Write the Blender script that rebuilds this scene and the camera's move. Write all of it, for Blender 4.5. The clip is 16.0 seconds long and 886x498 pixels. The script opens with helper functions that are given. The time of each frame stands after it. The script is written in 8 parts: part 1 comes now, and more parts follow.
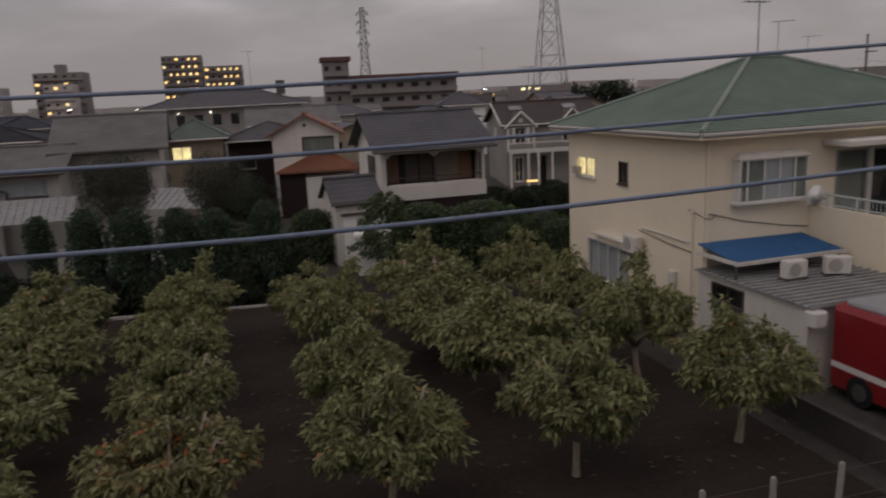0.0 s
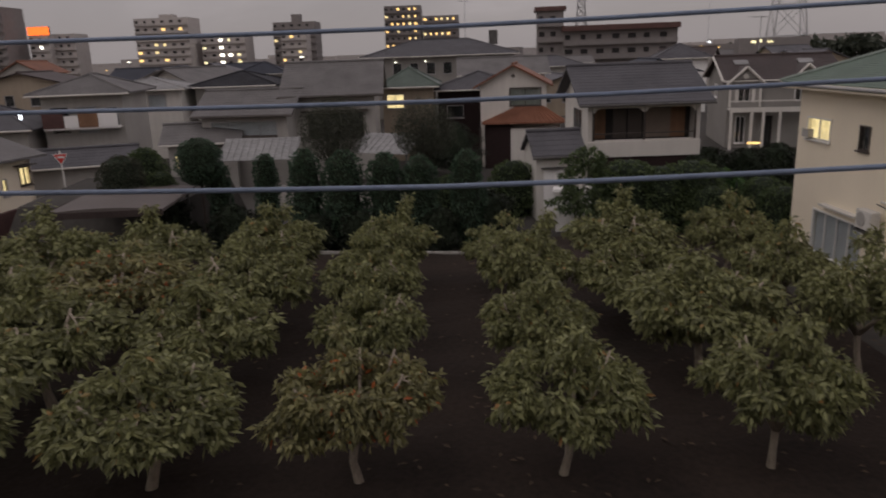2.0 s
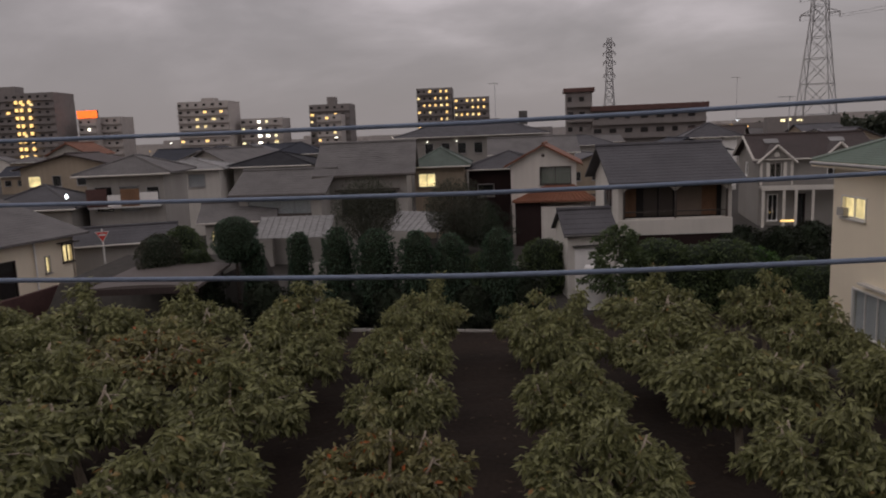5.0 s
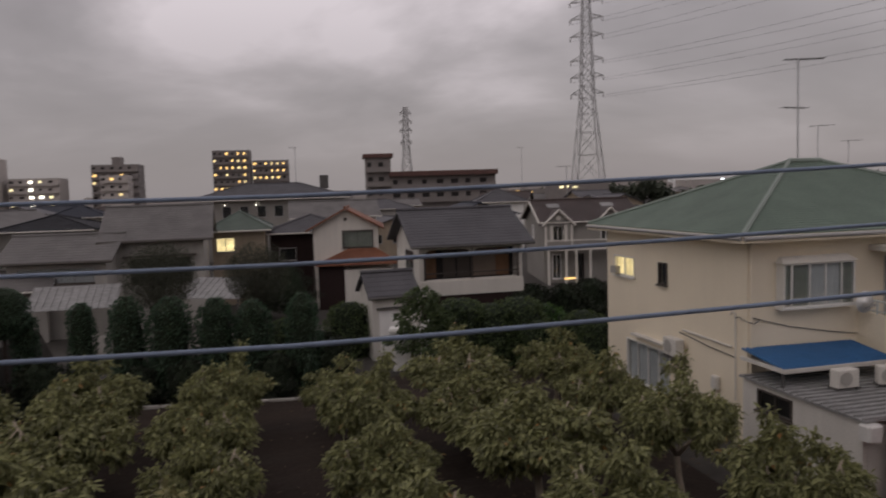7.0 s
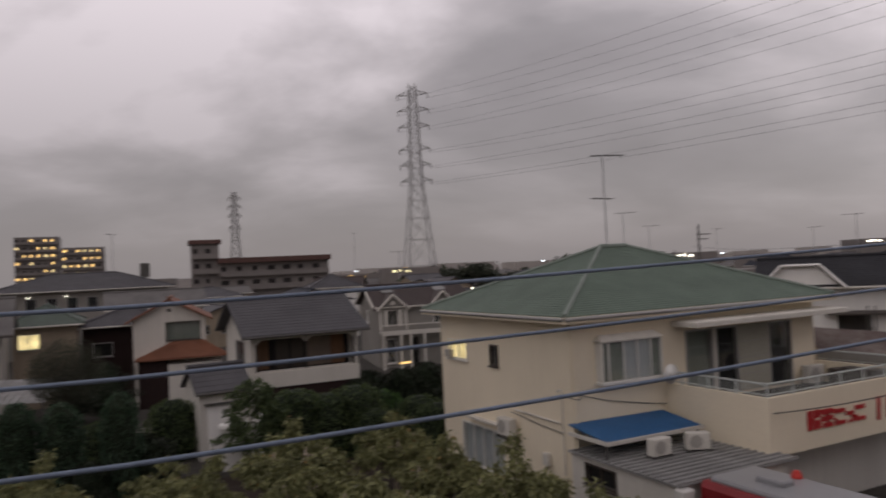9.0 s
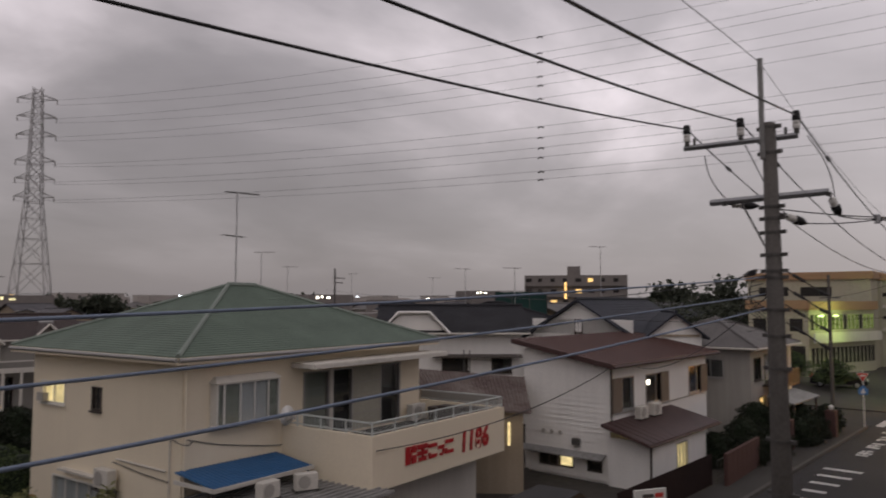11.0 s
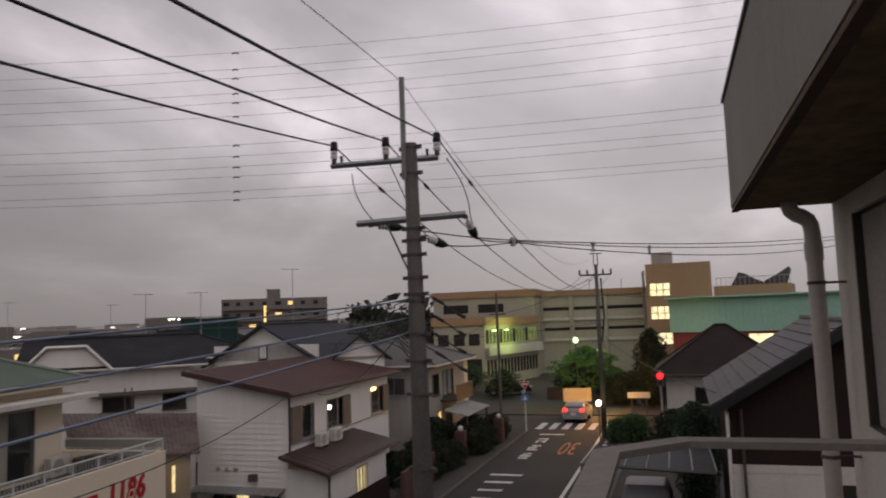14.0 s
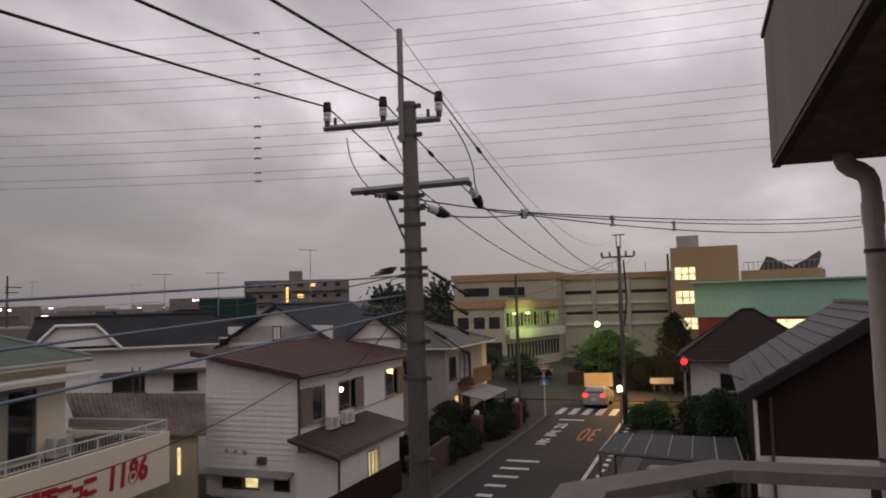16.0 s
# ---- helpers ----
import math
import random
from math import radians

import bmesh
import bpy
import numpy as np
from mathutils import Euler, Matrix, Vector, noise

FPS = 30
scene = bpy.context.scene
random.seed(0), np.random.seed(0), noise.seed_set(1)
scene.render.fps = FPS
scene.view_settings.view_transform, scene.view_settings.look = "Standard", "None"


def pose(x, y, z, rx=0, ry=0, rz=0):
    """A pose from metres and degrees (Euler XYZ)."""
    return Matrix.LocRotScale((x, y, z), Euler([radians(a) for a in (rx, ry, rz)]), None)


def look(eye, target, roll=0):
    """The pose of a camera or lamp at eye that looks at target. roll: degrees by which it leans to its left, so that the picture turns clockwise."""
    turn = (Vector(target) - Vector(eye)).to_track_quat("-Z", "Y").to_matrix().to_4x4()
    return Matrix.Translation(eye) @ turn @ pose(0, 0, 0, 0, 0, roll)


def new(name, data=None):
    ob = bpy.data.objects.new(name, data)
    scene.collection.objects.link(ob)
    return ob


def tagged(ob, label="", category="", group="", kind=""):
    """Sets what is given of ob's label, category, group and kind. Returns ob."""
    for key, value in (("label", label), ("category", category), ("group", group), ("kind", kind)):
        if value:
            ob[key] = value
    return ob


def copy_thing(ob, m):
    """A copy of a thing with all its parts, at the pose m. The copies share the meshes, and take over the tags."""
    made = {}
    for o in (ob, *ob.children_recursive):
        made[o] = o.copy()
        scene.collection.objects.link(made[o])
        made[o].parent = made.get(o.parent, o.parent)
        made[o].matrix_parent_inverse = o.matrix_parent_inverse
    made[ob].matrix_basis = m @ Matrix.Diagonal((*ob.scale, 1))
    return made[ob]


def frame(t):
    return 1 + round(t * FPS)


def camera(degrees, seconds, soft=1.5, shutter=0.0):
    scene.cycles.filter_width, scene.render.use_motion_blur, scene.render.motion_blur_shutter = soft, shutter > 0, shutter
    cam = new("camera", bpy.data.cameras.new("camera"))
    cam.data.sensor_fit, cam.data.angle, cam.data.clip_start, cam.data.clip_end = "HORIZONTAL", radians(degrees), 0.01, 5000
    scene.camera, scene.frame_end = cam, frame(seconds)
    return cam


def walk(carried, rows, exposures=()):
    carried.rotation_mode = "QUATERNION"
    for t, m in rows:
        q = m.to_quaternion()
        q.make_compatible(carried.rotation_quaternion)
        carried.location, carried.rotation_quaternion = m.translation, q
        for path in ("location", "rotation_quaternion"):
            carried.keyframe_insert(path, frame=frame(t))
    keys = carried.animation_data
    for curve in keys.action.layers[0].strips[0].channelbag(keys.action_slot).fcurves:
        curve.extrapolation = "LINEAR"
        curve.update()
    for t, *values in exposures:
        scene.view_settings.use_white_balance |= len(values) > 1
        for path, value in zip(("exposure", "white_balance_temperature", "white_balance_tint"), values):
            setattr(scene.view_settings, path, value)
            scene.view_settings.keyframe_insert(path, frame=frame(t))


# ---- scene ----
cam = camera(62.7, 16.0, soft=1.9, shutter=0.5)
PATH = [
    (0, (-0.283, 0.033, 6.946), (-0.275, 1.99, 6.533), -2.8),
    (0.5, (-0.237, 0.12, 6.895), (-0.38, 2.058, 6.420), -3.1),
    (1, (-0.265, 0.212, 6.841), (-0.524, 2.119, 6.296), -2.4),
    (1.5, (-0.22, 0.216, 6.890), (-0.619, 2.095, 6.334), -2.6),
    (2, (-0.218, 0.264, 6.903), (-0.747, 2.123, 6.389), -2.0),
    (2.5, (-0.192, 0.239, 6.931), (-0.809, 2.077, 6.438), -2.4),
    (3, (-0.192, 0.249, 6.922), (-0.854, 2.075, 6.445), -2.8),
    (5.5, (-0.243, 0.226, 6.980), (-0.807, 2.127, 6.714), -2.4),
    (6, (-0.247, 0.237, 6.987), (-0.681, 2.175, 6.751), -2.4),
    (6.5, (-0.233, 0.155, 6.988), (-0.498, 2.128, 6.793), -2.0),
    (7, (-0.271, 0.105, 7.013), (-0.354, 2.098, 6.859), -1.8),
    (7.5, (-0.271, 0.088, 7.061), (-0.243, 2.087, 6.986), -1.7),
    (8, (-0.276, 0.082, 7.095), (-0.181, 2.08, 7.087), -2.0),
    (8.5, (-0.267, 0.047, 7.108), (-0.089, 2.038, 7.149), -2.4),
    (9, (-0.308, -0.025, 7.113), (0.07, 1.938, 7.172), -2.8),
    (9.5, (-0.296, -0.065, 7.121), (0.416, 1.802, 7.192), -2.1),
    (12, (0.673, -0.152, 7.209), (2.093, 1.244, 7.400), -0.4),
    (12.5, (0.898, -0.077, 7.258), (2.412, 1.213, 7.464), -1.2),
    (13, (1.194, -0.104, 7.259), (2.76, 1.121, 7.468), -1.5),
    (13.5, (1.493, -0.179, 7.274), (3.153, 0.92, 7.466), -1.7),
    (14, (1.731, -0.135, 7.235), (3.482, 0.813, 7.422), -2.1),
    (14.5, (2.023, -0.085, 7.265), (3.793, 0.822, 7.475), -2.6),
    (15, (2.302, -0.052, 7.216), (4.031, 0.935, 7.403), -3.1),
    (15.5, (2.565, -0.033, 7.182), (4.262, 1.016, 7.320), -2.2),
    (16, (2.79, 0.091, 7.134), (4.512, 1.098, 7.278), -1.6),
]
walk(cam, [(t, look(eye, target, roll)) for t, eye, target, roll in PATH], [(0, 0.08), (1.5, 0.18), (3, 0.2), (5.5, 0.08), (7, 0.14), (8, 0.06), (9.5, 0.0), (12, -0.1), (16, -0.06)])

# ---- world, light ----
world = bpy.data.worlds.new("dusk_sky")
scene.world = world
world.use_nodes = True
wn, wl = world.node_tree.nodes, world.node_tree.links
wn.clear()


def wmath(op, a, b=None):
    n = wn.new("ShaderNodeMath")
    n.operation = op
    for i, s in enumerate((a, b)):
        if s is None:
            continue
        if isinstance(s, (int, float)):
            n.inputs[i].default_value = s
        else:
            wl.new(s, n.inputs[i])
    return n.outputs[0]


coord = wn.new("ShaderNodeTexCoord")
sep = wn.new("ShaderNodeSeparateXYZ")
wl.new(coord.outputs["Generated"], sep.inputs[0])
up = wmath("MAXIMUM", sep.outputs[2], 0.0)
den = wmath("ADD", up, 0.30)
comb = wn.new("ShaderNodeCombineXYZ")
wl.new(wmath("DIVIDE", sep.outputs[0], den), comb.inputs[0])
wl.new(wmath("DIVIDE", sep.outputs[1], den), comb.inputs[1])
stretch = wn.new("ShaderNodeMapping")
stretch.inputs["Rotation"].default_value = (0, 0, radians(25))
stretch.inputs["Scale"].default_value = (1.2, 1.45, 1.0)
stretch.inputs["Location"].default_value = (3.1, 1.7, 0.4)
wl.new(comb.outputs[0], stretch.inputs[0])
big = wn.new("ShaderNodeTexNoise")
big.inputs["Scale"].default_value = 0.85
big.inputs["Detail"].default_value = 8.0
big.inputs["Roughness"].default_value = 0.5
big.inputs["Distortion"].default_value = 0.25
wl.new(stretch.outputs[0], big.inputs["Vector"])
ramp = wn.new("ShaderNodeValToRGB")
for pos, col in ((0.34, (0.250, 0.229, 0.245)), (0.46, (0.355, 0.325, 0.346)), (0.55, (0.545, 0.493, 0.522)), (0.64, (0.86, 0.775, 0.822))):
    e = ramp.color_ramp.elements.new(pos)
    e.color = (*col, 1)
ramp.color_ramp.elements.remove(ramp.color_ramp.elements[0])
ramp.color_ramp.elements.remove(ramp.color_ramp.elements[-1])
wl.new(big.outputs["Fac"], ramp.inputs[0])
sky = wn.new("ShaderNodeTexSky")
sky.sky_type = "NISHITA"
sky.sun_disc = False
sky.sun_elevation, sky.sun_rotation = radians(4), radians(200)
skyl = wn.new("ShaderNodeMixRGB")
skyl.blend_type = "MULTIPLY"
skyl.inputs[0].default_value = 1.0
skyl.inputs[2].default_value = (0.06, 0.06, 0.06, 1)
wl.new(sky.outputs[0], skyl.inputs[1])
# cloud deck, thinning into a flat grey murk at the horizon
murk = wn.new("ShaderNodeMixRGB")
fade = wn.new("ShaderNodeMapRange")
fade.inputs[1].default_value, fade.inputs[2].default_value = 0.0, 0.40
wl.new(up, fade.inputs[0])
wl.new(fade.outputs[0], murk.inputs[0])
murk.inputs[1].default_value = (0.264, 0.239, 0.243, 1)
wl.new(ramp.outputs[0], murk.inputs[2])
deck = wn.new("ShaderNodeMixRGB")
deck.inputs[0].default_value = 0.93
wl.new(skyl.outputs[0], deck.inputs[1])
wl.new(murk.outputs[0], deck.inputs[2])
bg = wn.new("ShaderNodeBackground")
# the side where the sun has set is the brighter half of the sky
glow = wn.new("ShaderNodeVectorMath")
glow.operation = "DOT_PRODUCT"
glow.inputs[1].default_value = (0.79, 0.21, 0.57)
wl.new(coord.outputs["Generated"], glow.inputs[0])
lift = wn.new("ShaderNodeMapRange")
lift.interpolation_type = "SMOOTHSTEP"
lift.inputs[1].default_value, lift.inputs[2].default_value = 0.55, 1.0
lift.inputs[3].default_value, lift.inputs[4].default_value = 1.02, 1.68
wl.new(glow.outputs["Value"], lift.inputs[0])
# thinner cloud low over the end of the street
thin = wn.new("ShaderNodeVectorMath")
thin.operation = "DOT_PRODUCT"
thin.inputs[1].default_value = (0.953, 0.158, 0.259)
wl.new(coord.outputs["Generated"], thin.inputs[0])
pale = wn.new("ShaderNodeMapRange")
pale.interpolation_type = "SMOOTHSTEP"
pale.inputs[1].default_value, pale.inputs[2].default_value = 0.90, 1.0
pale.inputs[3].default_value, pale.inputs[4].default_value = 1.0, 1.22
wl.new(thin.outputs["Value"], pale.inputs[0])
wl.new(wmath("MULTIPLY", lift.outputs[0], pale.outputs[0]), bg.inputs[1])
wl.new(deck.outputs[0], bg.inputs[0])
wout = wn.new("ShaderNodeOutputWorld")
wl.new(bg.outputs[0], wout.inputs[0])

sun = new("sun", bpy.data.lights.new("sun", "SUN"))
sun.data.energy, sun.data.angle, sun.data.color = 0.38, radians(60), (1.0, 0.93, 0.87)
sun.matrix_world = look((-28, -28, 50), (0, 0, 0))

# ---- materials ----


def nodes_of(name):
    m = bpy.data.materials.new(name)
    m.use_nodes = True
    t = m.node_tree
    t.nodes.clear()
    out = t.nodes.new("ShaderNodeOutputMaterial")
    return m, t, out


def mat(name, c, rough=0.75, var=0.22, s1=0.7, s2=14.0, bump=0.12, metal=0.0, rand=0.0, streak=0.0, spec=0.3, stretch=(1, 1, 1)):
    """A worn surface: blotches at a large scale, grain at a small one, relief, and a change from object to object."""
    m, t, out = nodes_of(name)
    n, l = t.nodes, t.links
    b = n.new("ShaderNodeBsdfPrincipled")
    b.inputs["Roughness"].default_value, b.inputs["Metallic"].default_value = rough, metal
    b.inputs["Specular IOR Level"].default_value = spec
    tc = n.new("ShaderNodeTexCoord")
    mp = n.new("ShaderNodeMapping")
    mp.inputs["Scale"].default_value = stretch
    l.new(tc.outputs["Object"], mp.inputs[0])
    n1 = n.new("ShaderNodeTexNoise")
    n1.inputs["Scale"].default_value, n1.inputs["Detail"].default_value = s1, 4
    n2 = n.new("ShaderNodeTexNoise")
    n2.inputs["Scale"].default_value, n2.inputs["Detail"].default_value = s2, 3
    l.new(mp.outputs[0], n1.inputs["Vector"])
    l.new(mp.outputs[0], n2.inputs["Vector"])
    add = n.new("ShaderNodeMath")
    add.operation = "MULTIPLY_ADD"
    l.new(n1.outputs["Fac"], add.inputs[0])
    add.inputs[1].default_value = 1.0
    l.new(n2.outputs["Fac"], add.inputs[2])
    fac = add.outputs[0]
    if streak:
        mp2 = n.new("ShaderNodeMapping")
        mp2.inputs["Scale"].default_value = (3.0, 3.0, 0.18)
        l.new(tc.outputs["Object"], mp2.inputs[0])
        n3 = n.new("ShaderNodeTexNoise")
        n3.inputs["Scale"].default_value, n3.inputs["Detail"].default_value = 1.3, 5
        l.new(mp2.outputs[0], n3.inputs["Vector"])
        a2 = n.new("ShaderNodeMath")
        a2.operation = "MULTIPLY_ADD"
        l.new(n3.outputs["Fac"], a2.inputs[0])
        a2.inputs[1].default_value = streak
        l.new(fac, a2.inputs[2])
        fac = a2.outputs[0]
    if rand:
        oi = n.new("ShaderNodeObjectInfo")
        a3 = n.new("ShaderNodeMath")
        a3.operation = "MULTIPLY_ADD"
        l.new(oi.outputs["Random"], a3.inputs[0])
        a3.inputs[1].default_value = rand
        l.new(fac, a3.inputs[2])
        fac = a3.outputs[0]
    mr = n.new("ShaderNodeMapRange")
    mid = 1.0 + 0.5 * streak + 0.5 * rand
    mr.inputs[1].default_value, mr.inputs[2].default_value = mid - 0.35 - 0.3 * rand, mid + 0.35 + 0.3 * rand
    l.new(fac, mr.inputs[0])
    mix = n.new("ShaderNodeMixRGB")
    mix.inputs[1].default_value = (*[max(0.0, v * (1 - var)) for v in c], 1)
    mix.inputs[2].default_value = (*[min(1.0, v * (1 + var)) for v in c], 1)
    l.new(mr.outputs[0], mix.inputs[0])
    l.new(mix.outputs[0], b.inputs["Base Color"])
    if bump:
        bp = n.new("ShaderNodeBump")
        bp.inputs["Strength"].default_value, bp.inputs["Distance"].default_value = bump, 0.03
        l.new(n2.outputs["Fac"], bp.inputs["Height"])
        l.new(bp.outputs[0], b.inputs["Normal"])
    l.new(b.outputs[0], out.inputs[0])
    return m


def leafmat(name, dark, light, warm=None, share=0.0):
    """Leaves that differ one by one, some of them turned, and let a little light through."""
    m, t, out = nodes_of(name)
    n, l = t.nodes, t.links
    geo = n.new("ShaderNodeNewGeometry")
    rp = n.new("ShaderNodeValToRGB")
    els = rp.color_ramp.elements
    els[0].color, els[1].color = (*dark, 1), (*light, 1)
    els[1].position = 1.0 - share if warm else 1.0
    if warm:
        e = els.new(min(1.0, 1.0 - share + 0.01))
        e.color = (*warm, 1)
        rp.color_ramp.interpolation = "LINEAR"
    l.new(geo.outputs["Random Per Island"], rp.inputs[0])
    b = n.new("ShaderNodeBsdfPrincipled")
    b.inputs["Roughness"].default_value, b.inputs["Specular IOR Level"].default_value = 0.5, 0.35
    l.new(rp.outputs[0], b.inputs["Base Color"])
    tr = n.new("ShaderNodeBsdfTranslucent")
    l.new(rp.outputs[0], tr.inputs[0])
    mx = n.new("ShaderNodeMixShader")
    mx.inputs[0].default_value = 0.3
    l.new(b.outputs[0], mx.inputs[1])
    l.new(tr.outputs[0], mx.inputs[2])
    l.new(mx.outputs[0], out.inputs[0])
    return m


def litmat(name, c, power, var=0.0):
    m, t, out = nodes_of(name)
    e = t.nodes.new("ShaderNodeEmission")
    e.inputs[0].default_value, e.inputs[1].default_value = (*c, 1), power
    if var:
        tc = t.nodes.new("ShaderNodeTexCoord")
        nz = t.nodes.new("ShaderNodeTexNoise")
        nz.inputs["Scale"].default_value = 2.2
        mr = t.nodes.new("ShaderNodeMapRange")
        mr.inputs[1].default_value, mr.inputs[2].default_value = 0.3, 0.7
        mr.inputs[3].default_value, mr.inputs[4].default_value = power * (1 - var), power * (1 + var)
        t.links.new(tc.outputs["Object"], nz.inputs["Vector"])
        t.links.new(nz.outputs["Fac"], mr.inputs[0])
        t.links.new(mr.outputs[0], e.inputs[1])
    t.links.new(e.outputs[0], out.inputs[0])
    return m


def glassmat(name, tint=(0.92, 0.94, 0.95)):
    m, t, out = nodes_of(name)
    n, l = t.nodes, t.links
    a, g, f, mx = n.new("ShaderNodeBsdfTransparent"), n.new("ShaderNodeBsdfGlossy"), n.new("ShaderNodeLayerWeight"), n.new("ShaderNodeMixShader")
    a.inputs[0].default_value = (*tint, 1)
    g.inputs[1].default_value = 0.03
    f.inputs[0].default_value = 0.12
    pw = n.new("ShaderNodeMath")
    pw.operation = "MULTIPLY_ADD"
    l.new(f.outputs["Facing"], pw.inputs[0])
    pw.inputs[1].default_value, pw.inputs[2].default_value = 0.30, 0.05
    l.new(pw.outputs[0], mx.inputs[0])
    l.new(a.outputs[0], mx.inputs[1])
    l.new(g.outputs[0], mx.inputs[2])
    l.new(mx.outputs[0], out.inputs[0])
    return m


M_cream = mat("cream_stucco", (0.77, 0.68, 0.53), 0.85, 0.09, 0.35, 30, 0.25, streak=0.2)
M_white = mat("white_paint", (0.78, 0.76, 0.73), 0.7, 0.09, 0.4, 20, 0.15, streak=0.6)
M_offwhite = mat("offwhite_mortar", (0.58, 0.55, 0.50), 0.85, 0.14, 0.4, 25, 0.2, streak=0.6)
M_shutterdoor = mat("olive_grey_shutter", (0.36, 0.345, 0.285), 0.7, 0.12, 0.6, 14, 0.1)
M_greyw = mat("grey_mortar", (0.36, 0.34, 0.31), 0.85, 0.16, 0.4, 25, 0.2, streak=0.6)
M_tan = mat("tan_mortar", (0.34, 0.28, 0.21), 0.85, 0.18, 0.4, 25, 0.2, streak=0.6)
M_greyw2 = mat("grey_clapboard", (0.25, 0.235, 0.215), 0.8, 0.15, 0.4, 20, 0.2, streak=0.4)
M_brownw = mat("brown_cladding", (0.030, 0.019, 0.018), 0.8, 0.2, 0.5, 12, 0.2, streak=0.4, spec=0.12)
M_greenroof = mat("green_slate", (0.115, 0.155, 0.122), 0.65, 0.25, 0.9, 18, 0.25)
M_darkroof = mat("dark_grey_tile", (0.075, 0.072, 0.078), 0.6, 0.3, 0.8, 16, 0.3)
M_dullgreen = mat("dull_green_tile", (0.095, 0.118, 0.100), 0.65, 0.3, 0.8, 16, 0.3)
M_greyroof = mat("weathered_grey_tile", (0.13, 0.122, 0.118), 0.65, 0.3, 0.8, 16, 0.3)
M_blackroof = mat("black_tile", (0.030, 0.030, 0.034), 0.75, 0.35, 0.8, 16, 0.3, spec=0.15)
M_blueroof_tile = mat("slate_blue_tile", (0.026, 0.029, 0.040), 0.7, 0.25, 0.8, 16, 0.3)
M_brownroof = mat("brown_metal_roof", (0.10, 0.052, 0.044), 0.5, 0.3, 0.8, 10, 0.15)
M_maroon = mat("maroon_metal_roof", (0.062, 0.036, 0.034), 0.45, 0.35, 1.2, 10, 0.15)
M_rust = mat("rusted_sheet", (0.075, 0.045, 0.038), 0.6, 0.7, 1.1, 9, 0.2, stretch=(1.3, 0.3, 1))
for nd in M_rust.node_tree.nodes:
    if nd.type == "MIX_RGB":
        nd.inputs[1].default_value, nd.inputs[2].default_value = (0.060, 0.024, 0.019, 1), (0.20, 0.17, 0.15, 1)
M_orange = mat("terracotta_tile", (0.20, 0.085, 0.05), 0.7, 0.3, 0.9, 16, 0.25)
M_choc = mat("chocolate_tile", (0.048, 0.034, 0.031), 0.6, 0.25, 0.8, 14, 0.25)
M_blue = mat("blue_corrugated", (0.042, 0.125, 0.27), 0.45, 0.2, 1.5, 12, 0.1)
M_greysheet = mat("weathered_sheet", (0.25, 0.245, 0.24), 0.6, 0.35, 0.9, 9, 0.15, stretch=(0.4, 1, 1))
M_concrete = mat("concrete", (0.36, 0.34, 0.31), 0.85, 0.22, 0.6, 22, 0.2, streak=0.5)
M_paleconc = mat("painted_concrete", (0.26, 0.24, 0.215), 0.8, 0.15, 0.5, 30, 0.15, streak=0.7)
M_fasciaconc = mat("weathered_upstand", (0.285, 0.265, 0.24), 0.85, 0.12, 0.6, 30, 0.05, streak=0.8)
M_pipe = mat("cream_plastic", (0.55, 0.51, 0.46), 0.35, 0.1, 0.8, 12, 0.02, streak=0.4, spec=0.5)
M_poleconc = mat("pole_concrete", (0.105, 0.096, 0.089), 0.8, 0.22, 1.2, 20, 0.15)
M_mast = mat("dull_galvanised_pipe", (0.24, 0.235, 0.23), 0.55, 0.2, 2, 20, 0.08, metal=0.3)
M_steel = mat("galvanised_steel", (0.40, 0.40, 0.41), 0.45, 0.2, 2, 20, 0.08, metal=0.7)
M_darksteel = mat("weathered_steel", (0.10, 0.095, 0.09), 0.6, 0.25, 2, 20, 0.08, metal=0.3)
M_alu = mat("aluminium_sash", (0.34, 0.33, 0.32), 0.45, 0.1, 2, 20, 0.05, metal=0.4)
M_whitesash = mat("white_sash", (0.66, 0.64, 0.60), 0.5, 0.1, 2, 20, 0.05)
M_darksash = mat("bronze_sash", (0.07, 0.058, 0.05), 0.5, 0.15, 2, 20, 0.05)
M_wood = mat("brown_shutter", (0.19, 0.105, 0.06), 0.7, 0.25, 2, 20, 0.2, stretch=(1, 1, 0.2))
M_shutter = mat("taupe_shutter", (0.19, 0.15, 0.12), 0.65, 0.2, 2, 20, 0.1)
# near-black colour that stands in for the shade of unlit rooms
M_dark = mat("painted_unlit_dark", (0.03, 0.028, 0.027), 0.9, 0.2, 1, 8, 0.0)
M_curtain = mat("grey_curtain", (0.55, 0.55, 0.54), 0.9, 0.18, 2.5, 12, 0.2, stretch=(4, 4, 0.15))
M_drape = mat("dull_green_drape", (0.30, 0.31, 0.265), 0.9, 0.2, 2.5, 12, 0.2, stretch=(4, 4, 0.15))
M_hipcap = mat("pale_green_hip_cap", (0.20, 0.235, 0.205), 0.55, 0.15, 1.0, 14, 0.1)
M_carport = mat("dull_brown_sheet", (0.115, 0.098, 0.09), 0.7, 0.15, 0.6, 10, 0.05)
M_darkchoc = mat("dark_maroon_tile", (0.026, 0.018, 0.018), 0.7, 0.3, 0.8, 14, 0.25, spec=0.2)
M_kerb = mat("dark_kerb_concrete", (0.10, 0.095, 0.088), 0.9, 0.3, 0.6, 22, 0.2)
M_railpale = mat("pale_grey_railing", (0.50, 0.53, 0.51), 0.5, 0.1, 2, 20, 0.05)
M_black = mat("black_rubber", (0.018, 0.018, 0.019), 0.55, 0.2, 2, 20, 0.05)
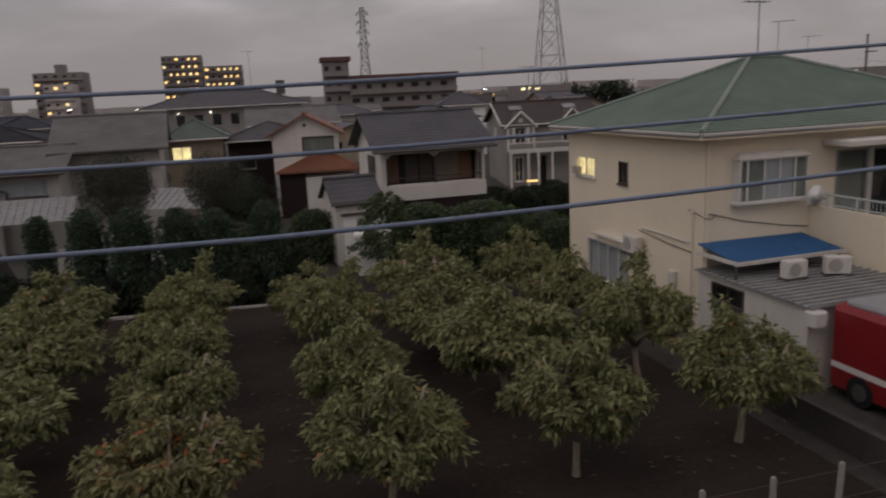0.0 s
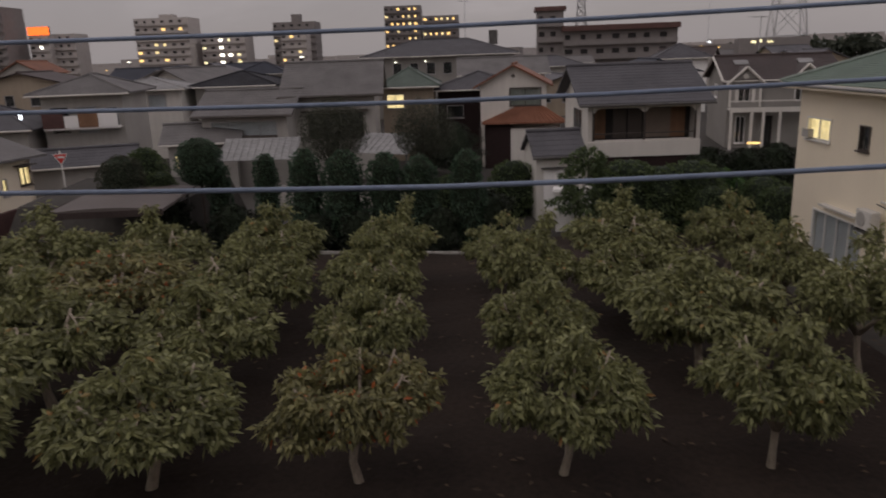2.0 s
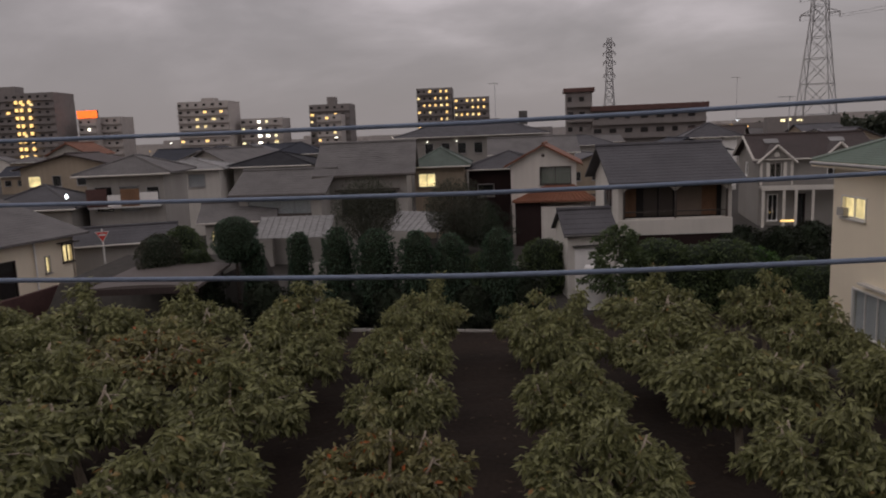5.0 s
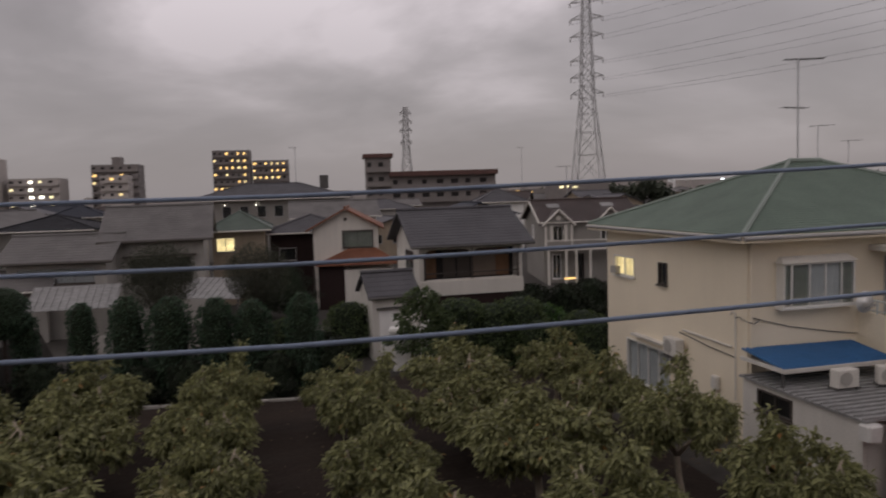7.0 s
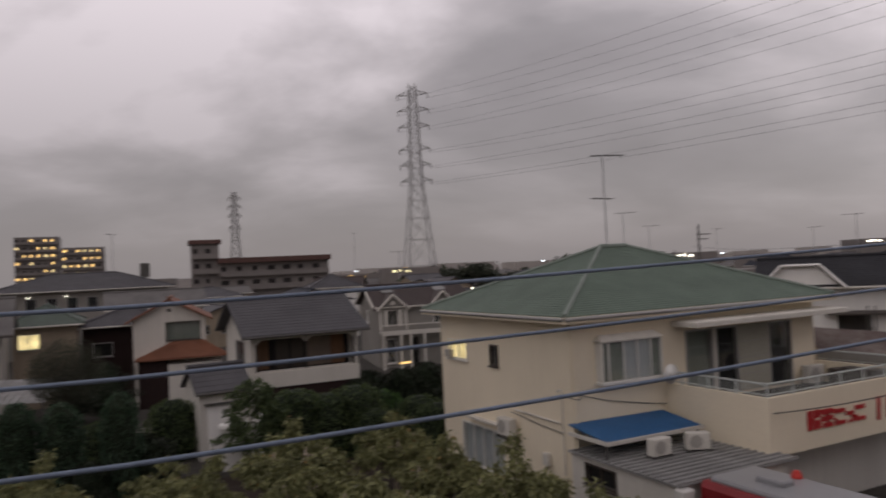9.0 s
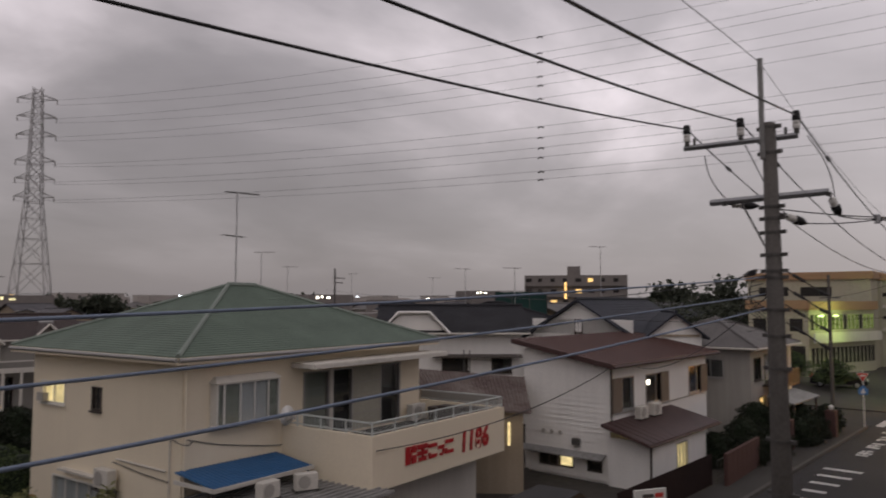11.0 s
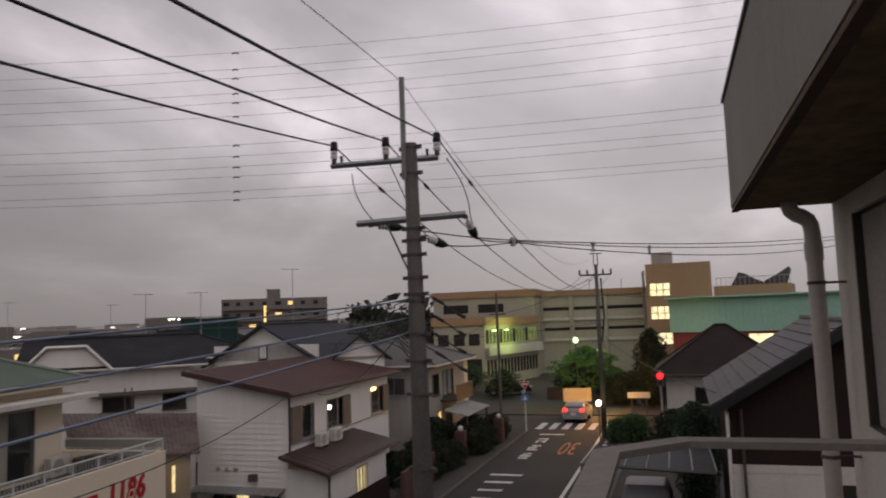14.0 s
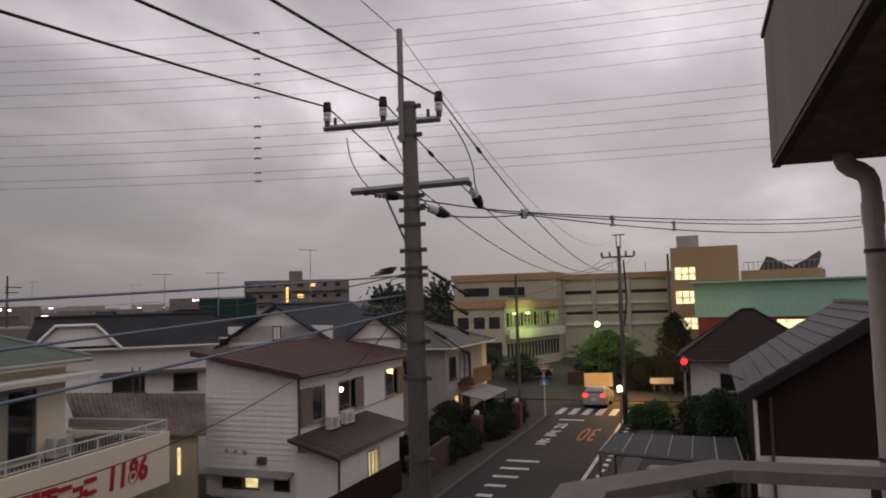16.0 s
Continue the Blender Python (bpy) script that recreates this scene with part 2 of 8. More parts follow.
M_porcelain = mat("white_porcelain", (0.62, 0.60, 0.57), 0.25, 0.08, 2, 20, 0.0)
M_cablesheath = mat("blue_grey_sheath", (0.20, 0.245, 0.335), 0.5, 0.15, 2, 20, 0.05)
M_wire = mat("black_cable", (0.03, 0.029, 0.03), 0.5, 0.15, 2, 20, 0.0)
M_hvwire = mat("bare_aluminium_line", (0.17, 0.165, 0.17), 0.5, 0.1, 0.2, 2, 0.0)
M_asphalt = mat("asphalt", (0.036, 0.034, 0.035), 0.85, 0.3, 0.25, 40, 0.3)
M_darkblock = mat("dark_block", (0.060, 0.054, 0.048), 0.9, 0.3, 1.2, 18, 0.2, streak=0.5)
M_ground = mat("town_ground", (0.055, 0.050, 0.044), 0.95, 0.3, 0.08, 3, 0.2)
M_soil = mat("orchard_soil", (0.028, 0.019, 0.014), 0.95, 0.4, 0.5, 9, 0.6)
M_paving = mat("pavement_concrete", (0.05, 0.047, 0.044), 0.9, 0.25, 0.5, 25, 0.2)
M_linewhite = mat("white_road_paint", (0.56, 0.55, 0.53), 0.7, 0.3, 1.5, 25, 0.1)
M_lineorange = mat("orange_road_paint", (0.42, 0.15, 0.05), 0.7, 0.3, 1.5, 25, 0.1)
M_bark = mat("pale_bark", (0.330, 0.277, 0.217), 0.9, 0.3, 3, 25, 0.4, stretch=(1, 1, 0.3))
M_darkbark = mat("dark_bark", (0.06, 0.048, 0.04), 0.9, 0.3, 3, 25, 0.4)
M_red = mat("red_paint", (0.22, 0.012, 0.016), 0.4, 0.12, 1, 10, 0.02, spec=0.5)
M_signred = mat("red_sign_letters", (0.40, 0.022, 0.028), 0.5, 0.12, 1, 10, 0.02)
M_silver = mat("silver_body", (0.26, 0.26, 0.27), 0.35, 0.08, 1, 10, 0.02, spec=0.5)
M_cardark = mat("dark_body", (0.010, 0.010, 0.012), 0.4, 0.1, 1, 10, 0.02, spec=0.25)
M_brick = mat("reddish_block", (0.085, 0.045, 0.04), 0.85, 0.3, 1.2, 18, 0.25)
M_school = mat("school_beige", (0.42, 0.395, 0.31), 0.85, 0.15, 0.15, 6, 0.1, streak=0.5)
M_schoolorange = mat("school_ochre", (0.37, 0.24, 0.145), 0.85, 0.14, 0.2, 8, 0.1, streak=0.4)
M_gymgreen = mat("mint_sheet_roof", (0.36, 0.57, 0.47), 0.55, 0.14, 0.2, 6, 0.05)
M_gymred = mat("brick_red_band", (0.26, 0.055, 0.05), 0.7, 0.15, 0.4, 10, 0.1)
M_net = mat("green_netting", (0.015, 0.045, 0.042), 0.9, 0.25, 0.6, 10, 0.1)
# far walls: the haze of the air is put into lighter base colours
M_hazewall = mat("haze_pale_concrete", (0.42, 0.385, 0.36), 0.9, 0.18, 0.05, 1.0, 0.0, rand=0.4)
M_hazedark = mat("haze_greyed_dark_block", (0.21, 0.19, 0.18), 0.9, 0.18, 0.05, 1.0, 0.0, rand=0.4)
# pylon steel, paler than its own grey to imitate haze
M_tower = mat("haze_pale_steel", (0.40, 0.39, 0.39), 0.5, 0.1, 0.3, 3, 0.0, metal=0.2)
M_clear = glassmat("window_glass")
M_poly = mat("smoked_polycarbonate", (0.045, 0.046, 0.05), 0.6, 0.2, 1.0, 10, 0.03, spec=0.2)
M_sheer = litmat("lamp_lit_curtain", (1.0, 0.76, 0.36), 1.15, 0.3)
M_litwarm = litmat("warm_lamp", (1.0, 0.62, 0.22), 1.5, 0.3)
# blotchy brown, with the shade under the balcony put into the colour
M_soffit = mat("shade_brown_soffit", (0.150, 0.105, 0.058), 0.85, 0.5, 0.9, 9, 0.1)
M_drip = mat("rusty_drip_strip", (0.060, 0.040, 0.027), 0.8, 0.4, 1.5, 14, 0.15)
M_litwhite = litmat("white_lamp", (1.0, 0.93, 0.78), 4.5)
M_litcool = litmat("bluish_lamp", (0.85, 0.92, 1.0), 5.0)
M_litgreen = litmat("greenish_mercury_lamp", (0.74, 1.0, 0.40), 4.0)
M_litschool = litmat("school_ceiling_lights", (1.0, 0.86, 0.48), 1.3, 0.4)
M_litgreenish = litmat("greenish_corridor_light", (0.62, 0.78, 0.22), 0.22, 0.6)
M_litred = litmat("red_signal", (1.0, 0.012, 0.014), 5.0)
M_littail = litmat("tail_lamp", (1.0, 0.02, 0.012), 7.0)
M_litsign = litmat("orange_roof_sign", (1.0, 0.16, 0.03), 1.6, 0.2)
M_dullred = mat("red_road_sign", (0.55, 0.05, 0.04), 0.5, 0.08, 2, 20, 0.0)
M_signblue = mat("blue_road_sign", (0.08, 0.20, 0.42), 0.5, 0.08, 2, 20, 0.0)
M_persimmon = leafmat("persimmon_leaf", (0.105, 0.108, 0.050), (0.31, 0.315, 0.140), (0.34, 0.17, 0.06), 0.012)
M_persimmon_turning = leafmat("turning_persimmon_leaf", (0.110, 0.105, 0.050), (0.32, 0.30, 0.135), (0.44, 0.13, 0.04), 0.035)
M_conifer = leafmat("clipped_conifer", (0.028, 0.052, 0.032), (0.075, 0.122, 0.070))
# far leaves: greyed and low in contrast, haze put into the colour
M_wood_far = leafmat("haze_greyed_leaf", (0.040, 0.050, 0.036), (0.085, 0.095, 0.066))
M_bush = leafmat("garden_bush", (0.040, 0.062, 0.027), (0.115, 0.15, 0.062))
M_hedge = leafmat("bright_hedge", (0.035, 0.075, 0.022), (0.10, 0.18, 0.05))
M_brownleaf = leafmat("brownish_round_tree", (0.040, 0.044, 0.030), (0.075, 0.078, 0.050))
M_redleaf = leafmat("dark_red_maple", (0.05, 0.012, 0.012), (0.11, 0.03, 0.026))
M_evergreen = leafmat("dark_evergreen", (0.010, 0.014, 0.008), (0.034, 0.042, 0.022))
M_hoarding = mat("ochre_hoarding", (0.62, 0.50, 0.30), 0.7, 0.2, 0.8, 12, 0.1)
# near-black fill colour for the shade between the leaves
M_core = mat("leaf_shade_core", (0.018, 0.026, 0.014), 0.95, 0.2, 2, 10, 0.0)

# ---- building blocks ----


class Geo:
    """Collects points and faces, in metres."""

    def __init__(self):
        self.v, self.f = [], []

    def add(self, pts, faces):
        k = len(self.v)
        self.v += [tuple(p) for p in pts]
        self.f += [tuple(k + i for i in f) for f in faces]
        return self

    def quad(self, *pts):
        return self.add(pts, [tuple(range(len(pts)))])

    def box(self, x0, y0, z0, x1, y1, z1, m=None):
        p = [(x, y, z) for z in (z0, z1) for y in (y0, y1) for x in (x0, x1)]
        if m is not None:
            p = [m @ Vector(q) for q in p]
        return self.add(p, [(0, 2, 3, 1), (4, 5, 7, 6), (0, 1, 5, 4), (2, 6, 7, 3), (0, 4, 6, 2), (1, 3, 7, 5)])

    def bevel_box(self, x0, y0, z0, x1, y1, z1, b):
        """A box whose upright edges and top edges are rounded off."""
        def ring(i, z):
            return [(x0 + i, y0 + b, z), (x0 + b, y0 + i, z), (x1 - b, y0 + i, z), (x1 - i, y0 + b, z), (x1 - i, y1 - b, z), (x1 - b, y1 - i, z), (x0 + b, y1 - i, z), (x0 + i, y1 - b, z)]
        return self.loft([ring(0, z0), ring(0, z1 - b), ring(b * 0.7, z1)])

    def loft(self, rings, cap=True):
        k, n = len(self.v), len(rings[0])
        for r in rings:
            self.v += [tuple(p) for p in r]
        for i in range(len(rings) - 1):
            for j in range(n):
                a, b = k + i * n + j, k + i * n + (j + 1) % n
                self.f.append((a, b, b + n, a + n))
        if cap:
            self.f.append(tuple(k + j for j in reversed(range(n))))
            self.f.append(tuple(k + (len(rings) - 1) * n + j for j in range(n)))
        return self

    def tube(self, pts, r, n=6, cap=True):
        """A round bar along points; r is a radius or one for each point."""
        pts = [Vector(p) for p in pts]
        rs = r if isinstance(r, (list, tuple)) else [r] * len(pts)
        rings, side = [], None
        for i, p in enumerate(pts):
            d = (pts[min(i + 1, len(pts) - 1)] - pts[max(i - 1, 0)]).normalized()
            if side is None:
                side = d.cross(Vector((0, 0, 1)) if abs(d.z) < 0.95 else Vector((1, 0, 0))).normalized()
            side = (side - d * side.dot(d)).normalized()
            other = d.cross(side)
            rings.append([p + (side * math.cos(a) + other * math.sin(a)) * rs[i] for a in (2 * math.pi * j / n for j in range(n))])
        return self.loft(rings, cap)

    def slab(self, pts, t):
        """A plate: its upper face through pts, t thick downwards."""
        n = len(pts)
        low = [(p[0], p[1], p[2] - t) for p in pts]
        return self.add(list(pts) + low, [tuple(range(n)), tuple(reversed(range(n, 2 * n)))] + [(i, n + i, n + (i + 1) % n, (i + 1) % n) for i in range(n)])

    def laps(self, a, b, c, d, n, lift=0.014):
        """Courses that lap over one another on the plane a b (eaves) c d (ridge)."""
        a, b, c, d = map(Vector, (a, b, c, d))
        nor = (b - a).cross(d - a).normalized()
        if nor.z < 0:
            nor = -nor
        for i in range(n):
            p, q = a.lerp(d, i / n), b.lerp(c, i / n)
            r, s = b.lerp(c, (i + 1) / n), a.lerp(d, (i + 1) / n)
            u, w = nor * lift, nor * 0.004
            self.add([p + u, q + u, r + w, s + w, p, q], [(0, 1, 2, 3), (4, 5, 1, 0)])
        return self

    def disc(self, centre, radius, normal=(0, 0, 1), n=14, t=0.02):
        d = Vector(normal).normalized()
        return self.tube([Vector(centre) - d * t / 2, Vector(centre) + d * t / 2], radius, n)

    def mesh(self, name):
        me = bpy.data.meshes.new(name)
        me.from_pydata(self.v, [], self.f)
        me.validate()
        return me


def part(name, geo, material, parent, label="", kind="", smooth=False):
    me = geo.mesh(name) if isinstance(geo, Geo) else geo
    if not me.materials:
        me.materials.append(material)
    if smooth:
        me.shade_smooth()
    ob = new(name, me)
    if parent is not None:
        ob.parent = parent
    if label or kind:
        tagged(ob, label, kind=kind)
    return ob


def thing(name, label, category, x=0.0, y=0.0, z=0.0, yaw=0.0, group="", kind=""):
    ob = new(name)
    ob.empty_display_size = 0.2
    ob.matrix_world = pose(x, y, z, 0, 0, yaw)
    return tagged(ob, label, category, group, kind)


def single(name, geo, material, label, category, x=0.0, y=0.0, z=0.0, yaw=0.0, group="", kind="", smooth=False):
    ob = part(name, geo, material, None, smooth=smooth)
    ob.matrix_world = pose(x, y, z, 0, 0, yaw)
    return tagged(ob, label, category, group, kind)


def wall(length, height, thick, holes, m):
    """A wall from s = 0 to length with holes (s0, s1, z0, z1) that go right through it; m lays it into the house."""
    g = Geo()
    xs = sorted({0.0, length, *[h[i] for h in holes for i in (0, 1)]})
    zs = sorted({0.0, height, *[h[i] for h in holes for i in (2, 3)]})
    def solid(i, j):
        if not (0 <= i < len(xs) - 1 and 0 <= j < len(zs) - 1):
            return False
        x, z = (xs[i] + xs[i + 1]) / 2, (zs[j] + zs[j + 1]) / 2
        return not any(h[0] < x < h[1] and h[2] < z < h[3] for h in holes)
    for i in range(len(xs) - 1):
        for j in range(len(zs) - 1):
            if not solid(i, j):
                continue
            a, b, c, d = xs[i], xs[i + 1], zs[j], zs[j + 1]
            g.quad((a, 0, c), (b, 0, c), (b, 0, d), (a, 0, d))
            g.quad((b, thick, c), (a, thick, c), (a, thick, d), (b, thick, d))
            if not solid(i - 1, j):
                g.quad((a, thick, c), (a, 0, c), (a, 0, d), (a, thick, d))
            if not solid(i + 1, j):
                g.quad((b, 0, c), (b, thick, c), (b, thick, d), (b, 0, d))
            if not solid(i, j - 1):
                g.quad((a, thick, c), (b, thick, c), (b, 0, c), (a, 0, c))
            if not solid(i, j + 1):
                g.quad((a, 0, d), (b, 0, d), (b, thick, d), (a, thick, d))
    g.v = [tuple(m @ Vector(p)) for p in g.v]
    return g


def window(parent, m, s0, s1, z0, z1, style="dark", sash=None, depth=0.03, panes=0, sill=True):
    """A sash window in a hole of a wall: its frame, a pane for each light, a curtain or a near-black sheet painted as
    the unlit room, a sill.
    """
    sash = sash or M_alu
    f, b = 0.05, 0.035
    fr = Geo()
    fr.box(s0, -depth, z0, s0 + f, 0.08, z1, m).box(s1 - f, -depth, z0, s1, 0.08, z1, m)
    fr.box(s0 + f, -depth, z1 - f, s1 - f, 0.08, z1, m).box(s0 + f, -depth, z0, s1 - f, 0.08, z0 + f, m)
    n = panes or max(1, round((s1 - s0) / 0.9))
    edges = [s0 + f + (s1 - s0 - 2 * f) * i / n for i in range(n + 1)]
    for e in edges[1:-1]:
        fr.box(e - b / 2, 0.0, z0 + f, e + b / 2, 0.06, z1 - f, m)
    win = part("window", fr, sash, parent)
    for i in range(n):
        pane = part("pane", Geo().box(edges[i], 0.03, z0 + f, edges[i + 1], 0.036, z1 - f, m), M_clear, win)
        pane.visible_shadow = False
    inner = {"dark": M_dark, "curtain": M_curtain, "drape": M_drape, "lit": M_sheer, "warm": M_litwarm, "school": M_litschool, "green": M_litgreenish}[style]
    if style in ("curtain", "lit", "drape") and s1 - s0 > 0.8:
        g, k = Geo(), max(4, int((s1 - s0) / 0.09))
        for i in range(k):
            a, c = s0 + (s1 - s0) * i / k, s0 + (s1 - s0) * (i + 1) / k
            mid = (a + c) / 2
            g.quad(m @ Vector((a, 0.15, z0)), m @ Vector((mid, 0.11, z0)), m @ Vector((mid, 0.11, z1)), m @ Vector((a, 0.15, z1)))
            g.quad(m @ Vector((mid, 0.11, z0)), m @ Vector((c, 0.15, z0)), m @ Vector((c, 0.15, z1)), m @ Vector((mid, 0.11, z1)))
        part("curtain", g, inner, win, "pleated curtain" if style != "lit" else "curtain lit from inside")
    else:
        # flat sheet; in the dark style its colour is the room's shade
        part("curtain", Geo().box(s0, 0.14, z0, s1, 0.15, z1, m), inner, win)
    if sill:
        part("sill", Geo().box(s0 - 0.04, -0.09, z0 - 0.05, s1 + 0.04, -0.002, z0 - 0.004, m), sash, win)
    return win


SIDES = ("front", "left", "right", "back")


def side_m(side, w, d):
    """Lays a wall's own s, depth, z into a house of width w and depth d. s runs to the right as seen from outside."""
    if side == "front":
        return Matrix.Identity(4)
    if side == "right":
        return Matrix(((0, -1, 0, w), (1, 0, 0, 0), (0, 0, 1, 0), (0, 0, 0, 1)))
    if side == "left":
        return Matrix(((0, 1, 0, 0), (-1, 0, 0, d), (0, 0, 1, 0), (0, 0, 0, 1)))
    return Matrix(((-1, 0, 0, w), (0, -1, 0, d), (0, 0, 1, 0), (0, 0, 0, 1)))


def roof_parts(h, w, d, eave, ridge, kind, over, rm, trim, lapped=0.28, x0=0.0, y0=0.0, ridge_in=None, cap_m=None):
    """A roof over the rectangle w by d at x0, y0: its planes with lapping courses, ridge caps, fascia and gutter. Returns the wall's height."""
    a, b, c, e = x0 - over, x0 + w + over, y0 - over, y0 + d + over
    my, mx = (c + e) / 2, (a + b) / 2
    g, caps, t = Geo(), Geo(), 0.10
    courses = []
    def plane(p, q, r, s):
        pts = [p, q, r, s] if r != s else [p, q, r]
        g.slab(pts, t)
        if lapped:
            n = max(2, int((Vector(s) - Vector(p)).length / lapped))
            p, q, r, s = map(Vector, (p, q, r, s))
            for i in range(n):
                f0, f1 = i / n, (i + 1) / n
                courses.append(Geo().laps(p.lerp(s, f0), q.lerp(r, f0), q.lerp(r, f1), p.lerp(s, f1), 1))
    if kind == "gable_x":
        plane((a, c, eave), (b, c, eave), (b, my, ridge), (a, my, ridge))
        plane((b, e, eave), (a, e, eave), (a, my, ridge), (b, my, ridge))
        caps.tube([(a - 0.02, my, ridge + 0.03), (b + 0.02, my, ridge + 0.03)], 0.09, 8)
    elif kind == "gable_y":
        plane((a, e, eave), (a, c, eave), (mx, c, ridge), (mx, e, ridge))
        plane((b, c, eave), (b, e, eave), (mx, e, ridge), (mx, c, ridge))
        caps.tube([(mx, c - 0.02, ridge + 0.03), (mx, e + 0.02, ridge + 0.03)], 0.09, 8)
    elif kind == "hip":
        k = ridge_in if ridge_in is not None else min(e - c, b - a) / 2
        if b - a >= e - c:
            r0, r1 = (a + k, my, ridge), (b - k, my, ridge)
            plane((a, c, eave), (b, c, eave), r1, r0)
            plane((b, e, eave), (a, e, eave), r0, r1)
            plane((a, e, eave), (a, c, eave), r0, r0)
            plane((b, c, eave), (b, e, eave), r1, r1)
            hips = [((a, c, eave), r0), ((a, e, eave), r0), ((b, c, eave), r1), ((b, e, eave), r1)]
        else:
            r0, r1 = (mx, c + k, ridge), (mx, e - k, ridge)
            plane((a, e, eave), (a, c, eave), r0, r1)
            plane((b, c, eave), (b, e, eave), r1, r0)
            plane((a, c, eave), (b, c, eave), r0, r0)
            plane((b, e, eave), (a, e, eave), r1, r1)
            hips = [((a, c, eave), r0), ((b, c, eave), r0), ((a, e, eave), r1), ((b, e, eave), r1)]
        for p, q in hips:
            caps.tube([(p[0], p[1], p[2] + 0.03), (q[0], q[1], q[2] + 0.03)], 0.07, 6)
        caps.tube([(r0[0], r0[1], r0[2] + 0.03), (r1[0], r1[1], r1[2] + 0.03)], 0.09, 8)
    elif kind == "shed_y":
        plane((a, c, eave), (b, c, eave), (b, e, ridge), (a, e, ridge))
    roof = part("roof", g, rm, h)
    for course in courses:
        part("course", course, rm, roof)
    if caps.v:
        part("ridge_cap", caps, cap_m or rm, roof)
    gut = Geo()
    if kind in ("gable_x", "hip", "shed_y"):
        gut.tube([(a, c - 0.05, eave - 0.08), (b, c - 0.05, eave - 0.08)], 0.055, 8)
    if kind in ("gable_y", "hip"):
        gut.tube([(a - 0.05, c, eave - 0.08), (a - 0.05, e, eave - 0.08)], 0.055, 8)
    part("gutter", gut, trim, roof)
    run = {"gable_x": my - c, "gable_y": mx - a, "hip": my - c, "shed_y": e - c}[kind]
    return eave + (ridge - eave) * over / run - t


def house(name, label, x, y, yaw, w, d, eave, ridge, kind, wm, rm, holes=None, over=0.5, trim=None, lapped=0.28, category="house", group="", ridge_in=None, sash=None):
    """A house with its front-left corner at x, y. holes: side -> rows of s0, s1, z0, z1, style."""
    h = thing(name, label, category, x, y, 0, yaw, group)
    trim = trim or M_offwhite
    top = roof_parts(h, w, d, eave, ridge, kind, over, rm, trim, lapped, ridge_in=ridge_in)
    holes = holes or {}
    for side in SIDES:
        m = side_m(side, w, d)
        length = w if side in ("front", "back") else d
        rows = holes.get(side, ())
        g = wall(length - (0.0 if side in ("front", "back") else 0.31), top, 0.15, [r[:4] if side in ("front", "back") else (r[0] - 0.155, r[1] - 0.155, r[2], r[3]) for r in rows],
                 m if side in ("front", "back") else m @ Matrix.Translation((0.155, 0, 0)))
        slope = 0.0
        if (kind == "gable_y" and side in ("front", "back")) or (kind == "gable_x" and side in ("left", "right")):
            run = (w if kind == "gable_y" else d) / 2
            peak = top + (ridge - eave) * run / (run + over) - 0.02
            tri = [(0, 0, top), (length, 0, top), (run, 0, peak)]
            g.add([m @ Vector(p) for p in tri] + [m @ Vector((p[0], 0.15, p[2])) for p in tri], [(0, 1, 2), (5, 4, 3), (0, 2, 5, 3), (2, 1, 4, 5)])
        elif kind == "shed_y" and side in ("left", "right"):
            peak = top + (ridge - eave) * d / (d + 2 * over)
            s_hi = 0 if side == "left" else d
            tri = [(0, 0, top), (d, 0, top), (s_hi, 0, peak)]
            g.add([m @ Vector(p) for p in tri] + [m @ Vector((p[0], 0.15, p[2])) for p in tri], [(0, 1, 2), (5, 4, 3), (0, 2, 5, 3), (2, 1, 4, 5), (0, 3, 4, 1)])
        elif kind == "shed_y" and side == "back":
            g.box(0, 0, top, w, 0.15, top + (ridge - eave) * d / (d + 2 * over), m)
        part("wall", g, wm, h)
        for r in rows:
            if r[4] is None:
                continue
            window(h, m, r[0], r[1], r[2], r[3], r[4], sash=(r[5] if len(r) > 5 else sash), panes=(r[6] if len(r) > 6 else 0))
    return h


# ---- plants ----


def leaf_mesh(name, centres, outs, length, width, droop, rng, material):
    """Leaves as folded diamonds at the given places, pointing outwards and hanging down."""
    n = len(centres)
    d = outs * (1 - droop) + np.array([0, 0, -1.0]) * droop + rng.normal(0, 0.45, (n, 3))
    d /= np.linalg.norm(d, axis=1)[:, None]
    s = np.cross(d, rng.normal(0, 1, (n, 3)) + np.array([0, 0, 1.2]))
    s /= np.linalg.norm(s, axis=1)[:, None] + 1e-9
    up_ = np.cross(s, d)
    L = length * rng.uniform(0.65, 1.25, n)[:, None]
    W = width * rng.uniform(0.7, 1.2, n)[:, None]
    base, tip = centres, centres + d * L - np.array([0, 0, 0.12]) * L
    mid = centres + d * L * 0.45
    le, ri = mid + s * W / 2 + up_ * W * 0.16, mid - s * W / 2 + up_ * W * 0.16
    pts = np.stack([base, le, tip, ri], 1).reshape(-1, 3)
    k = np.arange(n)[:, None] * 4
    faces = np.concatenate([np.concatenate([k, k + 2, k + 1], 1), np.concatenate([k, k + 3, k + 2], 1)])
    me = bpy.data.meshes.new(name)
    me.from_pydata(pts.tolist(), [], faces.tolist())
    me.materials.append(material)
    return me


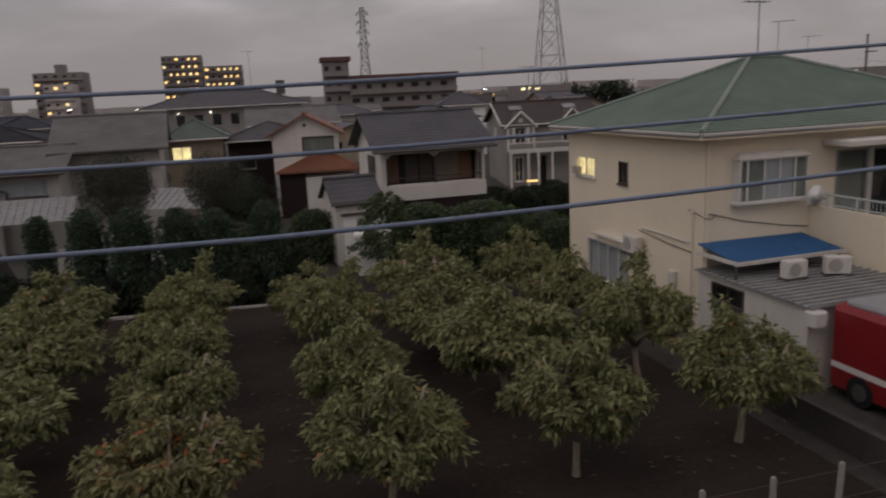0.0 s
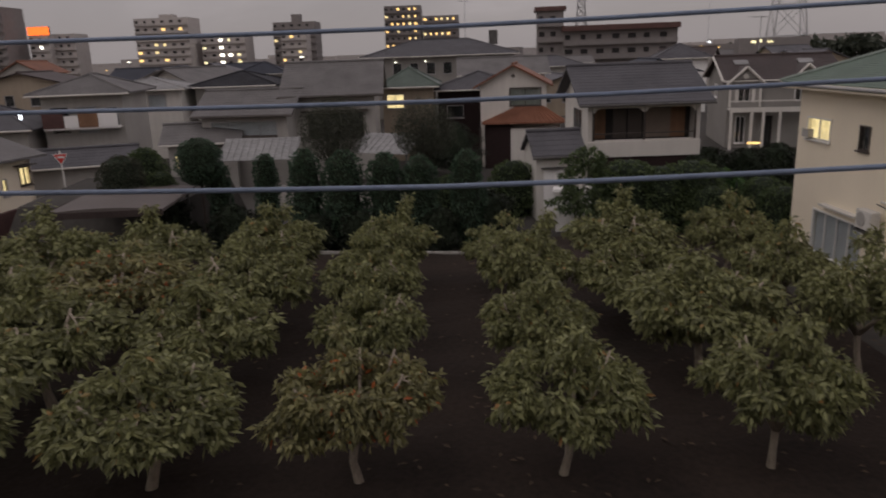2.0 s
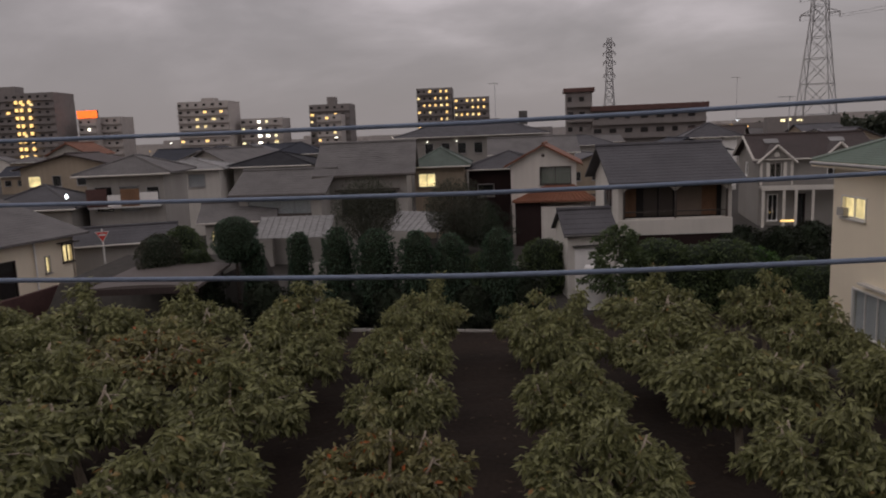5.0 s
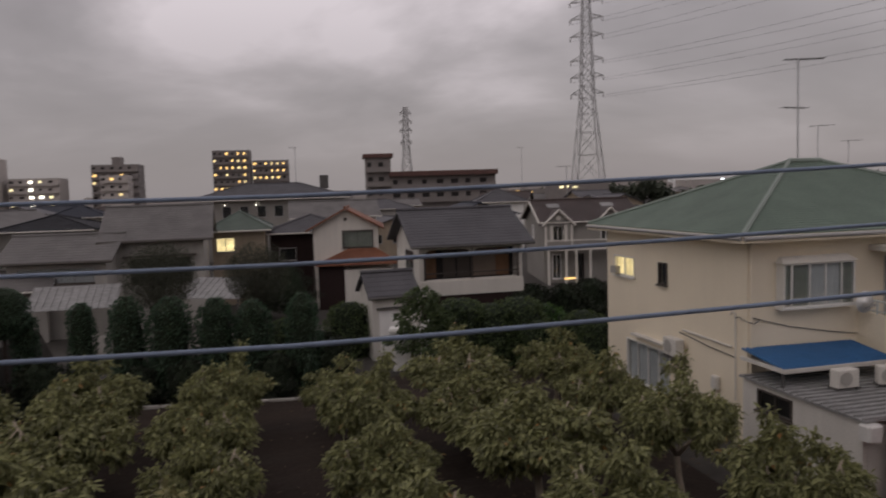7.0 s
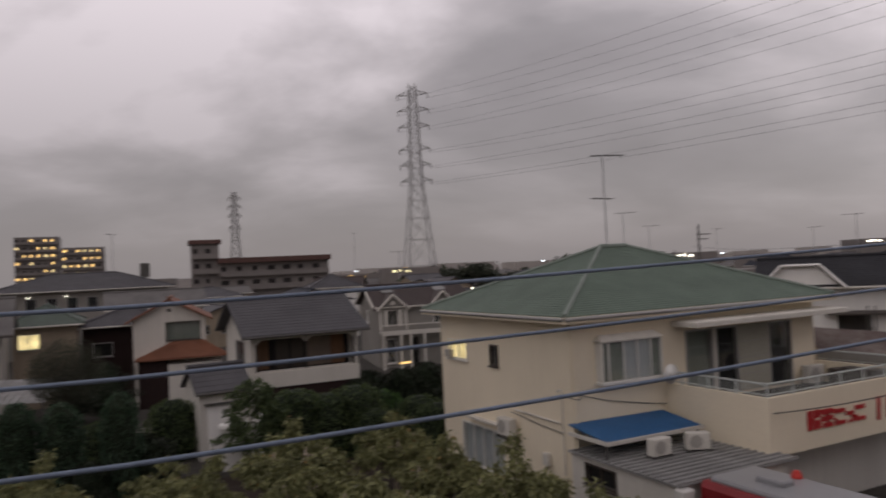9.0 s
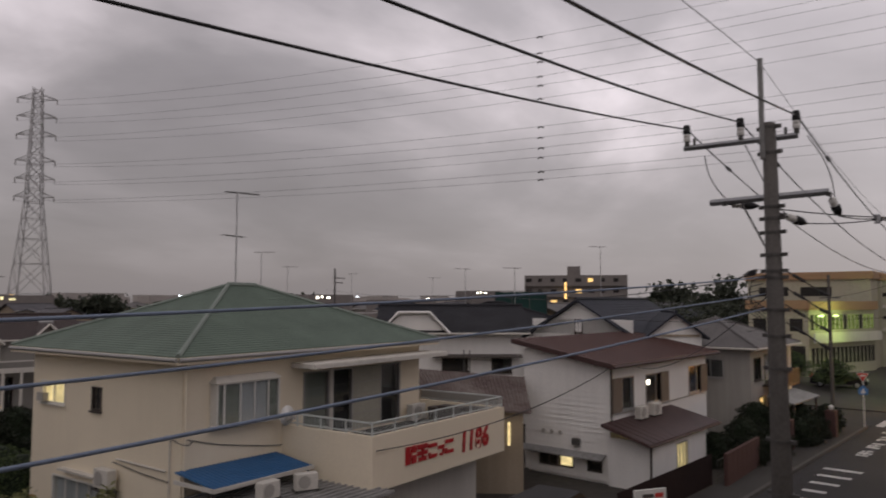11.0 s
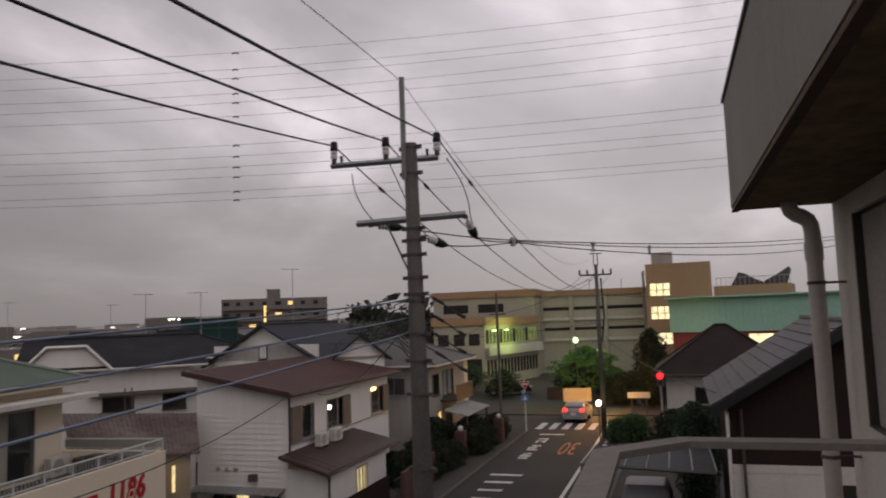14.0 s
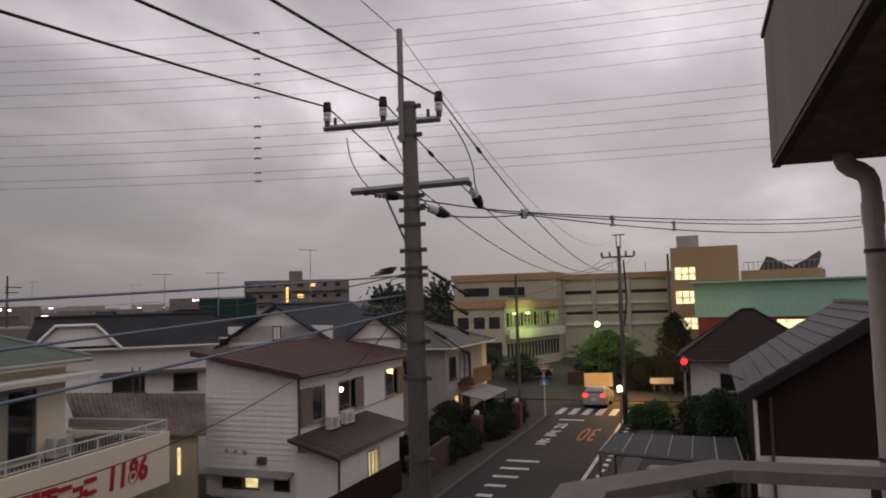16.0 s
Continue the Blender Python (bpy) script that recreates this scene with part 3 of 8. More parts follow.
def fruit_tree(seed, material, height=2.7, spread=1.3, leaves=95):
    """A vase-pruned orchard tree: a pale trunk that forks low into rising limbs, shoots on each limb, and tufts of hanging leaves with gaps between."""
    rng = np.random.default_rng(seed)
    t = Geo()
    fork = Vector((rng.normal(0, 0.05), rng.normal(0, 0.05), 0.82 + rng.uniform(0, 0.16)))
    t.tube([(0.01, 0, -0.1), (0.02, 0.0, 0.1), (fork.x * 0.5 + rng.normal(0, 0.02), fork.y * 0.5, 0.45), fork], [0.11, 0.078, 0.064, 0.066], 10)
    tufts = []
    limbs = 6
    for i in range(limbs):
        a = 2 * math.pi * (i + rng.uniform(-0.32, 0.32)) / limbs
        r, z = spread * rng.uniform(0.55, 0.78), height * rng.uniform(0.62, 0.8)
        end = Vector((math.cos(a) * r, math.sin(a) * r, z))
        mid = fork.lerp(end, 0.5) + Vector((math.cos(a) * 0.12, math.sin(a) * 0.12, -0.06))
        t.tube([fork - Vector((0, 0, 0.08)), fork.lerp(mid, 0.5), mid, end], [0.05, 0.042, 0.034, 0.016], 7)
        for j in range(9):
            f = 0.25 + 0.085 * j
            base = mid.lerp(end, (f - 0.4) / 0.6) if f > 0.4 else fork.lerp(mid, f / 0.4)
            b = a + rng.uniform(-1.3, 1.3)
            tip = base + Vector((math.cos(b) * rng.uniform(0.2, 0.6), math.sin(b) * rng.uniform(0.2, 0.6), rng.uniform(-0.05, 0.5) * (0.4 + f)))
            h = math.hypot(tip.x, tip.y)
            if h > spread:
                tip.x, tip.y = tip.x * spread / h, tip.y * spread / h
            tip.z = min(tip.z, height * (1 - 0.40 * (h / spread) ** 1.5) - 0.08)
            t.tube([base, base.lerp(tip, 0.5) + Vector((0, 0, 0.05)), tip], [0.016, 0.011, 0.006], 4)
            tufts.append((tip, rng.uniform(0.17, 0.3)))
            tufts.append((base.lerp(tip, 0.45), rng.uniform(0.14, 0.22)))
    lean = Vector((rng.normal(0, 0.22), rng.normal(0, 0.22)))
    for i in range(20):
        a, q = rng.uniform(0, 2 * math.pi), math.sqrt(rng.uniform(0.0, 0.9))
        z = height * (1 - 0.40 * q ** 1.5) * rng.uniform(0.82, 1.0) - 0.14
        if q < 0.35:
            tufts.append((Vector((lean.x * rng.uniform(0.4, 1.3), lean.y * rng.uniform(0.4, 1.3), height * rng.uniform(0.86, 1.08))), rng.uniform(0.13, 0.22)))
        tufts.append((Vector((math.cos(a) * q * spread, math.sin(a) * q * spread, z)), rng.uniform(0.16, 0.28)))
    for i in range(14):
        a, q = rng.uniform(0, 2 * math.pi), rng.uniform(0.55, 1.12)
        tufts.append((Vector((math.cos(a) * q * spread, math.sin(a) * q * spread, 1.0 + 0.35 * q + rng.uniform(0, 0.5))), rng.uniform(0.12, 0.22)))
    cs, os_ = [], []
    for c, cr in tufts:
        k = int(leaves * rng.uniform(0.55, 1.1) * (cr / 0.23) ** 1.6)
        p = rng.normal(0, 1, (k, 3))
        p /= np.linalg.norm(p, axis=1)[:, None]
        p[:, 2] = p[:, 2] * 0.8 - 0.12
        cs.append(np.array(c) + p * cr * rng.uniform(0.2, 1.0, k)[:, None])
        o = p + np.array([c.x, c.y, c.z - 1.5]) * 0.35
        os_.append(o / (np.linalg.norm(o, axis=1)[:, None] + 1e-9))
    crown = leaf_mesh("crown", np.concatenate(cs), np.concatenate(os_), 0.155, 0.066, 0.5, rng, material)
    tm = t.mesh("trunk")
    tm.materials.append(M_bark)
    tm.shade_smooth()
    return tm, crown


def airy_tree(seed, material, foot, radius, centre, squash, n, size):
    """A round-headed tree of fine twigs and small sparse leaves that lets the wall behind it show through."""
    rng = np.random.default_rng(seed)
    t = Geo()
    t.tube([(0, 0, -0.1), (0.04, 0.02, foot * 0.6), (0, 0, foot)], [0.11, 0.085, 0.07], 8)
    p = rng.normal(0, 1, (n, 3))
    p /= np.linalg.norm(p, axis=1)[:, None]
    a = np.arctan2(p[:, 1], p[:, 0])
    r = radius * (1 + 0.08 * np.sin(3 * a + seed) + 0.06 * np.sin(7 * a + 4 * p[:, 2])) * rng.uniform(0.0, 1.0, n) ** 0.42
    c = p * r[:, None] * np.array([1, 1, squash]) + np.array([0, 0, centre])
    for i in range(34):
        q = p[i] * radius * rng.uniform(0.6, 0.95) * np.array([1, 1, squash]) + np.array([0, 0, centre])
        m_ = Vector((0, 0, foot)).lerp(Vector(q), 0.5) + Vector((0, 0, 0.15))
        t.tube([(0, 0, foot - 0.1), m_, q], [0.035, 0.018, 0.006], 4)
    crown = leaf_mesh("crown", c, p, size, size * 0.55, 0.15, rng, material)
    tm = t.mesh("trunk")
    tm.materials.append(M_darkbark)
    return crown, tm


def bush_meshes(seed, shape, material, n, size, core=True, rough=0.12):
    """A shrub or clipped tree. shape: rows of (z, radius) of its outline; leaves stand all over it, and a core coloured
    dark as the inner shade fills it.
    """
    rng = np.random.default_rng(seed)
    zs, rs = np.array([s[0] for s in shape]), np.array([s[1] for s in shape])
    z = rng.uniform(zs[0], zs[-1], n * 3)
    keep = rng.uniform(0, rs.max(), n * 3) < np.interp(z, zs, rs) + 0.12 * rs.max()
    z = z[keep][:n]
    a = rng.uniform(0, 2 * np.pi, len(z))
    wob = 1 + rough * (np.sin(3 * a + 4 * z + seed) + 0.7 * np.sin(7 * a - 9 * z + 2 * seed))
    r = np.interp(z, zs, rs) * wob * rng.uniform(0.86, 1.04, len(z))
    p = np.stack([np.cos(a) * r, np.sin(a) * r, z], 1)
    o = np.stack([np.cos(a), np.sin(a), 0.5 * np.sign(z - (zs[0] + zs[-1]) / 2)], 1)
    o /= np.linalg.norm(o, axis=1)[:, None]
    crown = leaf_mesh("crown", p, o, size, size * 0.5, 0.1, rng, material)
    body = None
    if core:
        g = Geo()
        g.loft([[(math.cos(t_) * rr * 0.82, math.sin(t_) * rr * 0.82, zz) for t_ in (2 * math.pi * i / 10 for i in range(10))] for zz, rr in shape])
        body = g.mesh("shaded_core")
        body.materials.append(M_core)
    return crown, body


def plant(name, label, category, meshes, x, y, z=0.0, yaw=0.0, scale=1.0, group="", trunk=0.0, bark=None):
    h = thing(name, label, category, x, y, z, yaw, group)
    h.scale = (scale, scale, scale)
    part("crown", meshes[0], None, h)
    if meshes[1] is not None:
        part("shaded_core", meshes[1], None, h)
    if trunk:
        part("trunk", Geo().tube([(0, 0, -0.05), (0.02, 0.01, trunk * 0.6), (0, 0, trunk)], [0.1, 0.08, 0.06], 8), bark or M_darkbark, h)
    return h

# ---- ground and road ----
U16, V16 = Vector((math.cos(radians(16)), math.sin(radians(16)))), Vector((-math.sin(radians(16)), math.cos(radians(16))))


def at16(u, v):
    """A place given along and across the street grid that the houses and the orchard follow."""
    return U16.x * u + V16.x * v, U16.y * u + V16.y * v


g = Geo()
steps = [-2500, -600, -150, -60, -20, 0, 20, 60, 150, 600, 2500]
for i in range(10):
    for j in range(10):
        g.quad((steps[i], steps[j], 0), (steps[i + 1], steps[j], 0), (steps[i + 1], steps[j + 1], 0), (steps[i], steps[j + 1], 0))
single("ground", g, M_ground, "dark bare town ground between the houses", "ground", kind="structure")

# orchard soil, slightly heaped between the rows
g, n = Geo(), 60
rng = np.random.default_rng(4)
px, py = np.linspace(-26, 9.8, n), np.linspace(8.7, 27.5, 40)
base = len(g.v)
for b in py:
    for a in px:
        x, y = at16(a, b)
        edge = min(a + 26, 9.8 - a, b - 8.7, 27.5 - b)
        g.v.append((x, y, 0.012 + min(1.0, edge) * (0.05 + 0.03 * math.sin(b * 1.8) + 0.05 * noise.noise((a * 0.9, b * 0.9, 0)))))
for j in range(39):
    for i in range(n - 1):
        k = base + j * n + i
        g.f.append((k, k + 1, k + n + 1, k + n))
single("orchard_soil", g, M_soil, "dark brown tilled soil of the orchard", "soil", kind="structure")

ROAD = 10.4  # the street's heading
RX, RY = math.cos(radians(ROAD)), math.sin(radians(ROAD))


def on_road(s, q):
    """A place s along the street and q to the left of its right-hand edge."""
    return 36.0 + RX * s - RY * q, 11.05 + RY * s + RX * q


def strip(s0, s1, q0, q1, z):
    return [(*on_road(s0, q0), z), (*on_road(s1, q0), z), (*on_road(s1, q1), z), (*on_road(s0, q1), z)]


single("road", Geo().slab(strip(-120, 10.2, -0.9, 4.7, 0.014), 0.01), M_asphalt, "worn dark asphalt of a narrow street", "road", kind="structure")
single("cross_road", Geo().slab(strip(10.2, 16.5, -60, 60, 0.014), 0.01), M_asphalt, "asphalt of the crossing street", "road", kind="structure")
single("pavement_far", Geo().slab(strip(16.5, 24.0, -12, 14, 0.09), 0.09), M_paving, "grey paved forecourt before the school", "pavement", kind="structure")
pav = Geo()
pav.slab(strip(-22, 9.6, 4.85, 6.3, 0.10), 0.10)
single("pavement", pav, M_paving, "grey concrete footway beside the street", "pavement", kind="structure")
kerb = thing("kerb", "pale concrete kerb stones along the street", "kerb", kind="structure")
kerb_stone = None
for i in range(52):
    s = -22 + i * 0.61
    if kerb_stone is None:
        kerb_stone = Geo().bevel_box(0, 0, 0, 0.59, 0.15, 0.15, 0.02).mesh("kerb_stone")
        kerb_stone.materials.append(M_kerb)
    ob = part("kerb_stone", kerb_stone, None, kerb)
    ob.matrix_local = Matrix.Translation((*on_road(s, 4.7), 0)) @ pose(0, 0, 0, 0, 0, ROAD)
verge = Geo().slab(strip(-22, 9.0, -1.7, -0.95, 0.05), 0.05)
single("gutter_strip", verge, M_kerb, "concrete gutter strip along the street", "gutter", kind="structure")


def paint(name, label, rows, material, z=0.019):
    g = Geo()
    for s0, s1, q0, q1 in rows:
        g.slab(strip(s0, s1, q0, q1, z), 0.004)
    return single(name, g, material, label, "road marking", kind="structure")


paint("edge_line", "white edge line on the asphalt", [(-120, 9.7, 0.13, 0.28)], M_linewhite)
paint("dotted_edge", "row of short white dashes beside the edge line", [(-14 + i * 1.0, -13.55 + i * 1.0, -0.42, -0.2) for i in range(23)], M_linewhite)
for i in range(6):
    paint("slow_bar", "white bar of a row across the lane", [(-2.95 - 1.46 * i, -2.62 - 1.46 * i, 2.55 + 0.11 * i, 4.02 - 0.105 * i)], M_linewhite)
paint("stop_line", "white stop line before the crossing", [(8.25, 8.6, 2.4, 3.85)], M_linewhite)
for i in range(7):
    q = -0.8 + i * 0.82
    paint("crossing_stripe", "white stripe of a pedestrian crossing", [(10.4, 13.0, q, q + 0.42)], M_linewhite)
# three characters that are too worn to read
glyph = [[(0, 0.2, 0.1, 0.95), (0.36, 0.56, 0, 1), (0.72, 1.0, 0.15, 0.5), (0, 1, 0.36, 0.56), (0.56, 0.9, 0.66, 0.86)], [(0, 0.24, 0, 0.8), (0.4, 0.6, 0.2, 1), (0.76, 1.0, 0, 0.9), (0.1, 0.9, 0.44, 0.62), (0, 0.5, 0.78, 0.98)], [(0, 1, 0, 0.22), (0.3, 0.5, 0.1, 1), (0.72, 0.96, 0.05, 0.95), (0, 0.4, 0.7, 0.92)]]
for k, s in enumerate((0.95, 3.25, 5.5)):
    paint("worn_character", "worn white road character on the asphalt", [(s + a * 1.6, s + b * 1.6, 3.05 + c * 0.6, 3.05 + d_ * 0.6) for a, b, c, d_ in glyph[k]], M_linewhite)
txt = bpy.data.curves.new("speed_figure", "FONT")
txt.body, txt.size, txt.align_x, txt.extrude = "30", 2.0, "CENTER", 0.002
tm = new("speed_limit_marking", txt)
dg = bpy.context.evaluated_depsgraph_get()
me = bpy.data.meshes.new_from_object(tm.evaluated_get(dg))
bpy.data.objects.remove(tm)
me.materials.clear()
me.materials.append(M_lineorange)
fx, fy = on_road(5.75, 1.45)
ob = new("speed_limit_marking", me)
ob.matrix_world = Matrix.Translation((fx, fy, 0.019)) @ pose(0, 0, 0, 0, 0, ROAD + 90) @ Matrix.Diagonal((0.50, 2.5, 1, 1))
tagged(ob, "orange figures 30 painted on the street", "road marking", kind="structure")

# ---- the building that the camera stands on ----
BY = 11.8
BX, BYY = math.cos(radians(BY)), math.sin(radians(BY))


def own(s, q):
    """s along the facade from its far corner, q out from the wall."""
    return 9.40 + BX * s - BYY * q, -0.132 + BYY * s + BX * q


def own_box(g, s0, s1, q0, q1, z0, z1):
    p = [(*own(s, q), z) for z in (z0, z1) for q in (q0, q1) for s in (s0, s1)]
    return g.add(p, [(0, 2, 3, 1), (4, 5, 7, 6), (0, 1, 5, 4), (2, 6, 7, 3), (0, 4, 6, 2), (1, 3, 7, 5)])


def flared_box(g, s0, s1, q0, q1, z0, z1):
    """As own_box, for the balcony, which stands out a little more towards its near end."""
    p = [(*own(s, q - 0.0105 * s), z) for z in (z0, z1) for q in (q0, q1) for s in (s0, s1)]
    return g.add(p, [(0, 2, 3, 1), (4, 5, 7, 6), (0, 1, 5, 4), (2, 6, 7, 3), (0, 4, 6, 2), (1, 3, 7, 5)])


apartment = thing("apartment_block", "pale concrete apartment block with an open gallery", "apartment block", *own(0, 0), 0, BY, kind="structure")
inv = apartment.matrix_world.inverted()


def own_part(name, g, m, label="", parent=None):
    g.v = [tuple(inv @ Vector(p)) for p in g.v]
    return part(name, g, m, parent or apartment, label)


def boxes(*rows):
    g = Geo()
    for r in rows:
        own_box(g, *r)
    return g


own_part("wall", boxes((-22, 0, -0.2, 0, 0, 6.22), (-22, 0, -0.2, 0, 7.98, 11.0), (-22, -4.6, -0.2, 0, 6.22, 7.98), (-0.74, 0, -0.2, 0, 6.22, 7.98)), M_offwhite)
own_part("end_wall", own_box(Geo(), -0.2, 0, -8, -0.2, 0, 11.0), M_offwhite)
own_part("back_wall", own_box(Geo(), -22, 0, -8.2, -8, 0, 11.0), M_offwhite)
own_part("near_end_wall", own_box(Geo(), -22.2, -22, -8.2, 0, 0, 11.0), M_offwhite)
own_part("roof_slab", own_box(Geo(), -22, 0, -8, -0.2, 10.85, 11.0), M_concrete)
own_part("soffit", own_box(flared_box(Geo(), -22, -0.03, 0.4, 0.872, 8.155, 8.182), -22, -0.03, 0.0, 0.62, 8.159, 8.181), M_soffit, "blotchy brown underside of the balcony above, coloured darker for shade")
own_part("drip_strip", flared_box(Geo(), -22, -0.022, 0.815, 0.878, 8.14, 8.152), M_drip, "rust-stained drip strip")
own_part("fascia", flared_box(Geo(), -22, -0.02, 0.77, 0.88, 8.185, 9.225), M_fasciaconc, "streaked pale concrete upstand")
own_part("end_fascia", own_box(Geo(), -0.138, -0.02, 0.0, 0.768, 8.185, 9.225), M_fasciaconc)
own_part("coping", flared_box(Geo(), -22, 0.0, 0.72, 0.90, 9.229, 9.265), M_darksteel, "dark metal coping")
shutter = own_part("shutter_panel", own_box(Geo(), -4.58, -0.78, -0.12, -0.05, 6.24, 7.96), M_greyw, "grey rain-shutter panel")
own_part("shutter_frame", boxes((-0.778, -0.742, -0.12, 0.02, 6.222, 7.978), (-4.6, -0.78, -0.12, 0.02, 7.962, 7.978), (-4.6, -0.78, -0.12, 0.02, 6.222, 6.238), (-2.7, -2.66, -0.048, 0.0, 6.24, 7.96)), M_darksash, "", shutter)
own_part("gallery_floor", own_box(Geo(), -22, -5.0, 0.002, 1.8, 5.5, 5.67), M_concrete)
# drainpipe with its swan neck
g = Geo()
ctl = [(-0.38, 0.43, 8.175), (-0.38, 0.43, 8.12), (-0.375, 0.415, 8.075), (-0.365, 0.375, 8.04), (-0.345, 0.32, 8.02), (-0.325, 0.275, 7.99), (-0.31, 0.25, 7.94), (-0.30, 0.24, 7.87), (-0.30, 0.24, 7.6), (-0.30, 0.24, 4.0), (-0.30, 0.24, 0.0)]
pipe = single("drainpipe", g.tube([Vector((*own(a, b), c)) for a, b, c in ctl], 0.07, 16), M_pipe, "cream plastic drainpipe with a swan neck", "drainpipe", smooth=True)
c = Vector((*own(-0.30, 0.24), 0))
part("collar", Geo().tube([c + Vector((0, 0, 7.62)), c + Vector((0, 0, 7.78))], 0.078, 16), M_pipe, pipe)
for z in (7.42, 5.9, 4.2):
    part("bracket", Geo().tube([c + Vector((0, 0, z - 0.015)), c + Vector((0, 0, z + 0.015))], 0.078, 14).tube([c + Vector((0, 0, z)), Vector((*own(-0.30, 0.0), z))], 0.012, 6), M_darksteel, pipe, "dark steel pipe bracket")
# gallery parapet with a cut-off corner
outer = [(-9.0, -2.12), (4.10, 0.617), (4.42, 0.403), (4.66, -0.85)]
g = Geo()
inner = []
for i, q in enumerate(outer):
    a = Vector(outer[max(i - 1, 0)])
    b, c = Vector(q), Vector(outer[min(i + 1, 3)])
    d1 = (b - a).normalized() if i else (c - b).normalized()
    d2 = (c - b).normalized() if i < 3 else d1
    nn = Vector((d1.y, -d1.x)) + Vector((d2.y, -d2.x))
    nn.normalize()
    k = 0.09 / max(0.4, nn.dot(Vector((d1.y, -d1.x))))
    inner.append(b + nn * k)
for i in range(3):
    o0, o1, i0, i1 = Vector(outer[i]), Vector(outer[i + 1]), inner[i], inner[i + 1]
    for z0, z1, grow in ((6.762, 6.786, 0.0),):
        e0, e1, f0, f1 = [p_ + (p_ - r_).normalized() * grow for p_, r_ in ((o0, i0), (o1, i1), (i0, o0), (i1, o1))]
        pts = [(*e0, z0), (*e1, z0), (*f1, z0), (*f0, z0), (*e0, z1), (*e1, z1), (*f1, z1), (*f0, z1)]
        g.add(pts, [(3, 2, 1, 0), (4, 5, 6, 7), (0, 1, 5, 4), (2, 3, 7, 6)] + ([(3, 0, 4, 7)] if i == 0 else []) + ([(1, 2, 6, 5)] if i == 2 else []))
own_part("handrail", g, M_paleconc, "broad pale handrail with a cut-off corner")
for q in ((-1.6, -0.574), (-4.8, -1.243), (1.3, 0.032)):
    c = Vector(q) + Vector((-0.02, -0.05))
    own_part("post", Geo().box(c.x - 0.02, c.y - 0.02, 5.67, c.x + 0.02, c.y + 0.02, 6.76), M_paleconc)
own_part("gallery_kerb", Geo().slab([(-9.0, -2.13, 5.78), (4.08, 0.607, 5.78), (4.06, 0.52, 5.78), (-9.0, -2.22, 5.78)], 0.3), M_paleconc)

# ---- cream house with the green hip roof ----
hx, hy = at16(11.88, 16.6)
hc = thing("cream_house", "cream two-storey house with a green hip roof", "house", hx, hy, 0, 16)
HW, HD = 10.2, 8.0
top = roof_parts(hc, HW, HD, 5.70, 7.66, "hip", 0.5, M_greenroof, M_alu, 0.19, ridge_in=5.0, cap_m=M_hipcap)
fascia = Geo()
fascia.box(-0.5, -0.53, 5.5, HW + 0.5, -0.50, 5.68).box(-0.53, -0.5, 5.5, -0.50, HD + 0.5, 5.68)
part("fascia_board", fascia, M_cream, hc)
part("eave_soffit", Geo().box(-0.498, -0.498, 5.50, HW + 0.498, HD + 0.498, 5.52), M_cream, hc)
BAY = (0.90, 3.04, 3.70, 4.88)
DOORS = [(4.3, 5.42, 2.85, 4.92), (5.56, 6.52, 2.85, 4.92), (6.52, 7.95, 2.85, 4.92), (7.95, 9.04, 2.85, 4.92)]
m = side_m("front", HW, HD)
part("wall", wall(HW, 5.498, 0.15, [BAY, *DOORS], m), M_cream, hc)
ml = side_m("left", HW, HD)
LIT, SLIT, LOW = (8 - 7.42, 8 - 5.96, 3.92, 4.62), (8 - 4.42, 8 - 3.88, 3.9, 4.6), (8 - 6.55, 8 - 3.75, 0.35, 1.78)
part("wall", wall(HD - 0.31, 5.498, 0.15, [(a - 0.155, b - 0.155, c, d_) for a, b, c, d_ in (LIT, SLIT, LOW)], ml @ Matrix.Translation((0.155, 0, 0))), M_cream, hc)
for side in ("right", "back"):
    mm = side_m(side, HW, HD)
    ll = HW if side == "back" else HD - 0.31
    part("wall", wall(ll, 5.498, 0.15, [], mm if side == "back" else mm @ Matrix.Translation((0.155, 0, 0))), M_cream, hc)
win = window(hc, ml, *LIT, "lit", M_whitesash, panes=2)
part("fan_box", Geo().box(8 - 7.36, -0.2, 3.98, 8 - 6.95, -0.03, 4.24, ml), M_greyw, win, "small grey box fan in the window")
window(hc, ml, *SLIT, "dark", M_darksash, panes=1)
window(hc, ml, *LOW, "curtain", M_whitesash, panes=4)
part("window_hood", Geo().box(8 - 5.9, -0.22, 2.0, 8 - 3.9, 0, 2.06, ml), M_offwhite, hc)
# bay window
B0, B1 = 0.86, 3.08
bay = part("bay_window", Geo().loft([[(B0 - 0.06, -0.34, 4.90), (B1 + 0.06, -0.34, 4.90), (B1 + 0.06, -0.002, 4.90), (B0 - 0.06, -0.002, 4.90)], [(B0 + 0.1, -0.1, 5.06), (B1 - 0.1, -0.1, 5.06), (B1 - 0.1, -0.002, 5.06), (B0 + 0.1, -0.002, 5.06)]]), M_offwhite, hc, "shallow white bay window with a sloping hood")
part("sill", Geo().bevel_box(B0 - 0.05, -0.33, 3.68, B1 + 0.05, -0.002, 3.76, 0.015), M_whitesash, bay)
for f, w_ in ((0.0, 0.05), (0.105, 0.05), (0.36, 0.035), (0.585, 0.035), (0.815, 0.035), (1.0, 0.05)):
    x = B0 + (B1 - B0 - w_) * f
    part("mullion", Geo().box(x, -0.30, 3.76, x + w_, -0.25, 4.90), M_whitesash, bay)
part("head", Geo().box(B0, -0.30, 4.85, B1, -0.25, 4.898), M_whitesash, bay)
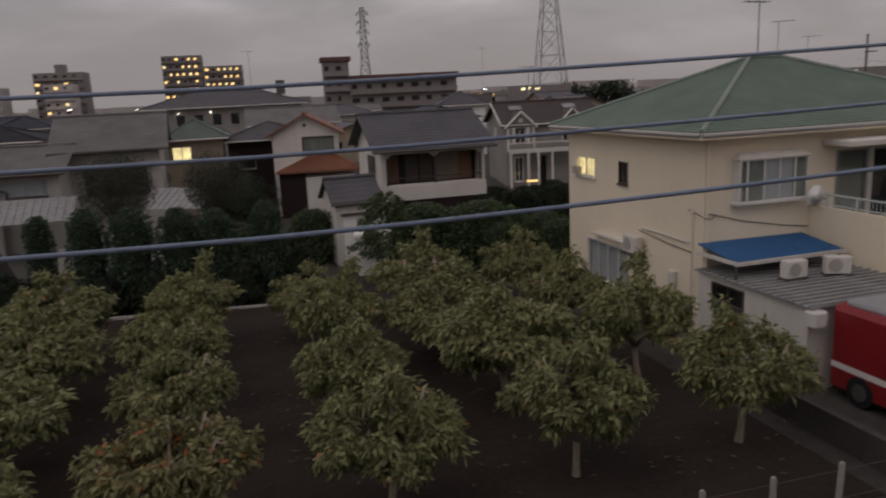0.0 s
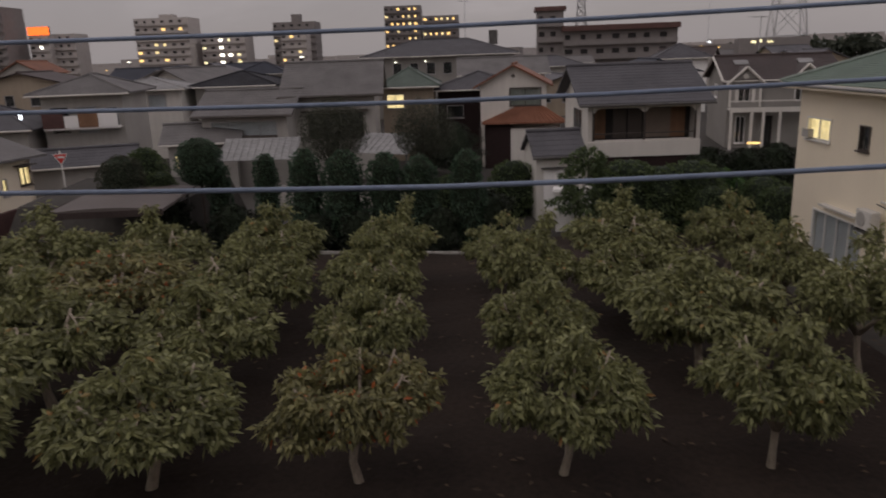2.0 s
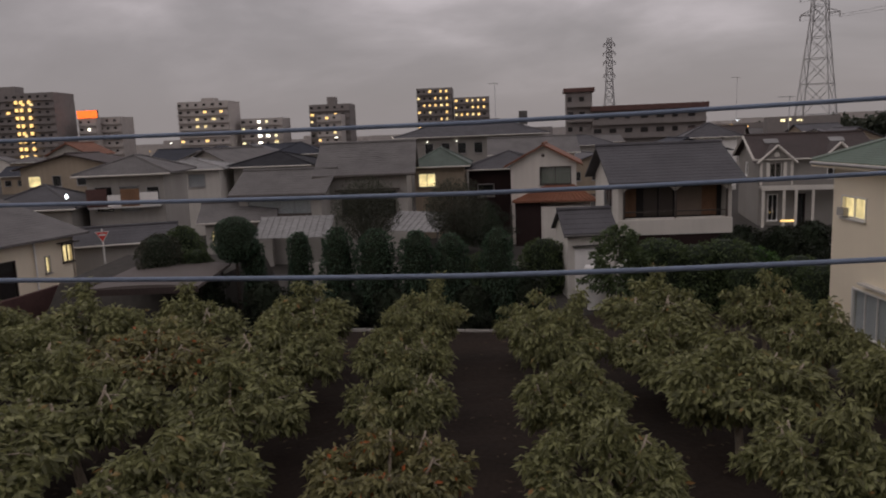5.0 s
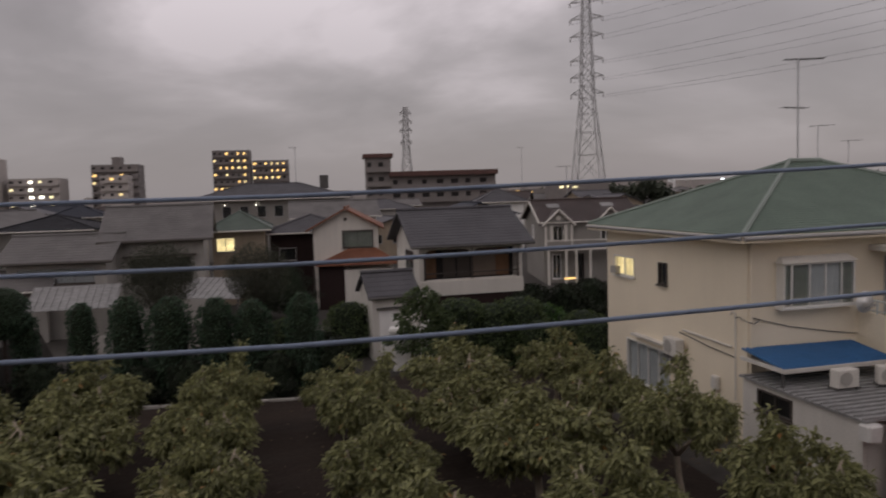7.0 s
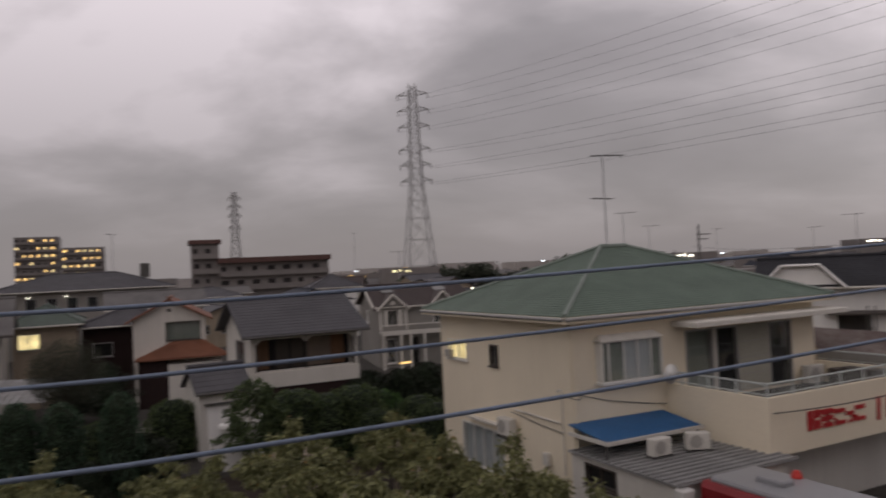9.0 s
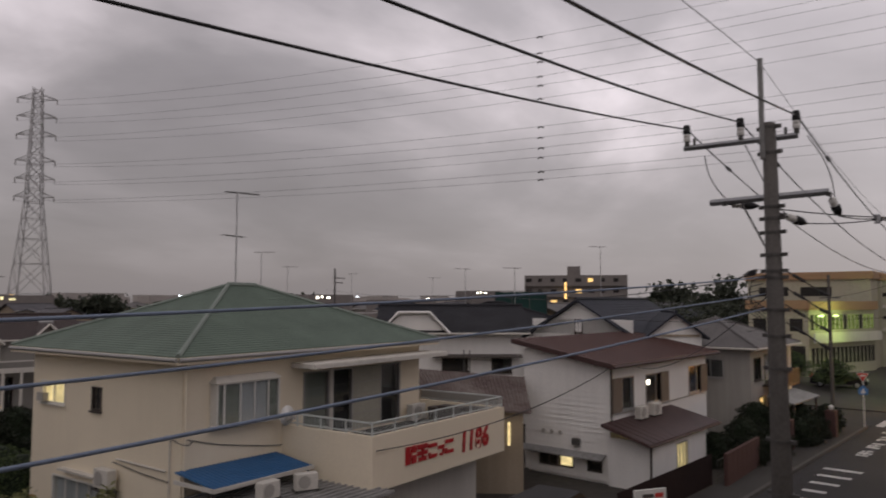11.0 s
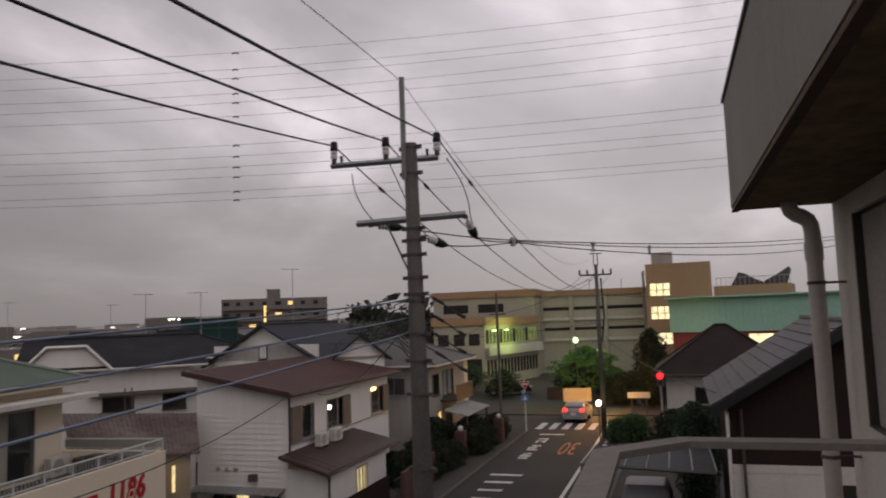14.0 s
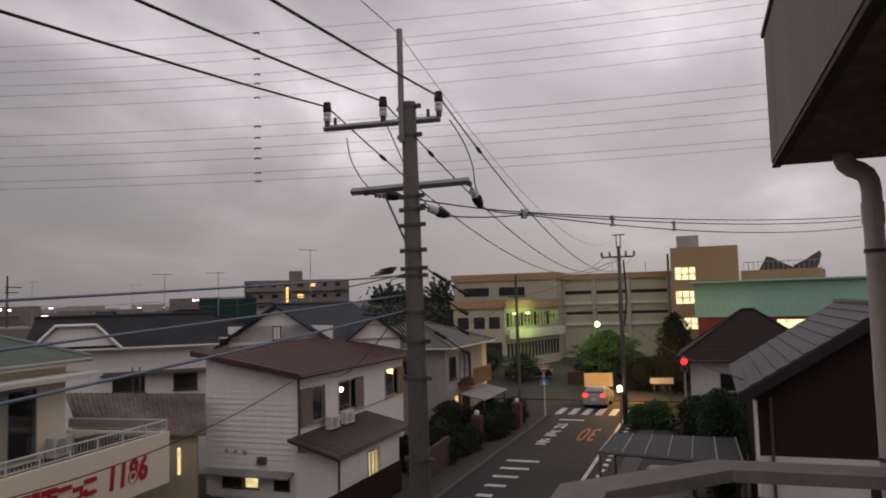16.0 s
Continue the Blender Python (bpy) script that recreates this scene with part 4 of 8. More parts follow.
for x in (B0, B1 - 0.03):
    part("side_jamb", Geo().box(x, -0.248, 3.76, x + 0.03, -0.002, 4.90), M_whitesash, bay)
pn = part("pane", Geo().box(B0 + 0.05, -0.28, 3.77, B1 - 0.05, -0.274, 4.85), M_clear, bay)
pn.visible_shadow = False
for f0, f1, cm in ((0.0, 0.36, M_drape), (0.36, 0.815, M_curtain), (0.815, 1.0, M_drape)):
    g, a, b = Geo(), B0 + 0.04 + (B1 - B0 - 0.08) * f0, B0 + 0.04 + (B1 - B0 - 0.08) * f1
    k = int((b - a) / 0.06)
    for i in range(k):
        x0, x2 = a + (b - a) * i / k, a + (b - a) * (i + 1) / k
        x1 = (x0 + x2) / 2
        g.quad((x0, -0.20, 3.77), (x1, -0.23, 3.77), (x1, -0.23, 4.85), (x0, -0.20, 4.85))
        g.quad((x1, -0.23, 3.77), (x2, -0.20, 3.77), (x2, -0.20, 4.85), (x1, -0.23, 4.85))
    part("curtain", g, cm, bay, "pleated curtain")
# near-black sheet painted as the unlit room behind the bay
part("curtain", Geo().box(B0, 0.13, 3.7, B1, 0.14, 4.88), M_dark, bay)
# balcony doors under their canopy
for a, b, style in ((4.3, 5.42, "drape"), (5.56, 6.52, "dark"), (7.95, 9.04, "dark")):
    window(hc, m, a, b, 2.85, 4.92, style, M_alu, panes=1, sill=False)
part("door_post", Geo().box(5.42, -0.06, 2.78, 5.56, -0.002, 4.95), M_offwhite, hc, "pale post between the balcony doors")
panel = part("shutter_panel", Geo().box(6.52, -0.03, 2.85, 7.95, 0.1, 4.92), M_shutterdoor, hc, "dull olive-grey rain shutter between the doors")
for z in (3.35, 3.86, 4.38):
    part("joint", Geo().box(6.53, -0.036, z, 7.94, -0.0305, z + 0.025), M_greyw, panel)
part("canopy", Geo().bevel_box(3.75, -1.05, 5.10, 10.6, 0, 5.26, 0.03), M_offwhite, hc, "flat pale canopy over the balcony doors")
# balcony with its parapet
balc = part("balcony", Geo().box(3.42, -3.6, 1.95, 10.37, -0.002, 2.75), M_cream, hc, "cream balcony over the ground floor")
for b in ((3.42, -3.6, 10.37, -3.45), (3.42, -3.448, 3.57, -0.002), (10.22, -3.448, 10.37, -0.002)):
    part("parapet", Geo().box(b[0], b[1], 2.752, b[2], b[3], 3.45), M_cream, balc)
rail = part("railing", Geo().tube([(3.49, -0.05, 3.80), (3.49, -3.53, 3.80), (10.30, -3.53, 3.80), (10.30, -0.05, 3.80)], 0.028, 6), M_railpale, balc, "thin aluminium handrail")
part("lower_rail", Geo().tube([(3.49, -0.05, 3.52), (3.49, -3.53, 3.52), (10.30, -3.53, 3.52), (10.30, -0.05, 3.52)], 0.02, 6), M_railpale, rail)
bar = Geo().tube([(0, 0, 3.52), (0, 0, 3.80)], 0.009, 5).mesh("bar")
bar.materials.append(M_railpale)
post_m = Geo().box(-0.022, -0.022, 3.44, 0.022, 0.022, 3.80).mesh("post")
post_m.materials.append(M_railpale)
for i in range(57):
    ob = part("post" if i % 8 == 0 else "bar", post_m if i % 8 == 0 else bar, None, rail)
    ob.matrix_local = Matrix.Translation((3.49 + i * 0.12161, -3.53, 0))
for i in range(1, 29):
    for x in (3.49, 10.30):
        ob = part("post" if i % 8 == 0 else "bar", post_m if i % 8 == 0 else bar, None, rail)
        ob.matrix_local = Matrix.Translation((x, -3.53 + i * 0.12161, 0))
part("balcony_floor", Geo().box(3.58, -3.44, 2.752, 10.21, -0.01, 2.758), M_paving, balc, "dark balcony floor")
# far end of the balcony: a tinted screen under the rail, made-up boxes that darken the parapet's inner side
part("end_screen", Geo().box(10.265, -3.40, 3.54, 10.275, -0.06, 3.78), M_greyw2, rail, "dull tinted screen")
for k, (y0, y1, z1) in enumerate(((-3.35, -2.3, 3.42), (-2.25, -1.2, 3.38), (-1.15, -0.75, 3.30))):
    bx = part("storage_box", Geo().bevel_box(9.72, y0, 2.76, 10.2, y1, z1, 0.03), M_darksash, balc, "dark box added to fill the balcony end")
# ground floor below the balcony
part("shopfront", Geo().box(3.6, -2.6, 0, 10.1, -2.45, 1.948).box(3.6, -2.45, 0, 3.75, -0.002, 1.948).box(9.95, -2.45, 0, 10.1, -0.002, 1.948), M_offwhite, hc, "pale walls and shutters under the balcony")
# the sign's letters on the parapet: four worn characters, then the figures
sx = 4.85
for k, (ww, hh, rows) in enumerate([(0.50, 0.50, ((0, 0.42, 0, 1), (0.55, 1, 0.6, 1), (0.55, 1, 0, 0.45), (0.42, 0.55, 0.4, 0.6))), (0.48, 0.48, ((0, 1, 0.72, 1), (0, 1, 0.36, 0.6), (0.1, 0.9, 0, 0.24), (0.4, 0.6, 0.2, 0.8))), (0.42, 0.42, ((0, 1, 0.74, 1), (0, 1, 0, 0.24), (0, 0.22, 0.2, 0.4))), (0.32, 0.30, ((0, 1, 0.66, 1), (0.72, 1, 0.1, 0.7), (0.3, 0.8, 0, 0.22))), (0.42, 0.42, ((0, 1, 0.74, 1), (0, 1, 0, 0.24), (0, 0.22, 0.2, 0.4)))]):
    g = Geo()
    for a, b, c, d_ in rows:
        g.box(sx + a * ww, -3.64, 2.44 + c * hh, sx + b * ww, -3.602, 2.44 + d_ * hh)
    part("sign_letter", g, M_signred, balc, "red raised sign letter")
    sx += ww + 0.06
txt = bpy.data.curves.new("sign_figures", "FONT")
txt.body, txt.size, txt.extrude, txt.offset = "1186", 0.90, 0.02, 0.021
tmp = new("sign_figures", txt)
txt.space_character = 1.12
txt.shear = 0.12
me = bpy.data.meshes.new_from_object(tmp.evaluated_get(bpy.context.evaluated_depsgraph_get()))
bpy.data.objects.remove(tmp)
me.materials.clear()
me.materials.append(M_signred)
ob = part("sign_letter", me, None, balc, "red raised sign figures 1186")
ob.matrix_local = Matrix.Translation((7.62, -3.622, 2.35)) @ pose(0, 0, 0, 90, 0, 0) @ Matrix.Diagonal((0.85, 1, 1, 1))
# rainwater pipe, meter wires, wall cables
part("service_pipe", Geo().tube([(-0.07, 0.62, 3.5), (-0.07, 0.55, 3.58), (-0.07, 0.45, 3.58), (-0.07, 0.40, 3.5), (-0.07, 0.40, 1.2)], 0.022, 6), M_offwhite, hc, "thin conduit with a bent head")
part("wall_conduit", Geo().tube([(-0.04, 2.98, 2.66), (-0.04, 0.62, 2.62)], 0.03, 6), M_offwhite, hc)
part("meter_box", Geo().bevel_box(-0.16, 1.15, 1.3, -0.002, 1.42, 1.66, 0.03), M_offwhite, hc, "pale electricity meter box")
g = Geo().tube([(0.06, -0.06, 5.5), (0.06, -0.06, 0)], 0.045, 8)
part("downpipe", g, M_cream, hc)
g = Geo()
g.tube([(0.1, -0.03, 3.5), (1.2, -0.03, 3.2), (2.6, -0.03, 2.95), (3.4, -0.06, 2.85)], 0.012, 5)
g.tube([(-0.02, 0.5, 2.35), (-0.02, 1.6, 2.4), (-0.02, 3.2, 2.55)], 0.015, 5)
part("wall_cable", g, M_darksteel, hc)
g = Geo().tube([(-0.1, 0.35, 3.45), (-0.12, 0.2, 3.5), (-0.1, 0.05, 3.45), (-0.06, -0.1, 3.4), (0.15, -0.1, 3.35), (0.3, -0.06, 3.42)], 0.014, 5)
part("cable_loop", g, M_darksteel, hc)
# satellite dish
dish = thing("satellite_dish", "white satellite dish on a wall bracket of the cream house", "satellite dish", *at16(15.0, 16.15), 3.80, 16)
g = Geo()
rings = []
for i in range(5):
    r = 0.28 * (1 - i / 4.6)
    rings.append([(math.cos(a) * r, -0.12 + 0.09 * (1 - (r / 0.28) ** 2), math.sin(a) * r * 1.05) for a in (2 * math.pi * j / 16 for j in range(16))])
part("reflector", g.loft(rings), M_white, dish, smooth=True)
part("arm", Geo().tube([(0, -0.03, -0.22), (0, -0.38, -0.05)], 0.012, 6).tube([(0, -0.02, 0), (0, 0.5, -0.1)], 0.02, 6), M_steel, dish)
part("receiver", Geo().bevel_box(-0.04, -0.46, -0.08, 0.04, -0.36, 0.0, 0.01), M_greyw, dish)


def ac_unit(name, label, x, y, z, yaw, s=1.0):
    h = thing(name, label, "air conditioner", x, y, z, yaw, group="outdoor air conditioner units")
    part("casing", Geo().bevel_box(-0.4 * s, -0.14, 0.05, 0.4 * s, 0.14, 0.62 * s, 0.02), M_offwhite, h)
    part("fan_grille", Geo().disc((-0.08, -0.15, 0.34 * s), 0.22 * s, (0, 1, 0), 18, 0.02), M_greyw, h, "dark round fan grille")
    part("foot", Geo().box(-0.33, -0.15, 0, -0.25, 0.15, 0.05), M_darksteel, h)
    part("foot", Geo().box(0.25, -0.15, 0, 0.33, 0.15, 0.05), M_darksteel, h)
    return h


bq = at16(11.88 + 9.62, 16.6 - 0.32)
ac_unit("air_conditioner", "off-white outdoor unit on the balcony of the cream house", bq[0], bq[1], 2.76, 16, 1.0)
wx, wy = at16(11.6, 19.72)
ob = ac_unit("air_conditioner", "off-white outdoor unit on wall brackets of the cream house", wx, wy, 1.84, -74, 0.92)
part("bracket", Geo().box(-0.4, -0.15, -0.05, 0.4, 0.16, 0.0).box(-0.35, 0.12, -0.3, -0.31, 0.16, -0.05).box(0.31, 0.12, -0.3, 0.35, 0.16, -0.05), M_darksteel, ob)

# ---- lean-to annexe with the blue roof ----
ax, ay = at16(11.72, 12.6)
an = thing("lean_to_annexe", "low grey annexe with a sheet roof against the cream house", "annexe", ax, ay, 0, 16)
part("wall", wall(3.95, 1.98, 0.12, [(0.6, 1.85, 1.28, 1.82)], side_m("left", 5.0, 3.97) @ Matrix.Translation((0.01, 0, 0))), M_offwhite, an)
part("wall", Geo().box(0.121, 0, 0, 3.6, 0.12, 1.98), M_offwhite, an)
window(an, side_m("left", 5.0, 3.97), 0.6, 1.85, 1.28, 1.82, "dark", M_darksash, panes=2)
sheet = part("roof", Geo().box(-0.12, -0.15, 1.985, 3.9, 3.97, 2.03), M_greysheet, an, "weathered corrugated sheet roof")
rib = Geo().box(0, 0, 0, 4.0, 0.05, 0.045).mesh("rib")
rib.materials.append(M_greysheet)
for i in range(17):
    ob = part("rib", rib, None, sheet)
    ob.matrix_local = Matrix.Translation((-0.11, -0.13 + i * 0.24, 2.031))
bl = part("blue_roof", Geo().slab([(-0.05, 2.4, 2.53), (3.35, 2.4, 2.47), (3.35, 3.95, 2.68), (-0.05, 3.95, 2.72)], 0.03), M_blue, an, "blue corrugated plastic roof")
g = Geo()
for i in range(24):
    x = -0.03 + i * 0.145
    g.tube([(x, 2.39, 2.538 - 0.0026 * i), (x, 3.94, 2.726 - 0.0017 * i)], 0.022, 5)
part("corrugation", g, M_blue, bl)
part("edge_board", Geo().box(-0.06, 2.35, 2.41, 3.36, 2.395, 2.51).box(-0.095, 2.35, 2.43, -0.052, 3.95, 2.53), M_offwhite, bl)
for a, b in ((0.0, 2.48), (3.2, 2.45)):
    part("post", Geo().box(a, 2.45, 2.03, a + 0.06, 2.51, b), M_darksteel, an)
for k, (a, b) in enumerate(((1.22, 1.85), (2.42, 1.72))):
    q = at16(11.72 + a, 12.6 + b)
    ac_unit("air_conditioner", "off-white outdoor unit standing on the annexe roof", q[0], q[1], 2.08, 16 - 26 * k, 0.76)

lb = thing("outdoor_lamp", "white box lamp at the corner of the annexe", "lamp", *at16(11.72, 12.55), 1.62, 16)
part("housing", Geo().bevel_box(-0.16, -0.28, 0.0, 0.2, 0.04, 0.34, 0.04), M_porcelain, lb)
part("bracket", Geo().box(-0.02, 0.04, 0.1, 0.04, 0.06, 0.2), M_darksteel, lb)

# antenna masts


def antenna(name, label, x, y, z0, z1, yaw, arms, wm=0.02):
    h = thing(name, label, "antenna", x, y, z0, yaw, group="rooftop television antennas")
    part("mast", Geo().tube([(0, 0, -0.1), (0, 0, z1 - z0)], wm, 6), M_steel, h)
    for z, length, turn, n in arms:
        g = Geo()
        c, s = math.cos(radians(turn)), math.sin(radians(turn))
        g.tube([(-c * length * 0.65, -s * length * 0.65, z - z0), (c * length * 0.35, s * length * 0.35, z - z0)], 0.02, 5)
        boom = part("boom", g, M_darksteel, h)
        for i in range(n):
            k = -0.65 + i / (n - 1)
            half = 0.16 + 0.02 * (i % 3)
            part("element", Geo().tube([(c * length * k - s * half, s * length * k + c * half, z - z0), (c * length * k + s * half, s * length * k - c * half, z - z0)], 0.008, 4), M_darksteel, boom)
    return h


antenna("tv_antenna", "tall television antenna on the green roof's apex", *at16(16.7, 20.6), 7.6, 11.0, 16, [(10.95, 1.25, 165, 14), (9.4, 1.0, 10, 4)], 0.025)

# ---- orchard ----
kinds = [fruit_tree(11, M_persimmon, 2.75, 1.06), fruit_tree(12, M_persimmon, 2.9, 1.12), fruit_tree(13, M_persimmon, 2.7, 1.04), fruit_tree(14, M_persimmon_turning, 2.65, 1.2), fruit_tree(15, M_persimmon, 2.85, 1.15)]
ow1 = Vector((3.33, 0.945))
ow2 = Vector((-0.945, 3.33)).normalized()
rng = np.random.default_rng(21)
first = {}
for row in range(4):
    for col in range(-7, 5):
        if col > 2:
            continue
        p = Vector((-1.33, 11.13)) + ow1 * col + ow2 * (3.45 * row) + (Vector(rng.normal(0, 0.22, 2)) if row else Vector((0, 0)))
        k = 3 if (row, col) in ((0, -1), (2, -3)) else (0, 1, 2, 4)[int(rng.integers(0, 4))]
        s = rng.uniform(0.94, 1.08)
        s *= (1.04 if col == 2 else 1.25) if col >= 1 and row else (1.42 if col < -2 else 1.26 if col == -2 else 1.0)
        label = "persimmon tree with some orange autumn leaves" if k == 3 else "low-pruned persimmon tree with drooping green leaves"
        if k not in first:
            h = thing("persimmon_tree", label, "tree", p.x, p.y, 0, 0, "trees of the orchard")
            part("trunk", kinds[k][0], None, h)
            part("crown", kinds[k][1], None, h)
            first[k] = h
            h.scale = (s, s, min(s, 1.04) * (0.94 + 0.13 * float(rng.uniform())))
        else:
            h = copy_thing(first[k], pose(p.x, p.y, 0, 0, 0, float(rng.uniform(0, 360))))
            h.scale = (s, s, min(s, 1.04) * (0.94 + 0.13 * float(rng.uniform())))
# concrete edging at the far end of the soil
edging = thing("orchard_edging", "thin concrete edging at the end of the orchard", "edging", -27.0, 21.6, 0, 7.5, kind="structure")
for i in range(26):
    part("kerb_stone", Geo().bevel_box(i * 0.9, 0, 0, i * 0.9 + 0.88, 0.12, 0.17, 0.02), M_concrete, edging)
# fallen leaves
g = Geo()
for i in range(900):
    p = Vector((-1.33, 11.13)) + ow1 * float(rng.uniform(-6.5, 2.5)) + ow2 * float(rng.uniform(-1.6, 13))
    a, r = rng.uniform(0, 6.3), rng.uniform(0.05, 0.1)
    z = 0.12 + rng.uniform(0, 0.03)
    c, s = math.cos(a) * r, math.sin(a) * r
    g.quad((p.x - c, p.y - s, z), (p.x + s * 0.5, p.y - c * 0.5, z + 0.02), (p.x + c, p.y + s, z + 0.005), (p.x - s * 0.5, p.y + c * 0.5, z + 0.015))
single("fallen_leaves", g, mat("fallen_leaf", (0.085, 0.058, 0.036), 0.8, 0.5, 3, 8, 0.0), "scattered fallen leaves on the soil", "leaves", kind="stuff")
# stakes along the street side
stake = None
for i in range(16):
    x, y = -2.47 + 1.19 * (i - 4), 8.31 + 0.31 * (i - 4)
    if stake is None:
        stake = single("fence_stake", Geo().loft([[(a * k, b * k, z) for a, b in ((-0.035, -0.035), (0.035, -0.035), (0.035, 0.035), (-0.035, 0.035))] for z, k in ((-0.1, 1), (0.97, 0.95), (1.0, 0.6))]), M_concrete, "weathered concrete fence stake at the orchard edge", "fence stake", x, y, 0, 15.6, "stakes along the orchard")
    else:
        copy_thing(stake, pose(x, y, 0, float(rng.normal(0, 2)), float(rng.normal(0, 2)), 15.6))
g = Geo()
for z in (0.35, 0.85):
    g.tube([(-2.47 - 1.19 * 4, 8.31 - 0.31 * 4, z), (-2.47 + 1.19 * 11, 8.31 + 0.31 * 11, z)], 0.004, 4)
single("fence_wire", g, M_darksteel, "two thin wires strung along the stakes", "wire")
wall_low = Geo().box(0, 0, 0, 6.5, 0.16, 0.62)
q = at16(10.5, 6.4)
single("low_block_wall", wall_low, M_darkblock, "low dark block wall beside the parked van", "wall", q[0], q[1], 0, 106, kind="structure")

# ---- the near electricity pole ----
PX, PY = 11.2, 5.5
pole = thing("electricity_pole", "tall grey concrete electricity pole with two crossarms", "electricity pole", PX, PY, 0, 0)
part("shaft", Geo().tube([(0.14, 0.02, 0), (0.07, 0.01, 5), (0.0, 0, 9.92)], [0.185, 0.145, 0.100], 18), M_poleconc, pole, smooth=True)
part("mast", Geo().tube([(-0.10, 0.06, 9.35), (-0.10, 0.06, 10.95)], 0.042, 10), M_mast, pole, "steel earth-wire mast")
part("crossarm", Geo().tube([Vector((-0.02, 1.5, 9.76)), Vector((0.49, -0.22, 9.76))], 0.05, 4), M_steel, pole)
part("crossarm", Geo().tube([Vector((0.1, 1.1, 8.78)), Vector((0.45, -0.68, 8.80))], 0.055, 4), M_steel, pole)
for z in (9.85, 9.45, 8.6, 8.42, 8.2, 7.85, 7.6, 7.5, 7.0, 6.6, 6.1, 5.0, 4.2):
    r = 0.099 + (9.92 - z) * 0.0092
    ax_ = 0.014 * (9.92 - z)
    part("band", Geo().tube([(ax_, 0, z - 0.022), (ax_, 0, z + 0.022)], r + 0.008, 16).box(ax_ - 0.025, -r - 0.09, z - 0.028, ax_ + 0.025, r + 0.09, z + 0.028), M_darksteel, pole)
INS = []
for f in (0.03, 0.52, 0.99):
    p = Vector((-0.02, 1.5, 9.79)).lerp(Vector((0.49, -0.22, 9.79)), f)
    ins = part("insulator", Geo().tube([p, p + Vector((0, 0, 0.08))], 0.04, 10), M_darksteel, pole)
    part("porcelain", Geo().tube([p + Vector((0, 0, 0.081)), p + Vector((0, 0, 0.12)), p + Vector((0, 0, 0.15)), p + Vector((0, 0, 0.18)), p + Vector((0, 0, 0.21))], [0.055, 0.06, 0.05, 0.06, 0.05], 12), M_porcelain, ins)
    part("cover", Geo().tube([p + Vector((0, 0, 0.211)), p + Vector((0, 0, 0.24)), p + Vector((0, 0, 0.36)), p + Vector((0, 0, 0.37))], [0.055, 0.065, 0.055, 0.04], 12), M_black, ins)
    INS.append(p + Vector((PX, PY, 0.30)))
STR = []
JOINT = Vector((13.86, 4.99, 8.56))
ARM0, ARM1 = Vector((0.1, 1.1, 8.74)), Vector((0.45, -0.68, 8.76))
for p, drop, reach in ((ARM0.lerp(ARM1, 0.13), -0.02, 0.62), (ARM1.copy(), -0.30, 0.42), (Vector((0.15, -0.1, 8.47)), -0.10, 0.58)):
    d_ = JOINT - Vector((PX, PY, 0)) - p
    d_.z = 0
    off = d_.normalized() * reach + Vector((0, 0, drop))
    s = part("strain_insulator", Geo().tube([p, p + off * 0.22], 0.014, 6).box(p.x - 0.03, p.y - 0.03, p.z - 0.03, p.x + 0.03, p.y + 0.03, p.z + 0.03), M_darksteel, pole)
    part("porcelain", Geo().tube([p + off * k for k in (0.22, 0.26, 0.31, 0.36, 0.41, 0.46, 0.5)], [0.03, 0.06, 0.035, 0.06, 0.035, 0.06, 0.03], 12), M_porcelain, s)
    part("cover", Geo().tube([p + off * k for k in (0.501, 0.58, 0.8, 1.0)], [0.05, 0.075, 0.065, 0.02], 10), M_black, s, "black insulating sleeve")
    STR.append(p + off + Vector((PX, PY, 0)))
# brace under the lower arm, jumper leads between the arms
part("brace", Geo().tube([ARM0.lerp(ARM1, 0.28) + Vector((0, 0, 0)), Vector((0.06, 0.12, 7.93))], 0.016, 5), M_darksteel, pole)
JUMPS = (((0.16, 1.22, 9.62), (0.2, 1.18, 9.3), (0.22, 1.02, 9.0), (0.26, 0.85, 8.80), (0.40, 0.78, 8.74)), ((0.28, 0.60, 9.80), (0.30, 0.42, 9.4), (0.26, 0.22, 9.0), (0.24, 0.08, 8.7), (0.40, -0.1, 8.45)), ((0.58, -0.32, 9.75), (0.66, -0.50, 9.4), (0.68, -0.62, 9.05), (0.62, -0.68, 8.78), (0.70, -0.70, 8.62)))
for j in JUMPS:
    q = [Vector(p) for p in j]
    fine = []
    for a_, b_, c_, e_ in zip([q[0]] + q[:-2], q[:-1], q[1:], q[2:] + [q[-1]]):
        for k in range(5):
            t_ = k / 5
            fine.append(0.5 * (2 * b_ + (c_ - a_) * t_ + (2 * a_ - 5 * b_ + 4 * c_ - e_) * t_ ** 2 + (3 * b_ - a_ - 3 * c_ + e_) * t_ ** 3))
    part("jumper_lead", Geo().tube(fine + [q[-1]], 0.009, 5), M_wire, pole)
for f in (0.1, 0.9):
    p = Vector((-0.02, 1.5, 9.79)).lerp(Vector((0.49, -0.22, 9.79)), f)
    part("pin", Geo().tube([p, p + Vector((0, 0, 0.12))], [0.02, 0.03], 6), M_darksteel, pole)
